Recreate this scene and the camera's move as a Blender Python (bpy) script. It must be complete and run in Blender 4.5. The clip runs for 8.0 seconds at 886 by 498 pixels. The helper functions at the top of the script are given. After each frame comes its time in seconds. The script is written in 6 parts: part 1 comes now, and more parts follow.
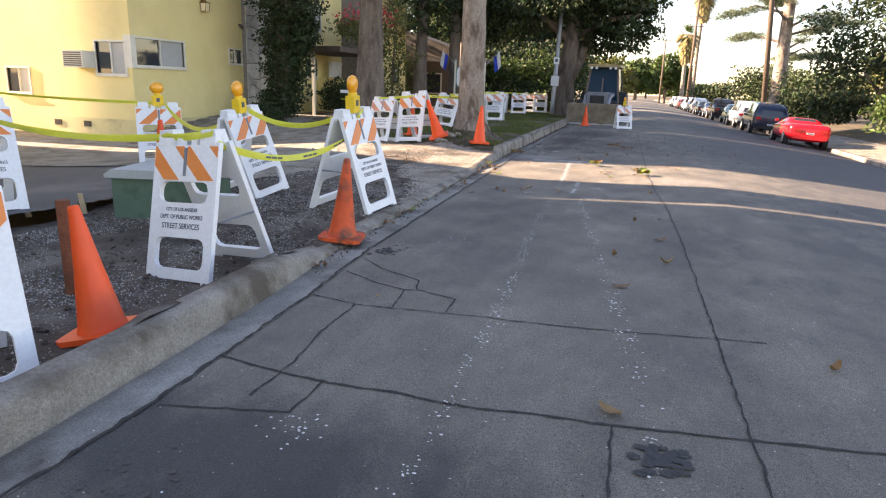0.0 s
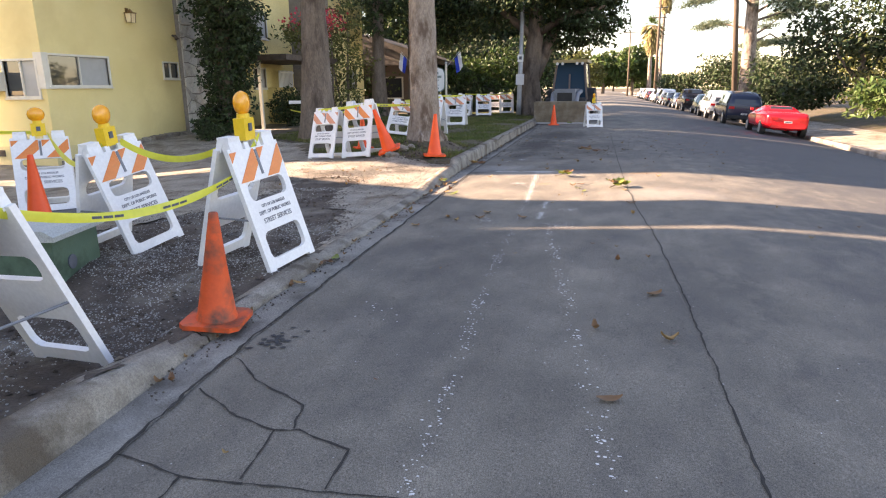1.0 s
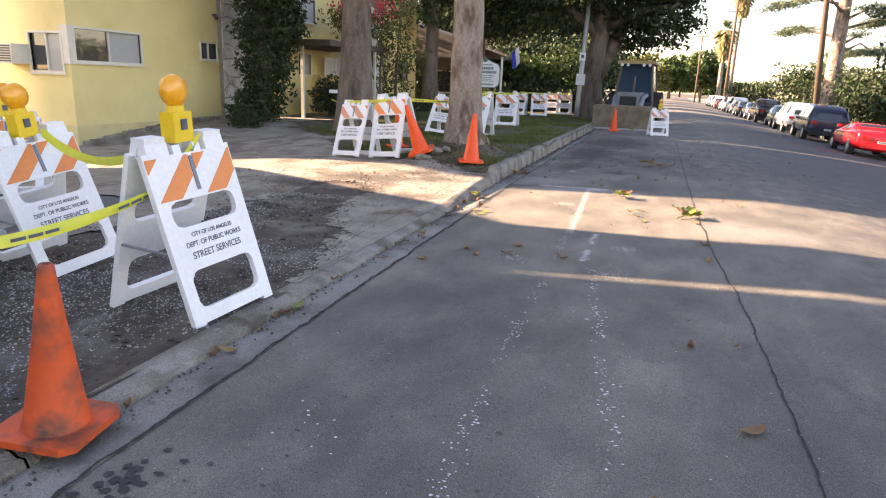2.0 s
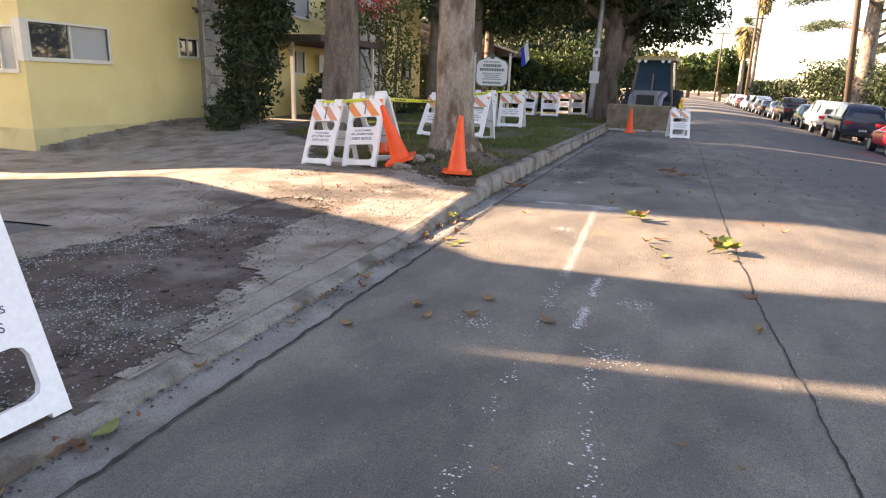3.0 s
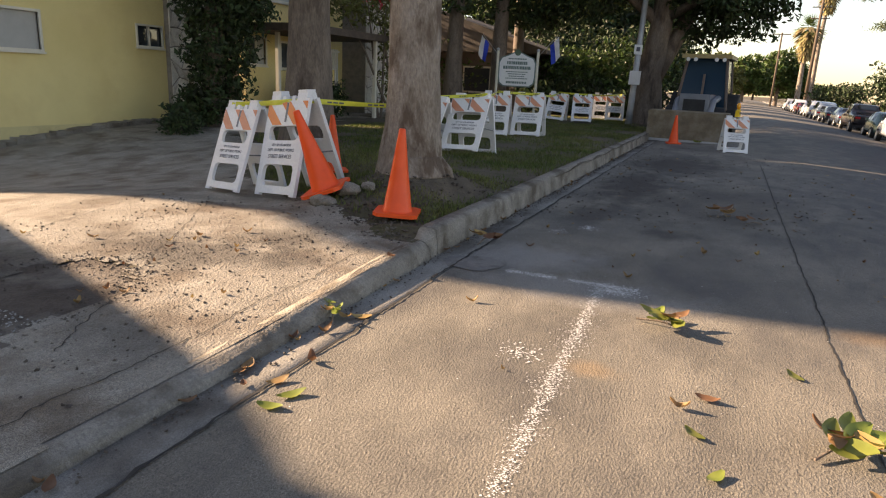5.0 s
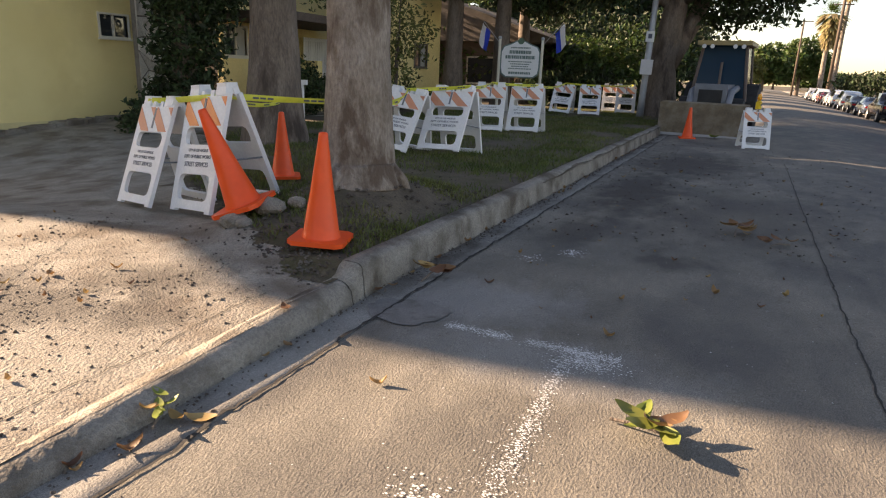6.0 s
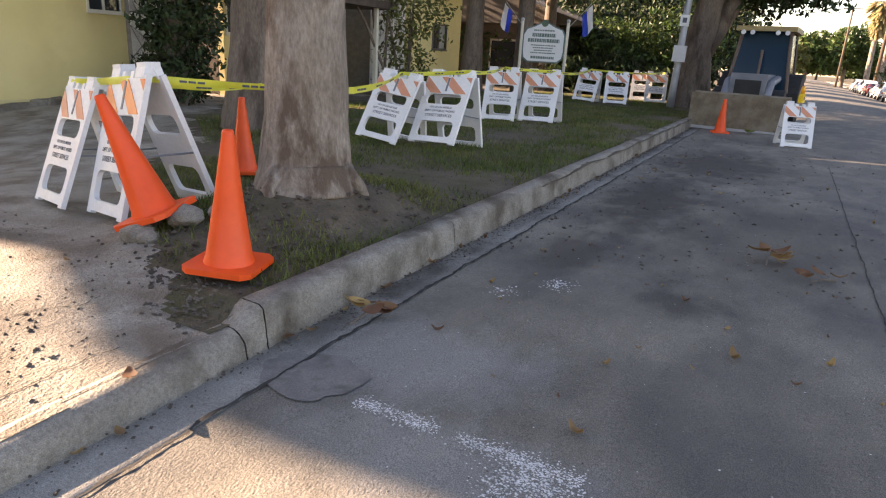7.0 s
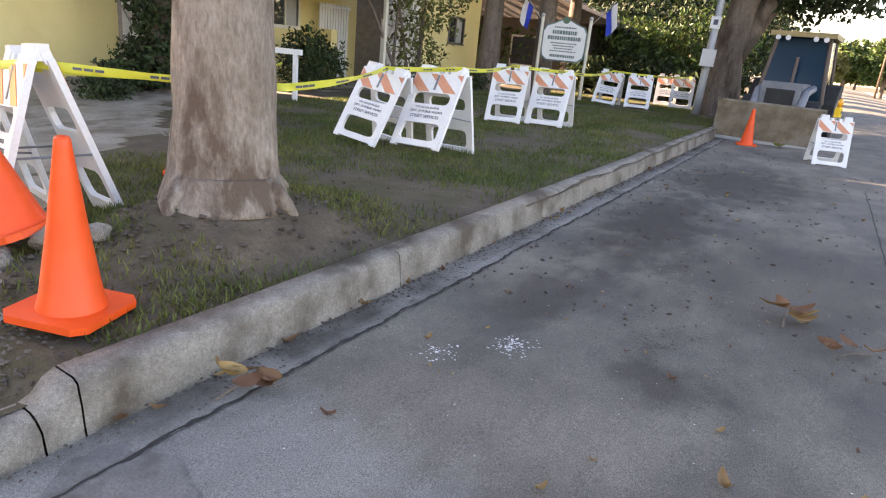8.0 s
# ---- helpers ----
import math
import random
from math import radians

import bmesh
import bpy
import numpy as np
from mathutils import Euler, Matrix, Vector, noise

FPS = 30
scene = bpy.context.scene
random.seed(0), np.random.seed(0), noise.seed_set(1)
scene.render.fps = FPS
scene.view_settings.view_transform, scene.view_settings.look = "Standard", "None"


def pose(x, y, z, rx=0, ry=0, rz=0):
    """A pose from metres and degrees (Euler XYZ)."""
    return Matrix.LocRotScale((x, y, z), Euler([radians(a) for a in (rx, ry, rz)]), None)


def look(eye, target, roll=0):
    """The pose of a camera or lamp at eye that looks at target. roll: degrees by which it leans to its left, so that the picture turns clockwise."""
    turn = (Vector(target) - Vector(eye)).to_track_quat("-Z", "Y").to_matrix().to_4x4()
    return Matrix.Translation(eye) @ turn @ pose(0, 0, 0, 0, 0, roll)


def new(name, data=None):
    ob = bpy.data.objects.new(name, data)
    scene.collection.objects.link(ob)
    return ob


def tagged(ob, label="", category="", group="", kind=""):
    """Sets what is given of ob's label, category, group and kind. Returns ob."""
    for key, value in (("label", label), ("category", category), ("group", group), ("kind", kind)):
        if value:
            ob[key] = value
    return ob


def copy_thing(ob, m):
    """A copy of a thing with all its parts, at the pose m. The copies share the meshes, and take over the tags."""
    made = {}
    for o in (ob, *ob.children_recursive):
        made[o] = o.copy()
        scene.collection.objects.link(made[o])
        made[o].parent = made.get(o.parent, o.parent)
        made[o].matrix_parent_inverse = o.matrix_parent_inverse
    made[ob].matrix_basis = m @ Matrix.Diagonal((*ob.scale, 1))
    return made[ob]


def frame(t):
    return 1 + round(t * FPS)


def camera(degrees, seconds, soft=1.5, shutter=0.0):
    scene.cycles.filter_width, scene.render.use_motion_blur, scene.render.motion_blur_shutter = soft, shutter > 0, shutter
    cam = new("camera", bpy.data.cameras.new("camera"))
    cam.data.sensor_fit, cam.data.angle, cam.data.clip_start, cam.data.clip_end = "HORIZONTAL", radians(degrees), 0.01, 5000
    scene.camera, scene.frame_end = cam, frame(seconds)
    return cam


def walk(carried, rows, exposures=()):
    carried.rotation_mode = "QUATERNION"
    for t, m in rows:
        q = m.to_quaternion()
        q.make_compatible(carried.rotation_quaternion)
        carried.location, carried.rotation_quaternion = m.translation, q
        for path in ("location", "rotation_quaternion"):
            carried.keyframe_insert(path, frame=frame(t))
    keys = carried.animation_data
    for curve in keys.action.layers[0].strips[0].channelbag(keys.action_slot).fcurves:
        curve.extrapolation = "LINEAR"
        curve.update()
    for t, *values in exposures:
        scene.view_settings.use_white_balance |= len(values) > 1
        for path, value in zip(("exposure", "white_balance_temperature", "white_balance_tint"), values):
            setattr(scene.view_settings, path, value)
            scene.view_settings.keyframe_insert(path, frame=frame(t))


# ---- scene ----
cam = camera(70.0, 8.0, soft=1.15)
PATH = [
    (0, (-0.272, -0.476, 1.36), (-0.792, 1.39, 0.862), 2.1),
    (0.5, (-0.277, 0.386, 1.372), (-0.743, 2.268, 0.881), 1.3),
    (1, (-0.315, 1.173, 1.439), (-0.77, 3.058, 0.947), -0.7),
    (1.1, (-0.333, 1.33, 1.457), (-0.794, 3.207, 0.946), 0.0),
    (1.5, (-0.37, 1.975, 1.471), (-0.861, 3.855, 0.998), 0.7),
    (1.7, (-0.385, 2.301, 1.467), (-0.944, 4.157, 0.975), 1.5),
    (2.8, (-0.458, 4.115, 1.405), (-1.093, 5.939, 0.887), 2.5),
    (3, (-0.47, 4.48, 1.42), (-1.12, 6.301, 0.909), 2.0),
    (3.5, (-0.458, 5.357, 1.426), (-1.085, 7.185, 0.911), 2.6),
    (4, (-0.498, 6.177, 1.426), (-1.102, 8.015, 0.92), 4.8),
    (4.2, (-0.52, 6.478, 1.422), (-1.137, 8.312, 0.916), 3.3),
    (5.3, (-0.601, 8.126, 1.419), (-1.399, 9.879, 0.882), 2.8),
    (5.5, (-0.601, 8.413, 1.405), (-1.406, 10.156, 0.843), 2.4),
    (6, (-0.61, 9.103, 1.424), (-1.419, 10.85, 0.882), 2.3),
    (6.5, (-0.635, 9.687, 1.448), (-1.519, 11.392, 0.89), 3.1),
    (7, (-0.63, 10.263, 1.444), (-1.507, 11.959, 0.85), 3.4),
    (7.5, (-0.607, 10.766, 1.485), (-1.537, 12.434, 0.891), 5.0),
    (8, (-0.638, 11.297, 1.479), (-1.569, 12.956, 0.864), 5.6),
]
EXPOSURES = [(0, 2.6, 7800, 25), (1.5, 2.75, 8000, 27), (3, 2.65, 8300, 28), (4, 2.35, 8300, 25), (5.5, 1.62, 8200, 22), (6.2, 1.95, 8100, 23), (7, 2.47, 8200, 26), (7.5, 2.92, 8400, 27), (8, 3.18, 8400, 27)]
walk(cam, [(t, look(eye, target, roll)) for t, eye, target, roll in PATH], EXPOSURES)
U = 1.15  # plan unit, metres


# ---- world, sun, exposure ----
SUN_EL, SUN_SIDE = 22.0, 0.08  # elevation; drift of the shadows along +y for each metre across
world = bpy.data.worlds.new("sky_world")
scene.world = world
world.use_nodes = True
wn = world.node_tree.nodes
sky = wn.new("ShaderNodeTexSky")
sky.sky_type = "NISHITA"
sky.sun_disc = False
sky.sun_elevation = radians(SUN_EL)
sky.sun_rotation = radians(-90 - math.degrees(math.atan(SUN_SIDE)))
sky.air_density, sky.dust_density, sky.ozone_density = 1.0, 0.4, 1.3
wn["Background"].inputs["Strength"].default_value = 0.085
world.node_tree.links.new(sky.outputs["Color"], wn["Background"].inputs["Color"])
sun = new("sun", bpy.data.lights.new("sun", "SUN"))
sun.data.energy, sun.data.angle, sun.data.color = 5.0, radians(0.5), (1.0, 0.87, 0.68)
SUN_WAY = Vector((1.0, SUN_SIDE, -math.tan(radians(SUN_EL)) * math.hypot(1, SUN_SIDE)))
sun.matrix_world = look(-SUN_WAY * 40, (0, 0, 0))


# ---- materials ----
def material(name, a, b, scale=6.0, rough=0.75, bump=0.2, fine=90.0, c=None, cscale=1.2, ccut=(0.52, 0.66), metal=0.0, spread=0.0, spec=0.4, stretch=(1, 1, 1), alpha_rough=0.15, stains=(), grit=0.0):
    """Two colours mixed by coarse noise, grain on top, an optional third colour in large stains, bump from both."""
    m = bpy.data.materials.new(name)
    m.use_nodes = True
    n, l = m.node_tree.nodes, m.node_tree.links
    p = n["Principled BSDF"]
    p.inputs["Roughness"].default_value = rough
    p.inputs["Metallic"].default_value = metal
    p.inputs["Specular IOR Level"].default_value = spec
    co = n.new("ShaderNodeTexCoord")
    mp = n.new("ShaderNodeMapping")
    mp.inputs["Scale"].default_value = stretch
    l.new(co.outputs["Object"], mp.inputs["Vector"])

    def noise_node(s, detail):
        t = n.new("ShaderNodeTexNoise")
        t.inputs["Scale"].default_value = s
        t.inputs["Detail"].default_value = detail
        t.inputs["Roughness"].default_value = 0.62
        l.new(mp.outputs["Vector"], t.inputs["Vector"])
        return t

    def mix(f, x, y, mode="MIX", fac=1.0):
        k = n.new("ShaderNodeMix")
        k.data_type, k.blend_type = "RGBA", mode
        if f is None:
            k.inputs[0].default_value = fac
        else:
            l.new(f, k.inputs[0])
        for v, i in ((x, 6), (y, 7)):
            if isinstance(v, tuple):
                k.inputs[i].default_value = (*v, 1)
            else:
                l.new(v, k.inputs[i])
        return k.outputs[2]

    def ramp(f, lo, hi):
        r = n.new("ShaderNodeMapRange")
        r.inputs["From Min"].default_value, r.inputs["From Max"].default_value = lo, hi
        l.new(f, r.inputs["Value"])
        return r.outputs["Result"]

    big, small = noise_node(scale, 5), noise_node(fine, 3)
    col = mix(ramp(big.outputs["Fac"], 0.35, 0.68), a, b)
    g = n.new("ShaderNodeMapRange")
    g.inputs["From Min"].default_value, g.inputs["From Max"].default_value = 0.3, 0.7
    g.inputs["To Min"].default_value, g.inputs["To Max"].default_value = (0.72, 1.2) if bump > 0.1 else (0.93, 1.05)
    l.new(small.outputs["Fac"], g.inputs["Value"])
    comb = n.new("ShaderNodeCombineColor")
    for i in range(3):
        l.new(g.outputs["Result"], comb.inputs[i])
    col = mix(None, col, comb.outputs["Color"], "MULTIPLY", 0.85)
    if c:
        st = noise_node(cscale, 6)
        col = mix(ramp(st.outputs["Fac"], *ccut), col, c)
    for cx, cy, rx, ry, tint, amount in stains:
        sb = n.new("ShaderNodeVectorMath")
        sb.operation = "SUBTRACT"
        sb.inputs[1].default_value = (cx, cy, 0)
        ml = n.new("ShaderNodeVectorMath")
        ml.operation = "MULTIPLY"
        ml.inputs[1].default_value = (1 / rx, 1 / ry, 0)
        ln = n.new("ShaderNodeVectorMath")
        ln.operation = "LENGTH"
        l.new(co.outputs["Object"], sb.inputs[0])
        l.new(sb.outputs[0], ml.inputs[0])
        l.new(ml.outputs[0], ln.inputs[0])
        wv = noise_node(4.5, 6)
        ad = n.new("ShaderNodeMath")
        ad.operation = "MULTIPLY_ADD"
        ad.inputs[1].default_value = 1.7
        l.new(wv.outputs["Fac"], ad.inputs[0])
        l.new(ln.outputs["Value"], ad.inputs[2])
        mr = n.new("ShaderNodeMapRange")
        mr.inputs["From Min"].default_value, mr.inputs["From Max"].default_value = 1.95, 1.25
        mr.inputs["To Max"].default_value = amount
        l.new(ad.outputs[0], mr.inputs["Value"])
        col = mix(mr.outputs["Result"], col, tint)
    if grit:
        gr = noise_node(260, 2)
        gm = n.new("ShaderNodeMapRange")
        gm.inputs["From Min"].default_value, gm.inputs["From Max"].default_value = 0.32, 0.68
        gm.inputs["To Min"].default_value, gm.inputs["To Max"].default_value = 1 - grit, 1 + grit
        l.new(gr.outputs["Fac"], gm.inputs["Value"])
        gc = n.new("ShaderNodeCombineColor")
        for k in range(3):
            l.new(gm.outputs["Result"], gc.inputs[k])
        col = mix(None, col, gc.outputs["Color"], "MULTIPLY", 1.0)
    if spread:
        oi = n.new("ShaderNodeObjectInfo")
        ge = n.new("ShaderNodeNewGeometry")
        add = n.new("ShaderNodeMath")
        add.operation = "FRACT"
        s2 = n.new("ShaderNodeMath")
        l.new(oi.outputs["Random"], s2.inputs[0])
        l.new(ge.outputs["Random Per Island"], s2.inputs[1])
        l.new(s2.outputs[0], add.inputs[0])
        hs = n.new("ShaderNodeHueSaturation")
        v = n.new("ShaderNodeMapRange")
        v.inputs["To Min"].default_value, v.inputs["To Max"].default_value = 1 - spread, 1 + spread
        l.new(add.outputs[0], v.inputs["Value"])
        l.new(v.outputs["Result"], hs.inputs["Value"])
        hv = n.new("ShaderNodeMapRange")
        hv.inputs["To Min"].default_value, hv.inputs["To Max"].default_value = 0.5 - spread * 0.05, 0.5 + spread * 0.05
        l.new(add.outputs[0], hv.inputs["Value"])
        l.new(hv.outputs["Result"], hs.inputs["Hue"])
        l.new(col, hs.inputs["Color"])
        col = hs.outputs["Color"]
    l.new(col, p.inputs["Base Color"])
    rr = n.new("ShaderNodeMapRange")
    rr.inputs["To Min"].default_value, rr.inputs["To Max"].default_value = max(0.03, rough - alpha_rough), min(1, rough + alpha_rough)
    l.new(big.outputs["Fac"], rr.inputs["Value"])
    l.new(rr.outputs["Result"], p.inputs["Roughness"])
    if bump:
        bp = n.new("ShaderNodeBump")
        bp.inputs["Strength"].default_value = bump
        bp.inputs["Distance"].default_value = 0.02
        am = n.new("ShaderNodeMath")
        l.new(big.outputs["Fac"], am.inputs[0])
        l.new(small.outputs["Fac"], am.inputs[1])
        l.new(am.outputs[0], bp.inputs["Height"])
        l.new(bp.outputs["Normal"], p.inputs["Normal"])
    return m


def glass(name, tint, rough=0.03, spec=0.9):
    m = bpy.data.materials.new(name)
    m.use_nodes = True
    p = m.node_tree.nodes["Principled BSDF"]
    p.inputs["Base Color"].default_value = (*tint, 1)
    p.inputs["Roughness"].default_value = rough
    p.inputs["Specular IOR Level"].default_value = spec
    return m


def leaf_material(name, a, b, spread=0.45, rough=0.45, through_light=0.35):
    m = material(name, a, b, scale=1.5, rough=rough, bump=0.0, fine=20, spread=spread)
    n, l = m.node_tree.nodes, m.node_tree.links
    p = n["Principled BSDF"]
    src = p.inputs["Base Color"].links[0].from_socket
    tr = n.new("ShaderNodeBsdfTranslucent")
    l.new(src, tr.inputs["Color"])
    mx = n.new("ShaderNodeMixShader")
    mx.inputs[0].default_value = through_light
    l.new(p.outputs[0], mx.inputs[1])
    l.new(tr.outputs[0], mx.inputs[2])
    l.new(mx.outputs[0], n["Material Output"].inputs["Surface"])
    return m


PALE, MUDC, OIL = (0.29, 0.28, 0.265), (0.055, 0.046, 0.04), (0.05, 0.048, 0.048)
# Besides stains: wide entries at x 5.0 and 2.3 darken the right half.
ROAD_STAINS_TONES = [(-2.0, 12.7, 0.7, 0.5, PALE, 0.58), (-1.4, 12.0, 0.9, 0.35, PALE, 0.5), (-1.65, 1.3, 1.5, 0.5, OIL, 0.85), (-0.8, 0.95, 1.3, 0.4, OIL, 0.75), (-1.8, 17.5, 0.6, 1.9, MUDC, 0.92), (-1.4, 20.8, 1.2, 2.0, MUDC, 0.88), (-0.6, 16.4, 1.3, 2.2, MUDC, 0.5), (-1.9, 15.0, 0.35, 0.8, MUDC, 0.7),
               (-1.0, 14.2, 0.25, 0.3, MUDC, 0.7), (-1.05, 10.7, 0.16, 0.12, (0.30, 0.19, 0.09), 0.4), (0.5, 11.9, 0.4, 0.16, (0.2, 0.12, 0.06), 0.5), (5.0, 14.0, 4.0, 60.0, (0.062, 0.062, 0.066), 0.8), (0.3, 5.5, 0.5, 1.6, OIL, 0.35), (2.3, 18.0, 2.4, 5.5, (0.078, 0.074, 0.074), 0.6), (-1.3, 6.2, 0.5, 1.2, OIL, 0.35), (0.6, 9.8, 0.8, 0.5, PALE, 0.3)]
SLAB_STAINS = [(-4.2, 11.1, 0.9, 0.45, MUDC, 0.75), (-5.0, 10.4, 0.7, 0.3, MUDC, 0.6), (-3.3, 9.9, 0.4, 0.4, MUDC, 0.45), (-4.3, 9.9, 0.5, 0.25, MUDC, 0.65), (-3.75, 11.7, 0.5, 0.3, MUDC, 0.7), (-3.4, 11.3, 0.35, 0.25, MUDC, 0.6), (-4.6, 10.2, 0.5, 0.3, MUDC, 0.7), (-7.0, 12.5, 1.6, 0.8, OIL, 0.2)]
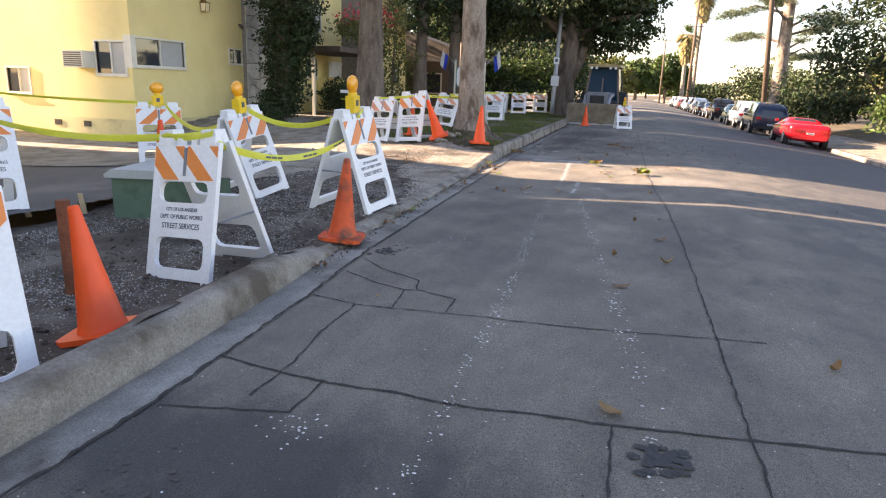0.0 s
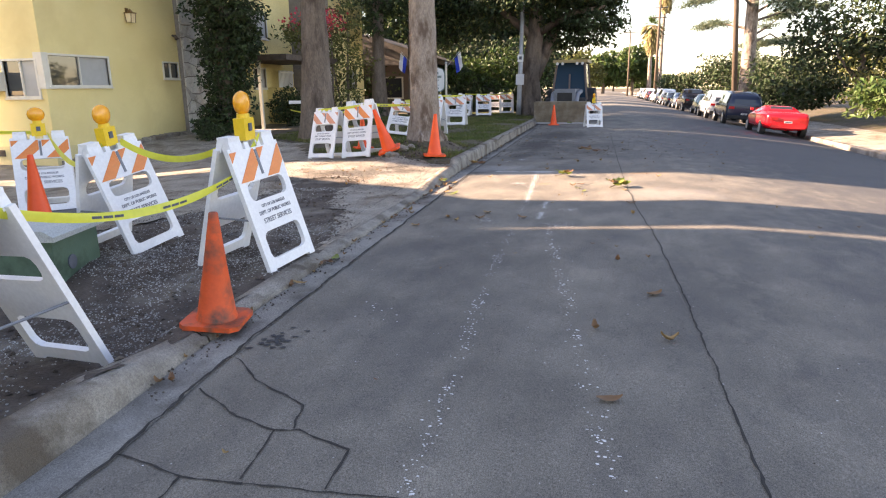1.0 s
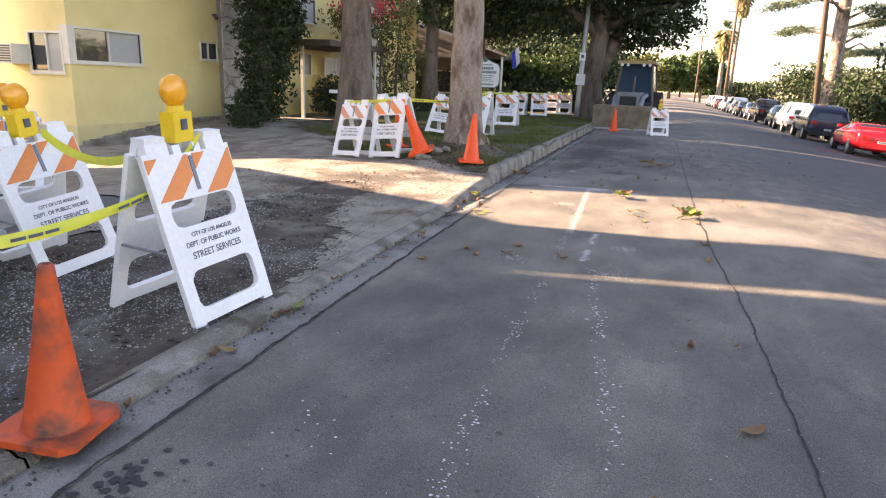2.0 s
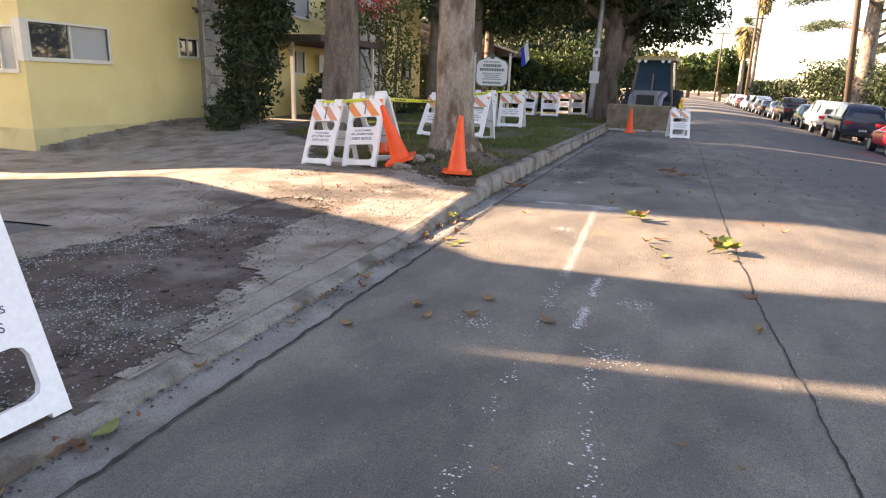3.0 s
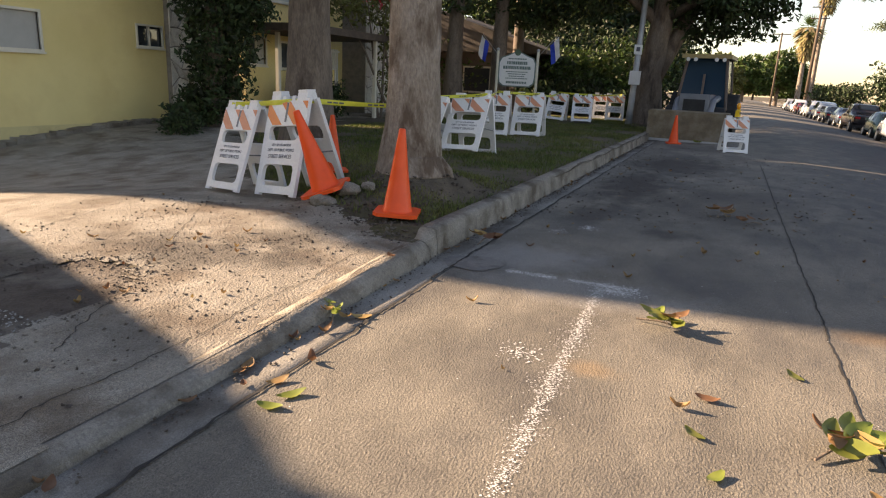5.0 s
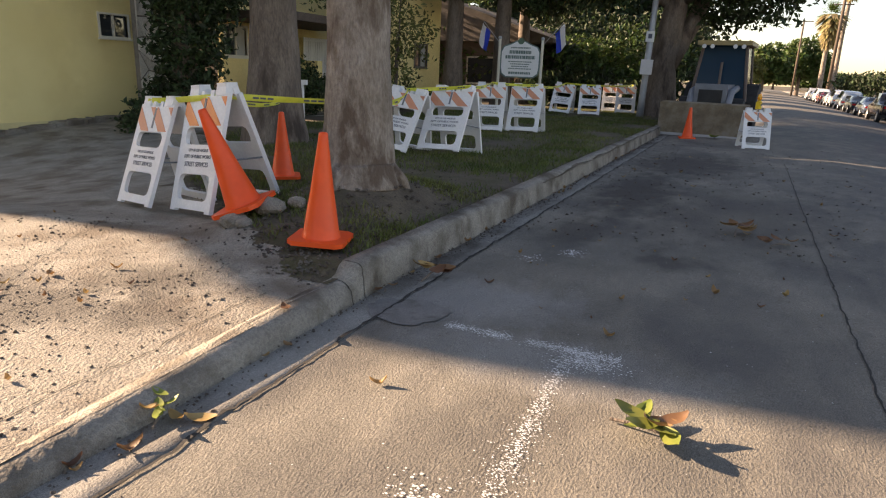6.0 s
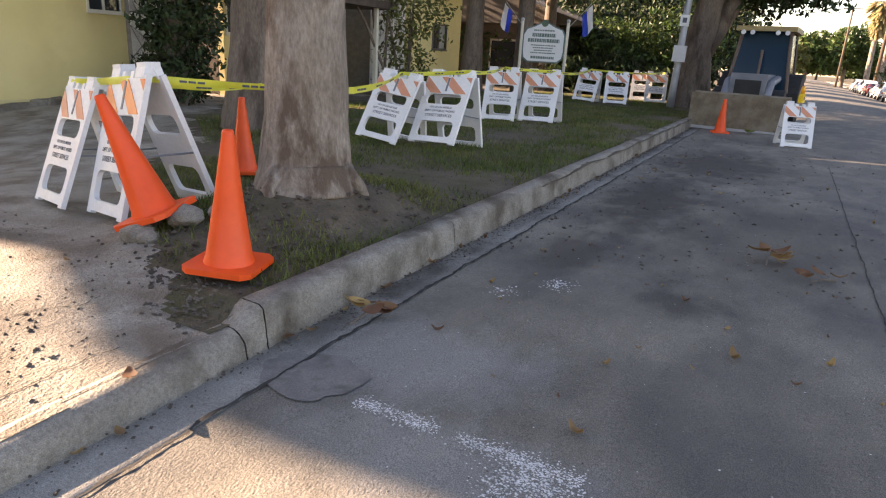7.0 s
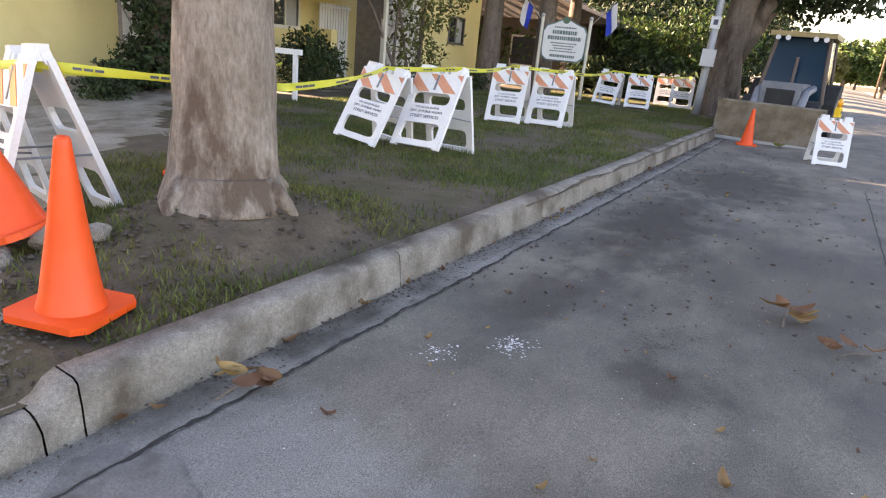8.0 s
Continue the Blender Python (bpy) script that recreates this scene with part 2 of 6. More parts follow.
M = dict(
    road=material("road_concrete", (0.135, 0.121, 0.101), (0.238, 0.213, 0.174), 1.9, 0.8, 0.55, 105, (0.085, 0.079, 0.075), 0.9, (0.47, 0.74), stretch=(1, 0.6, 1), stains=ROAD_STAINS_TONES, grit=0.5),
    asphalt=material("asphalt", (0.09, 0.09, 0.092), (0.13, 0.128, 0.125), 1.3, 0.8, 0.5, 110, (0.17, 0.16, 0.15), 0.6),
    gutter=material("gutter_concrete", (0.22, 0.203, 0.178), (0.31, 0.29, 0.258), 2.0, 0.82, 0.45, 80, (0.10, 0.086, 0.072), 1.4, (0.46, 0.66), grit=0.45),
    kerb=material("kerb_concrete", (0.22, 0.195, 0.163), (0.335, 0.302, 0.257), 4.0, 0.85, 0.8, 60, (0.11, 0.088, 0.066), 2.2, (0.46, 0.64), grit=0.3),
    slab=material("pavement_concrete", (0.25, 0.22, 0.18), (0.375, 0.338, 0.284), 2.2, 0.85, 1.0, 60, (0.165, 0.13, 0.098), 1.7, (0.47, 0.64), stains=SLAB_STAINS, grit=0.65),
    dirt=material("dark_dirt", (0.055, 0.041, 0.033), (0.125, 0.098, 0.078), 3.0, 0.95, 1.0, 45, (0.17, 0.145, 0.12), 1.8, (0.52, 0.66)),
    soil=material("lawn_soil", (0.08, 0.06, 0.042), (0.15, 0.115, 0.08), 3.0, 0.95, 0.8, 40, (0.075, 0.066, 0.03), 1.1, (0.45, 0.6)),
    gravel=material("gravel", (0.22, 0.212, 0.2), (0.42, 0.405, 0.38), 3.0, 0.85, 0.2, 60, spread=0.5),
    crack=material("crack_dirt", (0.025, 0.022, 0.02), (0.05, 0.045, 0.04), 9, 0.95, 0.3),
    tar=material("tar_patch", (0.03, 0.03, 0.032), (0.055, 0.055, 0.055), 12, 0.7, 0.5),
    mortar=material("wet_mortar", (0.155, 0.145, 0.137), (0.225, 0.21, 0.195), 5, 0.7, 0.6, 90, (0.12, 0.11, 0.10), 6.0),
    chalk=material("white_chalk_paint", (0.62, 0.61, 0.59), (0.8, 0.79, 0.77), 14, 0.9, 0.2),
    grass=leaf_material("grass_blades", (0.08, 0.118, 0.024), (0.19, 0.185, 0.06), 0.5, 0.6, 0.4),
    litter=leaf_material("dry_leaf", (0.19, 0.095, 0.038), (0.38, 0.23, 0.11), 0.45, 0.6, 0.2),
    frond=leaf_material("cut_green_leaf", (0.12, 0.17, 0.03), (0.30, 0.30, 0.07), 0.35, 0.45, 0.25),
    white=material("white_plastic", (0.74, 0.74, 0.75), (0.82, 0.82, 0.82), 2.5, 0.5, 0.05, 40, (0.55, 0.53, 0.50), 4.0, (0.62, 0.85)),
    orange_sheet=material("orange_reflective_sheet", (0.75, 0.20, 0.045), (0.85, 0.27, 0.07), 3, 0.4, 0.04, 60, (0.6, 0.2, 0.08), 6.0, (0.6, 0.8)),
    faded_sheet=material("faded_orange_sheet", (0.62, 0.24, 0.13), (0.72, 0.32, 0.2), 3, 0.5, 0.04, 60),
    ink=material("black_ink", (0.07, 0.08, 0.11), (0.12, 0.13, 0.16), 9, 0.7, 0.0),
    cone=material("orange_cone_plastic", (0.92, 0.085, 0.012), (0.95, 0.105, 0.02), 2, 0.4, 0.03, 8, (0.75, 0.085, 0.03), 3, (0.6, 0.85)),
    cone_old=material("scuffed_cone_plastic", (0.62, 0.075, 0.015), (0.8, 0.11, 0.025), 4, 0.55, 0.1, 40, (0.09, 0.05, 0.035), 5.0, (0.46, 0.66)),
    yellow=material("yellow_plastic", (0.80, 0.50, 0.02), (0.86, 0.58, 0.04), 4, 0.45, 0.05, 40),
    amber=material("amber_lens", (0.85, 0.32, 0.01), (0.95, 0.42, 0.02), 25, 0.2, 0.1, 80, spec=0.7),
    tape=leaf_material("yellow_tape", (0.72, 0.72, 0.06), (0.80, 0.80, 0.12), 0.05, 0.4, 0.3),
    stucco=material("yellow_stucco", (0.76, 0.62, 0.28), (0.82, 0.68, 0.33), 0.8, 0.9, 0.35, 120, (0.70, 0.56, 0.26), 0.5),
    stucco_low=material("stained_stucco", (0.62, 0.52, 0.26), (0.7, 0.58, 0.3), 1.5, 0.9, 0.35, 110, (0.42, 0.33, 0.18), 1.3, (0.52, 0.72)),
    frame=material("pale_window_frame", (0.62, 0.58, 0.48), (0.7, 0.66, 0.56), 4, 0.5, 0.05),
    dark_frame=material("dark_brown_frame", (0.10, 0.085, 0.07), (0.14, 0.12, 0.10), 4, 0.6, 0.1),
    pane=glass("window_glass", (0.035, 0.04, 0.045)),
    blind=material("window_blind", (0.36, 0.36, 0.34), (0.44, 0.44, 0.42), 1.2, 0.4, 0.0),
    stone=material("pale_flagstone", (0.56, 0.53, 0.47), (0.72, 0.68, 0.61), 3, 0.85, 0.5, 40, (0.4, 0.36, 0.3), 3, spread=0.18),
    stone_joint=material("flagstone_joint", (0.20, 0.175, 0.15), (0.28, 0.245, 0.21), 8, 0.95, 0.4),
    wood=material("dark_wood", (0.07, 0.05, 0.04), (0.12, 0.09, 0.07), 5, 0.8, 0.3),
    stake=material("pale_stake_wood", (0.42, 0.32, 0.2), (0.5, 0.4, 0.27), 8, 0.8, 0.2),
    rust=material("rusty_steel", (0.16, 0.05, 0.025), (0.27, 0.09, 0.045), 10, 0.8, 0.4),
    green_box=material("green_utility_paint", (0.07, 0.13, 0.09), (0.10, 0.17, 0.12), 3, 0.55, 0.1, 60, (0.05, 0.09, 0.06), 3),
    lid=material("grey_box_lid", (0.38, 0.41, 0.40), (0.46, 0.48, 0.46), 2, 0.7, 0.2),
    bark=material("grey_brown_bark", (0.23, 0.18, 0.14), (0.36, 0.30, 0.25), 5, 0.95, 1.0, 40, (0.13, 0.09, 0.065), 4.0, (0.5, 0.62), stretch=(1, 1, 0.4)),
    bark_dark=material("dark_bark", (0.13, 0.10, 0.08), (0.23, 0.18, 0.145), 5, 0.95, 0.9, 40, (0.07, 0.05, 0.04), 3.0, stretch=(1, 1, 0.3)),
    leaf_dark=leaf_material("dark_green_leaf", (0.026, 0.042, 0.015), (0.052, 0.076, 0.026), 0.6, 0.62, 0.2),
    leaf_mid=leaf_material("green_leaf", (0.05, 0.085, 0.022), (0.092, 0.135, 0.036), 0.5, 0.45, 0.35),
    leaf_olive=leaf_material("olive_leaf", (0.11, 0.12, 0.035), (0.17, 0.17, 0.05), 0.5, 0.5, 0.35),
    leaf_grey=leaf_material("grey_green_needle", (0.10, 0.13, 0.075), (0.15, 0.18, 0.11), 0.4, 0.55, 0.3),
    leaf_gold=leaf_material("yellowing_leaf", (0.22, 0.20, 0.05), (0.32, 0.25, 0.07), 0.4, 0.5, 0.35),
    thatch=leaf_material("dry_palm_thatch", (0.28, 0.22, 0.10), (0.38, 0.31, 0.15), 0.4, 0.7, 0.2),
    flower=leaf_material("pink_red_flower", (0.65, 0.04, 0.07), (0.75, 0.10, 0.12), 0.3, 0.5, 0.3),
    steel=material("galvanised_steel", (0.36, 0.37, 0.38), (0.45, 0.46, 0.47), 4, 0.5, 0.1, 60, metal=0.4),
    pole_wood=material("utility_pole_wood", (0.10, 0.07, 0.05), (0.15, 0.11, 0.08), 5, 0.9, 0.4),
    sign=material("white_sign_board", (0.68, 0.70, 0.70), (0.75, 0.76, 0.76), 3, 0.5, 0.0),
    sign_ink=material("grey_green_sign_ink", (0.10, 0.16, 0.15), (0.14, 0.2, 0.19), 3, 0.6, 0.0),
    flag_blue=leaf_material("blue_flag_cloth", (0.02, 0.07, 0.55), (0.04, 0.10, 0.65), 0.05, 0.7, 0.4),
    flag_white=leaf_material("white_flag_cloth", (0.75, 0.76, 0.78), (0.8, 0.8, 0.82), 0.05, 0.7, 0.4),
    bucket=material("worn_tan_bucket_steel", (0.135, 0.105, 0.07), (0.215, 0.168, 0.108), 2.5, 0.7, 0.3, 50, (0.22, 0.19, 0.15), 2.5, (0.48, 0.65)),
    machine=material("machine_yellow", (0.27, 0.20, 0.085), (0.34, 0.255, 0.115), 3, 0.5, 0.1),
    machine_grey=material("machine_grey", (0.15, 0.165, 0.19), (0.21, 0.225, 0.25), 3, 0.5, 0.1),
    cab_glass=glass("blue_tinted_cab_glass", (0.012, 0.035, 0.06), 0.12, 0.2),
    rubber=material("black_rubber", (0.02, 0.02, 0.02), (0.04, 0.04, 0.04), 5, 0.8, 0.1),
    rim=material("alloy_rim", (0.45, 0.46, 0.47), (0.55, 0.56, 0.57), 5, 0.35, 0.0, metal=0.7),
    tail=material("red_tail_lens", (0.55, 0.02, 0.02), (0.65, 0.03, 0.03), 5, 0.2, 0.0),
    plate=material("pale_plate", (0.6, 0.6, 0.6), (0.66, 0.66, 0.66), 5, 0.5, 0.0),
    roof=material("dark_roof_shingle", (0.10, 0.085, 0.075), (0.16, 0.135, 0.12), 2, 0.9, 0.4),
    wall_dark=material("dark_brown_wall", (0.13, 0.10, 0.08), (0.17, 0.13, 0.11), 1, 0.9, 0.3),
    lamp=material("brass_lantern", (0.20, 0.11, 0.04), (0.28, 0.16, 0.06), 6, 0.4, 0.1, metal=0.5),
    bulb=material("frosted_lantern_glass", (0.85, 0.7, 0.42), (0.9, 0.76, 0.5), 6, 0.3, 0.0),
)


def paint(name, rgb, metal=0.25):
    return material(name, rgb, tuple(min(1, v * 1.15) for v in rgb), 0.7, 0.22, 0.0, 30, metal=metal, spec=0.6, alpha_rough=0.06)


# ---- building helpers ----
def box(bm, x0, x1, y0, y1, z0, z1, m=None):
    vs = [bm.verts.new(p) for p in ((x0, y0, z0), (x1, y0, z0), (x1, y1, z0), (x0, y1, z0), (x0, y0, z1), (x1, y0, z1), (x1, y1, z1), (x0, y1, z1))]
    if m is not None:
        for v in vs:
            v.co = m @ v.co
    for f in ((0, 3, 2, 1), (4, 5, 6, 7), (0, 1, 5, 4), (1, 2, 6, 5), (2, 3, 7, 6), (3, 0, 4, 7)):
        bm.faces.new([vs[i] for i in f])
    return vs


def tube(bm, pts, radii, n=10, cap=True):
    """A round tube through points with a radius at each."""
    rings = []
    pts = [Vector(p) for p in pts]
    for i, p in enumerate(pts):
        d = (pts[min(i + 1, len(pts) - 1)] - pts[max(i - 1, 0)]).normalized()
        ax = Vector((1, 0, 0)) if abs(d.x) < 0.85 else Vector((0, 1, 0))
        u = (ax - d * ax.dot(d)).normalized()
        w = d.cross(u)
        r = radii[i]
        rings.append([bm.verts.new(p + u * (r * math.cos(2 * math.pi * k / n)) + w * (r * math.sin(2 * math.pi * k / n))) for k in range(n)])
    for a, b in zip(rings, rings[1:]):
        for k in range(n):
            bm.faces.new((a[k], a[(k + 1) % n], b[(k + 1) % n], b[k]))
    if cap:
        bm.faces.new(rings[0][::-1])
        bm.faces.new(rings[-1])
    return rings


def prism(bm, poly, a, b, axis="y"):
    """A polygon extruded from a to b along an axis; polygon in the other two coordinates."""
    def at(u, v, w):
        return {"y": (u, w, v), "x": (w, u, v), "z": (u, v, w)}[axis]
    lo = [bm.verts.new(at(u, v, a)) for u, v in poly]
    hi = [bm.verts.new(at(u, v, b)) for u, v in poly]
    n = len(poly)
    for i in range(n):
        bm.faces.new((lo[i], lo[(i + 1) % n], hi[(i + 1) % n], hi[i]))
    bm.faces.new(lo[::-1])
    bm.faces.new(hi)


def mesh_of(bm, name, mat, smooth=False, bevel=0.0):
    if bevel:
        bmesh.ops.bevel(bm, geom=[e for e in bm.edges if len(e.link_faces) == 2 and e.calc_face_angle(0) > 0.6], offset=bevel, segments=2, affect="EDGES", clamp_overlap=True)
    bmesh.ops.recalc_face_normals(bm, faces=bm.faces)
    me = bpy.data.meshes.new(name)
    bm.to_mesh(me)
    bm.free()
    me.materials.append(mat)
    if smooth:
        for f in me.polygons:
            f.use_smooth = True
    return me


def part(name, bm, mat, parent, label="", smooth=False, bevel=0.0, kind=""):
    ob = new(name, mesh_of(bm, name, mat, smooth, bevel))
    ob.parent = parent
    return tagged(ob, label, kind=kind)


def thing(name, m, label, category, group="", kind=""):
    ob = new(name)
    ob.empty_display_size = 0.2
    ob.matrix_basis = m
    return tagged(ob, label, category, group, kind)


def solo(name, bm, mat, label, category, kind="", smooth=False, bevel=0.0, group=""):
    ob = new(name, mesh_of(bm, name, mat, smooth, bevel))
    return tagged(ob, label, category, group, kind)


def raw(name, verts, faces, mat, label, category, kind="", parent=None, smooth=False):
    me = bpy.data.meshes.new(name)
    me.from_pydata(verts, [], faces)
    me.materials.append(mat)
    if smooth:
        for f in me.polygons:
            f.use_smooth = True
    ob = new(name, me)
    ob.parent = parent
    return tagged(ob, label, category, kind=kind)


def bar_row(bm, x0, x1, z0, z1, y, gap=0.006, lo=0.02, hi=0.05, rng=random):
    """Writing too small to read, as plain bars."""
    x = x0
    while x < x1:
        w = min(rng.uniform(lo, hi), x1 - x)
        box(bm, x, x + w, y - 0.002, y, z0, z1)
        x += w + gap


# ---- lie of the land (metres) ----
def lerp_table(t, v):
    if v <= t[0][0]:
        return t[0][1]
    for (a, p), (b, q) in zip(t, t[1:]):
        if v <= b:
            return p + (q - p) * (v - a) / (b - a)
    return t[-1][1]


def step(a, b, v):
    k = max(0.0, min(1.0, (v - a) / (b - a)))
    return k * k * (3 - 2 * k)


def lip(y):
    """x of the gutter's outer edge."""
    return U * lerp_table([(-3, -1.8), (1.7, -1.84), (2.8, -1.89), (3.6, -1.96), (5.5, -2.01), (8.8, -2.07), (11, -2.12)], y / U)


GUT, KERB_W, KERB_H = 0.25, 0.17, 0.165
RIGHT = 7.2  # right kerb


def road_z(x, y):
    a = x - lip(y)
    d = max(0, a - 3.35)
    return 0.024 * min(a, 3.3) - 0.05 * d - 0.008 * d * d + 0.006 * noise.noise((x * 0.5, y * 0.4, 0))


def kerb_up(y):
    """1 where the kerb stands, 0 where the driveway cuts it."""
    p = y / U
    return max(1 - step(2.75, 3.7, p), step(10.68, 10.78, p))


def kerb_top(y):
    """Height of the kerb: low along the driveway, rising to its broken end, tall along the lawn."""
    low = 0.04 + 0.085 * step(9.2, 12.1, y)
    high = KERB_H + 0.045 * step(10.0, 12.5, y)
    return low + (high - low) * kerb_up(y)


TREE_B = (-3.78, 14.0)


def land(x, y):
    """The ground left of the kerb."""
    back = lip(y) - GUT - KERB_W
    edge = kerb_top(y) + 0.005 - 0.03 * step(12.2, 12.6, y)
    flat = 0.04 + 0.085 * step(9.5, 12.5, y) + 0.075 * step(14.5, 17.5, y)
    z = edge + (flat - edge) * step(0, 1.5 - 0.9 * step(11.8, 12.6, y), back - x)
    wall = -0.30 + 0.40 * step(13, 19, y)
    z = z + (wall - z) * step(2.2 * U, 7.5 * U, back - x) * (1 - step(17 * U, 24 * U, y))
    z -= 0.06 * step(1.0, 2.0, back - x) * step(12.3, 13.0, y) * (1 - step(14.5, 16.5, y))
    if y > 10.5 * U:
        d = math.hypot(x - TREE_B[0], (y - TREE_B[1]) * 0.7)
        z += 0.34 * math.exp(-(d / 0.75) ** 2) * step(0, 0.5, back - x)
    return z


DIRT = [(-2.1, -9), (-2.1, 3.3), (-2.34, 5.6), (-2.46, 6.2), (-2.74, 6.9), (-3.16, 7.62), (-3.37, 8.4), (-3.36, 9.0), (-3.7, 9.3), (-4.1, 9.2), (-4.14, 8.0), (-4.24, 7.0), (-4.55, 5.9), (-4.95, 4.5), (-5.1, 3.5), (-5.5, -9)]
LAWN = [(-2.4, 10.62), (-2.8, 10.75), (-3.5, 11.15), (-4.5, 11.95), (-5.7, 12.7), (-6.5, 14.2), (-8.6, 15.9), (-9.4, 17.5), (-9.6, 60), (-2.3, 60)]


def inside(poly, x, y):
    hit = False
    for (ax, ay), (bx, by) in zip(poly, poly[1:] + poly[:1]):
        if (ay > y) != (by > y) and x < (bx - ax) * (y - ay) / (by - ay) + ax:
            hit = not hit
    return hit


def zone(x, y):
    p, q = x / U, y / U
    wob = 0.14 * noise.noise((p * 2.2, q * 2.2, 3)) + 0.09 * noise.noise((p * 7, q * 7, 5)) + 0.04 * noise.noise((p * 20, q * 20, 5))
    if inside(DIRT, p + wob, q + wob):
        return "dirt"
    if inside(LAWN, p + wob, q + wob):
        return "lawn"
    if q < 7.7 + 0.05 * p and p < -4.95:
        return "asphalt"
    return "slab"


def zone_z(kind, x, y):
    z = land(x, y)
    if kind == "dirt":
        edge = step(0, 0.4, lip(y) - GUT - KERB_W - x)
        z += (-0.125 - z) * edge * (1 - step(4.4, 5.9, y))
        return z - 0.006 + (0.035 - 0.023 * step(4 * U, 6.5 * U, y)) * noise.noise((x * 1.7, y * 1.7, 1)) + 0.014 * noise.noise((x * 7, y * 7, 2))
    if kind == "lawn":
        k = step(10.6 * U, 12.4 * U, y)
        return z + 0.012 + k * (0.008 + 0.03 * noise.noise((x * 1.3, y * 1.3, 4))) + 0.008 * noise.noise((x * 8, y * 8, 4))
    if kind == "asphalt":
        return z - 0.015 + 0.008 * noise.noise((x, y, 7))
    return z + 0.006 * noise.noise((x * 0.8, y * 0.8, 9))


def ground(x, y):
    """Height of whatever lies at x, y."""
    if x > lip(y) - GUT:
        return road_z(x, y)
    return zone_z(zone(x, y), x, y)


# ---- ground, road, kerbs ----
def strip(name, xs, ys, mat, label, category, smooth=True):
    """A sheet over y; xs(y) gives (x, z) across."""
    verts, faces = [], []
    n = len(xs(ys[0]))
    for y in ys:
        verts += [(x, y, z) for x, z in xs(y)]
    for j in range(len(ys) - 1):
        for i in range(n - 1):
            a = j * n + i
            faces.append((a, a + 1, a + n + 1, a + n))
    return raw(name, verts, faces, mat, label, category, "structure", smooth=smooth)


def span(a, b, s):
    n = max(1, round((b - a) / s))
    return [a + (b - a) * i / n for i in range(n + 1)]


bm = bmesh.new()
bmesh.ops.create_grid(bm, x_segments=8, y_segments=8, size=900)
g = solo("ground", bm, M["soil"], "bare brown earth reaching to the horizon", "ground", "structure")
g.location.z = -1.1

near_y = span(-8, 30, 0.12) + span(30.5, 240, 4)


def road_x(y):
    a = lip(y)
    return [(a + (RIGHT - a) * i / 40, road_z(a + (RIGHT - a) * i / 40, y)) for i in range(41)]


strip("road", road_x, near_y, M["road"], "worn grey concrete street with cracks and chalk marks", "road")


def gutter_x(y):
    a = lip(y)
    w = 0.006 * noise.noise((y * 3, 0, 0))
    return [(a + 0.03, -0.016), (a - 0.004 + w, -0.008 + road_z(a, y)), (a - 0.012 + w, 0.003 + road_z(a, y)), (a - 0.10, -0.006), (a - GUT, -0.016 + 0.004 * noise.noise((y * 2, 1, 1)))]


strip("gutter", gutter_x, near_y, M["gutter"], "narrow pale concrete gutter beside the kerb", "gutter")


def kerb_x(y):
    a, k = lip(y) - GUT, kerb_up(y)
    w = 0.007 * noise.noise((y * 2.3, 4, 0)) + 0.005 * noise.noise((y * 11, 4, 0))
    h = kerb_top(y)
    return [(a + 0.004, -0.03), (a - 0.004 + w, 0.0), (a - 0.015 + w, h * 0.55), (a - 0.028 - 0.02 * (1 - k) + w, h - 0.02), (a - 0.055 - 0.03 * (1 - k), h + w * 0.5), (a - KERB_W, h + 0.006 + w * 0.4), (a - KERB_W - 0.012, h - 0.32)]


def kerb_run(label, y0, y1):
    return strip("kerb", kerb_x, span(y0, y1, 0.05 if y1 < 40 else 0.5), M["kerb"], label, "kerb")


kerb_run("weathered concrete kerb that dips towards the driveway", -8, 3.72 * U)
kerb_run("low rounded concrete kerb along the driveway mouth", 3.73 * U, 12.26)
kerb_run("broken concrete kerb end beside the driveway", 12.268, 12.404)
kerb_run("worn pale concrete kerb along the lawn", 12.412, 14.448)
kerb_run("worn pale concrete kerb along the lawn", 14.455, 15.6 * U)
kerb_run("worn pale concrete kerb along the lawn", 15.61 * U, 19.9 * U)
kerb_run("worn pale concrete kerb along the lawn", 19.91 * U, 120)

# right side of the street
strip("kerb", lambda y: [(RIGHT, -0.7), (RIGHT + 0.02, -0.41), (RIGHT + 0.16, -0.40), (RIGHT + 0.17, -0.6)], span(-8, 240, 4), M["kerb"], "pale concrete kerb across the street", "kerb")
strip("pavement", lambda y: [(RIGHT + 0.165, -0.405), (RIGHT + 0.9, -0.38), (RIGHT + 2.6, -0.30)], span(-8, 240, 4), M["slab"], "sunlit concrete pavement across the street", "pavement")
strip("verge", lambda y: [(RIGHT + 2.6, -0.31), (RIGHT + 5, 0.0), (RIGHT + 30, 0.5)], span(-8, 240, 4), M["soil"], "dry planted verge across the street", "verge")


def zones():
    """Sheets of dirt, asphalt, slab and lawn left of the kerb, cell by cell."""
    sheets = {k: ({}, [], []) for k in ("dirt", "asphalt", "slab", "lawn")}

    def cell(kind, x0, x1, y0, y1):
        idx, verts, faces = sheets[kind]
        f = []
        for x, y in ((x0, y0), (x1, y0), (x1, y1), (x0, y1)):
            key = (round(x, 3), round(y, 3))
            if key not in idx:
                idx[key] = len(verts)
                verts.append((x, y, zone_z(kind, x, y) - (0.012 if kind == "lawn" else 0)))
            f.append(idx[key])
        faces.append(tuple(f))

    def area(x0, x1, y0, y1, s):
        xs, ys = span(x0, x1, s), span(y0, y1, s)
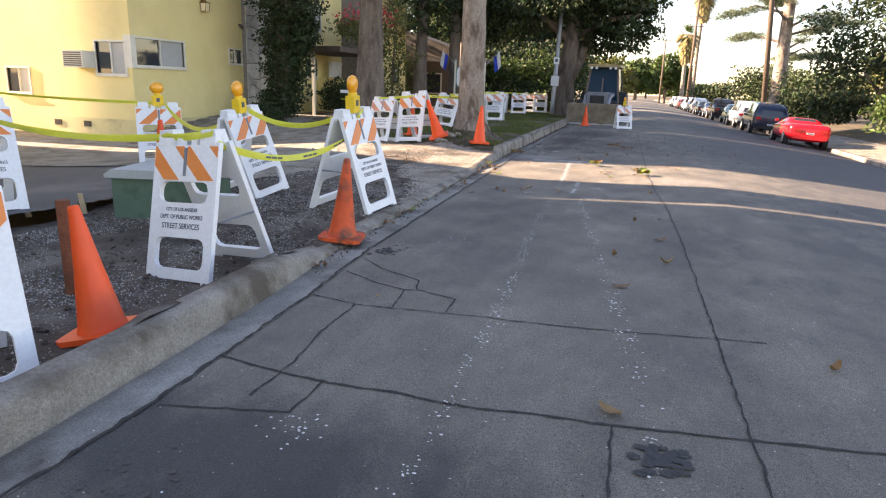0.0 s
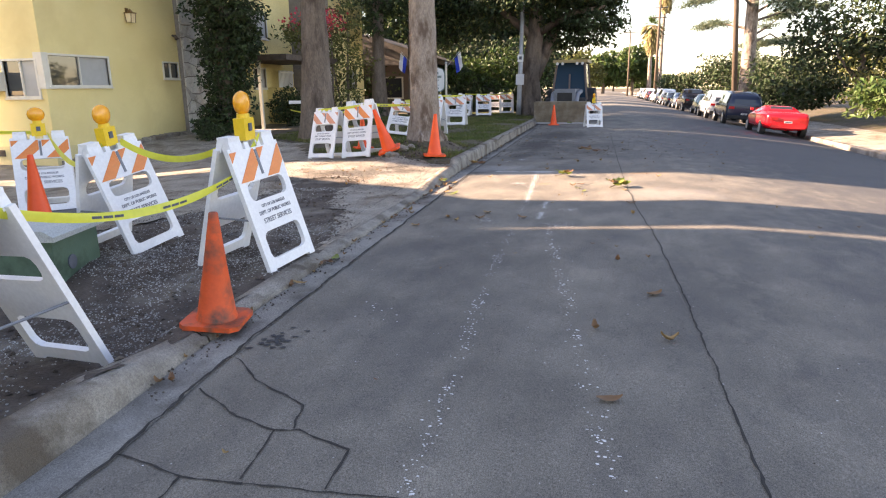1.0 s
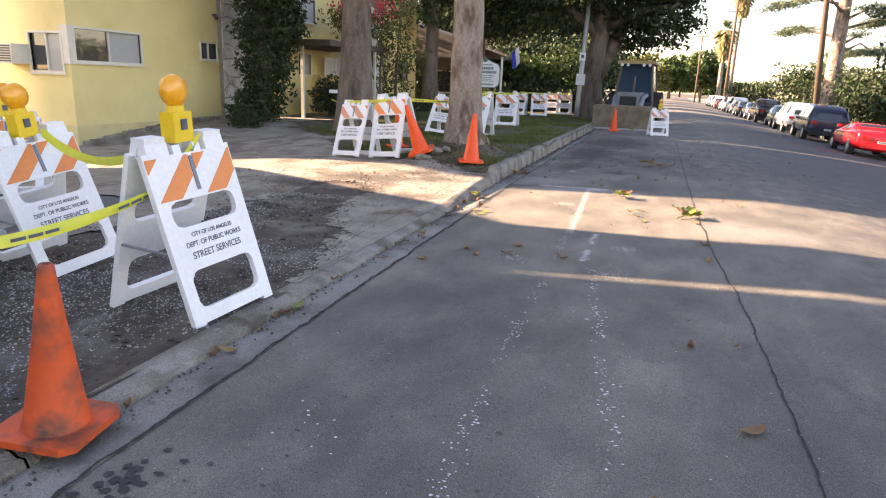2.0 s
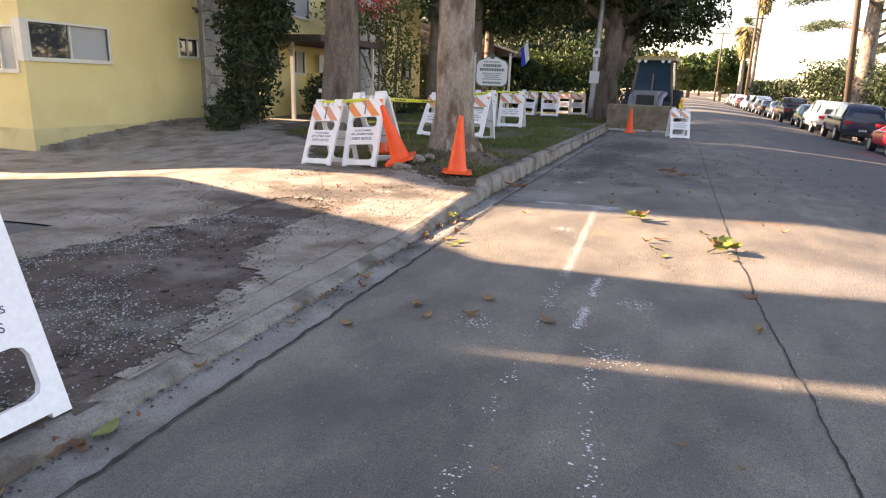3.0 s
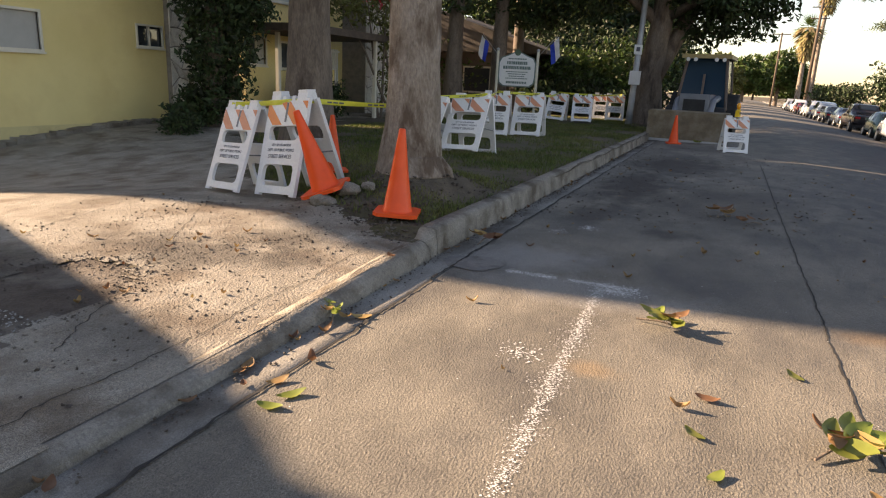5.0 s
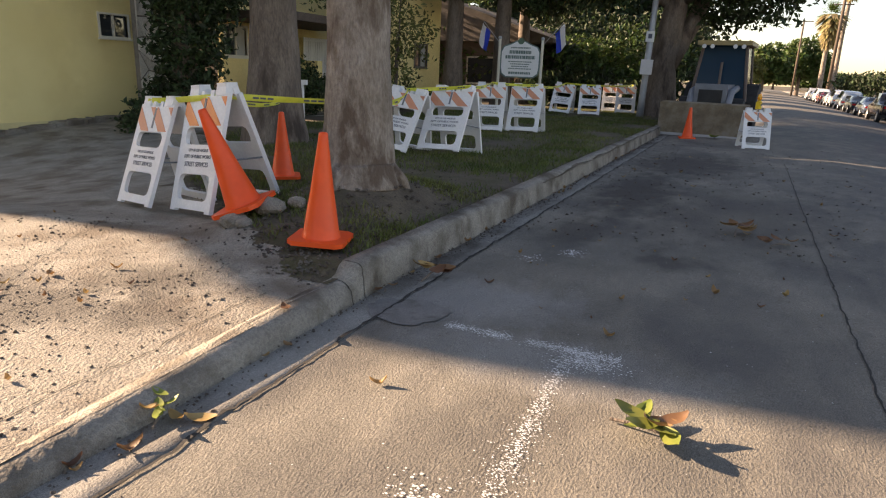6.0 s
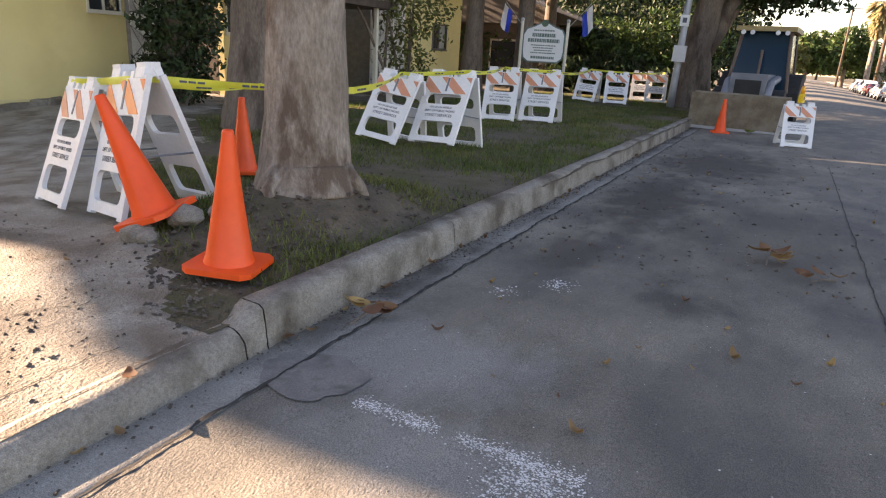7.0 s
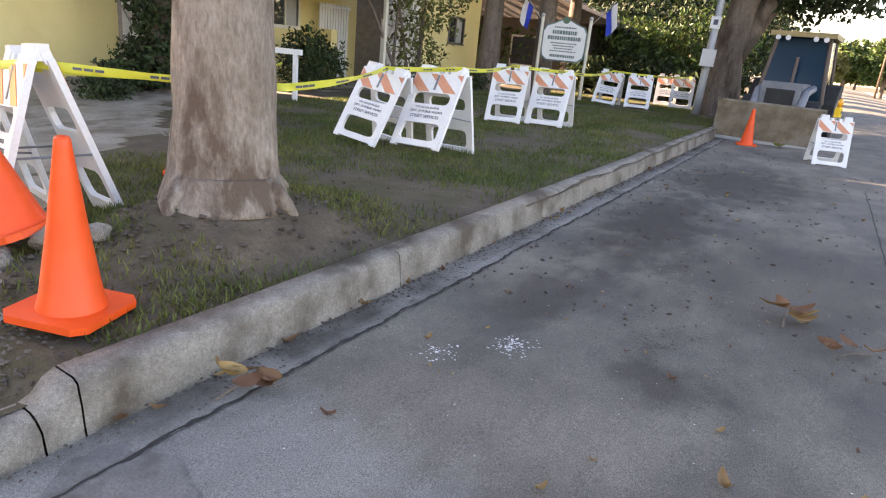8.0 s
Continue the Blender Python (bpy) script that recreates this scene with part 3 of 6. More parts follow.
        for xa, xb in zip(xs, xs[1:]):
            for ya, yb in zip(ys, ys[1:]):
                if xa > lip(ya) - GUT - KERB_W + 0.03:
                    continue
                k = zone((xa + xb) / 2, (ya + yb) / 2)
                cell(k, xa, xb, ya, yb)
                if k == "slab" or k == "asphalt":
                    for dx, dy in ((s, 0), (-s, 0), (0, s), (0, -s)):
                        if zone((xa + xb) / 2 + dx, (ya + yb) / 2 + dy) in ("dirt", "lawn"):
                            cell("dirt" if y1 < 12.5 else "lawn", xa, xb, ya, yb)
                            break

    area(-6.4, -2.1, -2.0, 10.4, 0.05)
    area(-6.4, -2.1, 10.4, 16.4, 0.05)
    area(-14.4, -6.4, -2.0, 21.2, 0.2)
    area(-6.4, -2.1, 16.4, 60.4, 0.2)
    area(-14.4, -6.4, 21.2, 60.4, 0.4)
    area(-30.4, -14.4, -2.0, 60.4, 1.0)
    area(-30.4, -2.2, -12.0, -2.0, 0.4)
    tags = dict(dirt="dug-up dark dirt bed with gravel behind the kerb", asphalt="dark asphalt driveway lot", slab="old cracked concrete driveway and footpath", lawn="patchy brown and green lawn soil")
    for k, (idx, verts, faces) in sheets.items():
        raw({"dirt": "dirt_bed", "asphalt": "driveway", "slab": "pavement", "lawn": "lawn"}[k], verts, faces, M[{"lawn": "soil"}.get(k, k)], tags[k], "ground", "structure", smooth=True)


zones()


# ---- unseen walls, added to cast the shade around the sun stripes ----
def shade_block(name, x0, x1, y0, y1, z1, label):
    bm = bmesh.new()
    box(bm, x0, x1, y0, y1, -0.8, z1)
    return solo(name, bm, M["stucco"], label, "wall", "structure")


shade_block("wall_south", -15.4, -14.2, -30, 6.4, 8.5, "unseen plain wall added to shade the near road")
# The gap left above this link lets a thin sun slit reach the road.
shade_block("wall_south_link", -15.3, -14.3, 6.4, 6.47, 5.0, "unseen low wall added beneath the thin sun slit")
bm = bmesh.new()
prism(bm, [(6.46, -0.8), (10.8, -0.8), (10.8, 2.9), (8.9, 4.7), (8.3, 5.05), (8.05, 6.0), (8.05, 8.5), (6.66, 8.5), (6.66, 6.9), (6.58, 5.7), (6.46, 4.95)], -15.2, -14.2, "x")
solo("wall_south_wing", bm, M["stucco"], "unseen gable-shaped wall added to slant the near shadow edge", "wall", "structure")
# Tall slab out of view, added only to shade apron and road.
bm = bmesh.new()
prism(bm, [(10.5, -0.8), (13.15, -0.8), (13.15, 14.5), (9.66, 14.5), (9.66, 10.6), (10.5, 10.0)], -29.0, -28.0, "x")
solo("wall_west", bm, M["stucco"], "unseen tall wall added to shade the ground past the sun stripe", "wall", "structure")


# ---- yellow apartment house ----
WX, WY0, WY1 = -11.55 * U, 12.42 * U, 17.0 * U


def wall_with_holes(bm, u0, u1, z0, z1, holes, place):
    """A flat wall with thickness; holes (u0, u1, z0, z1). place(u, w, z): w is the depth into the wall."""
    us = sorted({u0, u1, *[h[0] for h in holes], *[h[1] for h in holes]})
    zs = sorted({z0, z1, *[h[2] for h in holes], *[h[3] for h in holes]})
    for a, b in zip(us, us[1:]):
        for c, d in zip(zs, zs[1:]):
            if any(h[0] <= a and b <= h[1] and h[2] <= c and d <= h[3] for h in holes):
                continue
            vs = [bm.verts.new(place(u, w, z)) for w in (0, 0.2) for u, z in ((a, c), (b, c), (b, d), (a, d))]
            for f in ((0, 1, 2, 3), (7, 6, 5, 4), (0, 4, 5, 1), (1, 5, 6, 2), (2, 6, 7, 3), (3, 7, 4, 0)):
                bm.faces.new([vs[i] for i in f])
    bmesh.ops.remove_doubles(bm, verts=bm.verts, dist=0.0005)
    seen = {}
    bm.verts.index_update()
    for f in list(bm.faces):
        seen.setdefault(tuple(sorted(v.index for v in f.verts)), []).append(f)
    bmesh.ops.delete(bm, geom=[f for fs in seen.values() if len(fs) > 1 for f in fs], context="FACES_ONLY")


def window(parent, u0, u1, z0, z1, place, split=0.5, blind=1, frame="frame", wide=0.05):
    """Sliding window: frame, mullion, two panes, a pale blind behind one."""
    bm = bmesh.new()

    def bx(a, b, w0, w1, c, d):
        vs = [bm.verts.new(place(u, w, z)) for w in (w0, w1) for u, z in ((a, c), (b, c), (b, d), (a, d))]
        for f in ((0, 1, 2, 3), (7, 6, 5, 4), (0, 4, 5, 1), (1, 5, 6, 2), (2, 6, 7, 3), (3, 7, 4, 0)):
            bm.faces.new([vs[i] for i in f])

    um = u0 + (u1 - u0) * split
    for a, b, c, d in ((u0 - wide, u1 + wide, z1, z1 + wide), (u0 - wide, u1 + wide, z0 - wide, z0), (u0 - wide, u0, z0, z1), (u1, u1 + wide, z0, z1)):
        bx(a, b, -0.035, 0.08, c, d)
    bx(um - 0.02, um + 0.02, 0.0, 0.06, z0, z1)
    w = part("window_frame", bm, M[frame], parent, "pale painted window frame")
    for i, (a, b) in enumerate(((u0, um - 0.02), (um + 0.02, u1))):
        bm = bmesh.new()
        bx(a, b, 0.04, 0.05, z0, z1)
        part("pane", bm, M["pane"] if i != blind else M["blind"], w)
    bm = bmesh.new()
    bx(u0 - wide - 0.02, u1 + wide + 0.02, -0.06, 0.0, z0 - wide - 0.035, z0 - wide)
    part("window_sill", bm, M[frame], w)


def east(u, w, z):
    return (WX - w, u, z)


def south(u, w, z):
    return (u, WY0 + w, z)


house = thing("apartment_house", pose(0, 0, 0), "two-storey yellow stucco apartment house with corner window", "house")
wa, wb = (WY0 + 0.16, 14.28 * U, 1.42 * U, 2.03 * U), (16.3 * U, 17.0 * U - 0.12, 1.62 * U, 2.0 * U)
bm = bmesh.new()
wall_with_holes(bm, WY0, WY1, 0.15, 7.6, [wa, wb], east)
part("wall", bm, M["stucco"], house, "shaded yellow stucco street wall")
bm = bmesh.new()
wc, wd = (-12.55 * U, WX - 0.14, 1.2 * U, 1.92 * U), (-15.35 * U, -14.65 * U, 0.68 * U, 1.25 * U)
wall_with_holes(bm, -24, WX - 0.2, 0.15, 7.6, [(wc[0], WX - 0.2, wc[2], wc[3]), wd], south)
part("wall", bm, M["stucco"], house, "sunlit yellow stucco end wall with stains")
bm = bmesh.new()
box(bm, -24, WX + 0.012, WY0 - 0.012, WY1, -0.8, 0.15)
part("foundation", bm, M["stucco_low"], house, "stained stucco foundation")
# Solid dark block filling the house behind its window openings.
bm = bmesh.new()
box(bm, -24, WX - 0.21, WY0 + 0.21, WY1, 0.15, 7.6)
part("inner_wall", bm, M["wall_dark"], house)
bm = bmesh.new()
box(bm, -24.4, WX + 0.25, WY0 - 0.25, WY1 + 1.75, 7.6, 7.85)
part("roof", bm, M["roof"], house, "flat dark roof")
window(house, *wa, east, 0.5, 1)
window(house, *wb, east, 0.5, -1, wide=0.04)
window(house, wc[0], WX - 0.2, wc[2], wc[3], south, 0.5, 1)
window(house, *wd, south, 0.5, 1)
bm = bmesh.new()
box(bm, WX - 0.215, WX + 0.03, WY0 - 0.03, WY0 + 0.16, wa[2] - 0.09, wa[3] + 0.06)
part("corner_post", bm, M["frame"], house, "pale corner window post", bevel=0.01)
for x in (-13.0 * U, -13.9 * U):
    bm = bmesh.new()
    box(bm, x - 0.13, x + 0.13, WY0 - 0.02, WY0 - 0.012, -0.1, 0.06)
    for k in range(4):
        box(bm, x - 0.12, x + 0.12, WY0 - 0.03, WY0 - 0.02, -0.09 + k * 0.04, -0.075 + k * 0.04)
    part("vent", bm, M["wood"], house, "small dark foundation vent")
for k in range(26):
    y = WY0 + 0.2 + k * 0.2
    w = 0.10 + 0.05 * random.random()
    bm = bmesh.new()
    box(bm, -w, w, -0.1, 0.1, -0.05, 0.05 + 0.04 * random.random(), pose(WX + 0.1, y, land(WX + 0.1, y) + 0.02, random.uniform(-8, 8), random.uniform(-8, 8), random.uniform(-20, 20)))
    part("footing_stone", bm, M["slab"], house, "rough broken concrete along the wall foot", bevel=0.015)

ac = thing("air_conditioner", pose(-12.85 * U, WY0 - 0.22, 1.5 * U), "pale grey window air conditioner in the end wall", "air conditioner")
bm = bmesh.new()
box(bm, -0.33, 0.33, -0.26, 0.25, -0.22, 0.22)
part("case", bm, M["frame"], ac, bevel=0.015)
for k in range(7):
    bm = bmesh.new()
    box(bm, -0.29, 0.29, -0.275, -0.262, -0.18 + k * 0.055, -0.15 + k * 0.055)
    part("grille_slat", bm, M["dark_frame"], ac)

lantern = thing("wall_lantern", pose(WX + 0.12, 15.15 * U, 3.02 * U), "brass carriage lantern fixed to the stucco wall", "lamp")
bm = bmesh.new()
prism(bm, [(-0.07, -0.13), (0.07, -0.13), (0.10, 0.10), (-0.10, 0.10)], -0.09, 0.09, "y")
part("lantern_glass", bm, M["bulb"], lantern, "frosted amber glass")
bm = bmesh.new()
for sx in (-1, 1):
    for sy in (-1, 1):
        tube(bm, [(sx * 0.075, sy * 0.09, -0.14), (sx * 0.105, sy * 0.095, 0.11)], [0.012, 0.012], 5)
box(bm, -0.12, 0.12, -0.11, 0.11, 0.10, 0.13)
tube(bm, [(0, 0, 0.13), (0, 0, 0.22)], [0.09, 0.02], 8)
box(bm, -0.12, -0.09, -0.05, 0.05, -0.1, 0.25)
part("cage", bm, M["lamp"], lantern, "dark brass cage")
spot = thing("wall_spotlight", pose(WX + 0.08, 16.83 * U, 2.68 * U), "small dark spotlight on the wall", "lamp")
bm = bmesh.new()
tube(bm, [(-0.08, 0, 0.05), (0.02, 0, 0.03), (0.08, 0, -0.06)], [0.03, 0.05, 0.06], 8)
part("housing", bm, M["wood"], spot)


# ---- flagstone facing ----
def stone_panel(parent, cols, rows, w, h, place, seed):
    rng = random.Random(seed)
    pts = [[((i + (0.5 if j % 2 else 0) + rng.uniform(-0.28, 0.28)) / cols * w, (j + rng.uniform(-0.3, 0.3)) / rows * h) for i in range(-1, cols + 2)] for j in range(-1, rows + 2)]
    for j in range(rows + 1):
        for i in range(cols + 1):
            q = [pts[j][i], pts[j][i + 1], pts[j + 1][i + 1], pts[j + 1][i]]
            cx, cy = sum(p[0] for p in q) / 4, sum(p[1] for p in q) / 4
            q = [(min(max(cx + (x - cx) * 0.93, 0), w), min(max(cy + (y - cy) * 0.93, 0), h)) for x, y in q]
            area = abs(sum(q[k][0] * q[(k + 1) % 4][1] - q[(k + 1) % 4][0] * q[k][1] for k in range(4)))
            if area < 0.01:
                continue
            bm = bmesh.new()
            d = rng.uniform(0.02, 0.05)
            lo = [bm.verts.new(place(x, 0.0, y)) for x, y in q]
            hi = [bm.verts.new(place(cx + (x - cx) * 0.93, -d * rng.uniform(0.7, 1.2), cy + (y - cy) * 0.93)) for x, y in q]
            for k in range(4):
                bm.faces.new((lo[k], lo[(k + 1) % 4], hi[(k + 1) % 4], hi[k]))
            bm.faces.new(hi)
            part("stone", bm, M["stone"], parent)


pier = thing("stone_facing", pose(0, 0, 0), "pale irregular flagstone facing on the house end", "stone facing")
bm = bmesh.new()
box(bm, WX - 1.2, WX + 0.14, WY1, WY1 + 1.75, -0.4, 7.6)
part("backing", bm, M["stone_joint"], pier)
stone_panel(pier, 5, 11, 1.75, 4.6, lambda u, w, z: (WX + 0.142 - w, WY1 + u, -0.2 + z), 3)


# ---- second yellow house behind the trees ----
h2 = thing("courtyard_house", pose(0, 0, 0), "yellow stucco house with porch, white slatted gate and stone panel", "house")
FX = -11.2 * U


def east2(u, w, z):
    return (FX - w, u, z)


w1, w2 = (20.35 * U, 21.1 * U, 1.35 * U, 1.95 * U), (19.1 * U, 19.75 * U, 1.4 * U, 2.0 * U)
w3 = (19.2 * U, 21.4 * U, 2.95 * U, 3.7 * U)
bm = bmesh.new()
wall_with_holes(bm, WY1 + 2.3, 24.2 * U, -0.5, 7.6, [w1, w2, w3], east2)
part("wall", bm, M["stucco"], h2)
# Second dark block, filling the volume behind these windows.
bm = bmesh.new()
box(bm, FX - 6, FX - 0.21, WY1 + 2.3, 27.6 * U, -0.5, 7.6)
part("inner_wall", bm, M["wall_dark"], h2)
for w in (w1, w2, w3):
    window(h2, *w, east2, 0.5, 1)
bm = bmesh.new()
box(bm, FX + 0.003, -9.1 * U, 18.55 * U, 22.4 * U, 2.12 * U, 2.28 * U)
part("porch_roof", bm, M["wood"], h2, "dark flat porch roof")
for x, y in ((-10.3, 19.1), (-9.25, 21.75)):
    bm = bmesh.new()
    box(bm, x * U - 0.05, x * U + 0.05, y * U - 0.05, y * U + 0.05, -0.2, 2.12 * U)
    part("porch_post", bm, M["frame"], h2, "white porch post")
bm = bmesh.new()
box(bm, FX + 0.003, FX + 1.1, 21.15 * U, 21.35 * U, -0.2, 1.35 * U)
part("porch_wall", bm, M["stucco"], h2, "low yellow porch wall")
gate = thing("slatted_gate", pose(FX + 0.35, 22.0 * U, 0), "tall white metal gate of upright slats", "gate")
for k in range(11):
    bm = bmesh.new()
    box(bm, -0.015, 0.015, k * 0.11 - 0.6, k * 0.11 - 0.53, -0.1, 2.2)
    part("slat", bm, M["white"], gate)
for z in (0.15, 2.1):
    bm = bmesh.new()
    box(bm, 0.016, 0.04, -0.62, 0.62, z, z + 0.06)
    part("rail", bm, M["white"], gate)
panel = thing("stone_facing", pose(0, 0, 0), "pale flagstone wall panel beside the gate", "stone facing")
bm = bmesh.new()
box(bm, FX - 0.6, FX + 0.9, 23.2 * U, 24.9 * U, -0.4, 7.6)
part("backing", bm, M["stone_joint"], panel)
stone_panel(panel, 6, 11, 1.7 * U, 4.6, lambda u, w, z: (FX + 0.902 - w, 23.2 * U + u, -0.2 + z), 5)
w4 = (26.2 * U, 27.0 * U, 1.35 * U, 2.0 * U)
bm = bmesh.new()


def east3(u, w, z):
    return (FX + 1.1 - w, u, z)


wall_with_holes(bm, 24.9 * U, 28.0 * U, -0.5, 7.6, [w4], east3)
part("wall", bm, M["stucco"], h2, "plain yellow stucco return wall")
window(h2, *w4, east3, 0.5, 1, "dark_frame")

h3 = thing("dark_house", pose(-12.0 * U, 34 * U, 0), "dark brown house with a low gabled roof among trees", "house")
bm = bmesh.new()
box(bm, -4.5, 4.5, -3, 6, -0.3, 2.9)
part("wall", bm, M["wall_dark"], h3)
bm = bmesh.new()
prism(bm, [(-5.6, 2.7), (5.6, 2.7), (5.6, 2.85), (0, 4.6), (-5.6, 2.85)], -3.8, 6.8, "y")
part("roof", bm, M["roof"], h3, "low gabled shingle roof")
for x in (-1.6, 2.2):
    bm = bmesh.new()
    box(bm, x - 0.7, x + 0.7, -3.06, -3.003, 0.9, 2.1)
    ws = part("window", bm, M["frame"], h3, "small pale window")
    bm = bmesh.new()
    box(bm, x - 0.62, x + 0.62, -3.08, -3.062, 0.98, 2.02)
    part("pane", bm, M["pane"], ws)


# ---- barricades ----
BW, BH, BS, BT = 0.61, 1.0, 0.66, 0.036
LEAN_A = math.degrees(math.atan((BS / 2 - 0.03) / BH))


def clip_poly(poly, a, b, c):
    """Keeps the part of a polygon where a*u + b*v <= c."""
    out = []
    for p, q in zip(poly, poly[1:] + poly[:1]):
        dp, dq = a * p[0] + b * p[1] - c, a * q[0] + b * q[1] - c
        if dp <= 0:
            out.append(p)
        if (dp < 0 < dq) or (dq < 0 < dp):
            k = dp / (dp - dq)
            out.append((p[0] + k * (q[0] - p[0]), p[1] + k * (q[1] - p[1])))
    return out


def barricade_panel(parent, front, slant, sheet):
    m = pose(0, -BS / 2 if front else BS / 2, 0, 0, 0, 0 if front else 180) @ pose(0, 0, 0, -LEAN_A, 0, 0)
    bm = bmesh.new()
    h = BW / 2
    for s in (-1, 1):
        box(bm, min(s * h, s * (h - 0.075)), max(s * h, s * (h - 0.075)), -BT / 2, BT / 2, 0, BH, m)
    i = h - 0.075
    box(bm, -i, i, -BT / 2, BT / 2, 0.02, 0.10, m)
    box(bm, -i, i, -BT / 2, BT / 2, 0.32, 0.57, m)
    box(bm, -i, i, -BT / 2, BT / 2, 0.72, BH - 0.02, m)
    for z0, z1 in ((0.10, 0.32), (0.57, 0.72)):
        for s in (-1, 1):
            for zz, dz in ((z0, 1), (z1, -1)):
                c = [(s * i, zz), (s * (i - 0.05), zz), (s * (i - 0.015), zz + dz * 0.015), (s * i, zz + dz * 0.05)]
                vs = [bm.verts.new(m @ Vector((u, w, v))) for w in (-BT / 2, BT / 2) for u, v in c]
                for f in ((0, 1, 2, 3), (7, 6, 5, 4), (0, 4, 5, 1), (1, 5, 6, 2), (2, 6, 7, 3)):
                    bm.faces.new([vs[k] for k in f])
    for s in (-1, 1):
        box(bm, s * 0.2 - 0.07, s * 0.2 + 0.07, -BT / 2 - 0.005, BT / 2 + 0.01, BH - 0.02, BH + 0.055, m)
        box(bm, s * 0.07 - 0.025, s * 0.07 + 0.025, -BT / 2, BT / 2, BH - 0.02, BH + 0.03, m)
    panel = part("panel", bm, M["white"], parent, "scuffed white moulded plastic leg panel", bevel=0.006)
    rect = [(-h + 0.008, 0.73), (h - 0.008, 0.73), (h - 0.008, BH - 0.03), (-h + 0.008, BH - 0.03)]
    for k in range(-2, 4):
        c = k * 0.235 + 0.62
        poly = clip_poly(clip_poly(rect, slant, 0.72, c + 0.105), -slant, -0.72, -c)
        if len(poly) < 3:
            continue
        for a, b in ((-9, -0.018), (0.018, 9)):
            q = clip_poly(clip_poly(poly, 1, 0, b), -1, 0, -a)
            if len(q) < 3:
                continue
            bm = bmesh.new()
            lo = [bm.verts.new(m @ Vector((u, -BT / 2 - 0.001, v))) for u, v in q]
            hi = [bm.verts.new(m @ Vector((u, -BT / 2 - 0.004, v))) for u, v in q]
            for j in range(len(q)):
                bm.faces.new((lo[j], lo[(j + 1) % len(q)], hi[(j + 1) % len(q)], hi[j]))
            bm.faces.new(hi)
            part("stripe", bm, M[sheet], panel, "orange reflective diagonal stripe")
    bm = bmesh.new()
    box(bm, -0.012, 0.012, -BT / 2 - 0.006, -BT / 2 - 0.001, 0.76, BH - 0.04, m)
    part("slot", bm, M["machine_grey"], panel, "grey centre slot")
    for line, size, v in (("CITY OF LOS ANGELES", 0.034, 0.51), ("DEPT. OF PUBLIC WORKS", 0.041, 0.455), ("STREET SERVICES", 0.055, 0.385)):
        cu = bpy.data.curves.new("lettering", "FONT")
        cu.body, cu.size, cu.align_x, cu.extrude, cu.offset = line, size, "CENTER", 0.0005, 0.0006
        cu.materials.append(M["ink"])
        t = new("lettering", cu)
        t.parent = panel
        t.matrix_basis = m @ pose(0, -BT / 2 - 0.002, v, 90, 0, 0) @ Matrix.Diagonal((0.86, 1.0, 1.0, 1.0))
    return panel


def barricade(slant, sheet):
    b = thing("barricade", pose(0, 0, 0), "white plastic folding street barricade with orange stripes", "barricade", "street barricades")
    barricade_panel(b, True, slant, sheet)
    barricade_panel(b, False, slant, sheet)
    for s in (-1, 1):
        bm = bmesh.new()
        box(bm, s * 0.2 - 0.065, s * 0.2 + 0.065, -0.05, 0.05, BH - 0.05, BH + 0.045)
        part("hinge", bm, M["white"], b, "moulded white hinge handle", bevel=0.012)
    for s in (-1, 1):
        bm = bmesh.new()
        tube(bm, [(s * 0.29, -0.2, 0.42), (s * 0.292, 0.2, 0.42)], [0.008, 0.008], 6)
        part("brace", bm, M["machine_grey"], b, "thin folding brace")
    return b


base_a, base_b, base_c = barricade(0.72, "orange_sheet"), barricade(-0.72, "orange_sheet"), barricade(0.72, "faded_sheet")
base_a["label"] = "white plastic barricade standing in the dirt behind the kerb"
base_b["label"] = "white plastic barricade with an amber lamp beside the gravel"
base_c["label"] = "faded white and orange plastic barricade on the lawn"
# x, y, turn, kind, lean along its width, lean backwards, lamp, width, height
BARS = [
    (-3.35, 3.72, -10, "a", -4, -3, 0, 1.08, 1.06),
    (-3.10, 5.92, 83, "b", -3, -1, 1, 1.06, 1.02),
    (-4.6, 6.22, 83, "b", -7, 0, 1, 0.96, 0.95),
    (-7.45, 8.15, 42, "b", 0, 0, 1, 1.02, 0.96),
    (-3.33, 1.58, 62, "b", 0, 0, 0, 1.0, 0.97),
    (-6.5, 4.35, 60, "a", 0, 0, 0, 1.0, 1.0),
    (-5.68, 13.52, -14, "c", -3, 4, 0, 1.02, 0.98),
    (-4.88, 13.50, -15, "a", -5, -1, 0, 1.04, 1.0),
    (-5.42, 17.77, -6, "c", 5, 7, 0, 1.1, 0.93),
    (-4.66, 17.96, -5, "c", -2, 9, 0, 1.15, 0.98),
    (-5.65, 22.16, 10, "c", -1, 2, 0, 1.06, 0.99),
    (-4.95, 22.5, 4, "c", -1, 4, 0, 1.12, 0.99),
    (-6.31, 30.4, 2, "c", 4, 4, 0, 1.1, 0.96),
    (-5.37, 30.3, 12, "c", 0, 3, 0, 1.1, 0.93),
    (-4.70, 33.0, 12, "c", 0, 2, 0, 1.1, 0.97),
    (-5.3, 33.6, 10, "c", 0, 0, 0, 1.1, 0.97),
    (-0.45, 24.75, 14, "c", 0, 0, 2, 0.9, 0.84),
]
bases = dict(a=base_a, b=base_b, c=base_c)
bars, first = [], {}


def warning_lamp():
    w = thing("warning_lamp", pose(0, 0, 0), "yellow battery warning lamp with round amber lens", "warning lamp", "warning lamps")
    bm = bmesh.new()
    box(bm, -0.075, 0.075, -0.045, 0.045, -0.05, 0.12)
    part("battery_case", bm, M["yellow"], w, bevel=0.012)
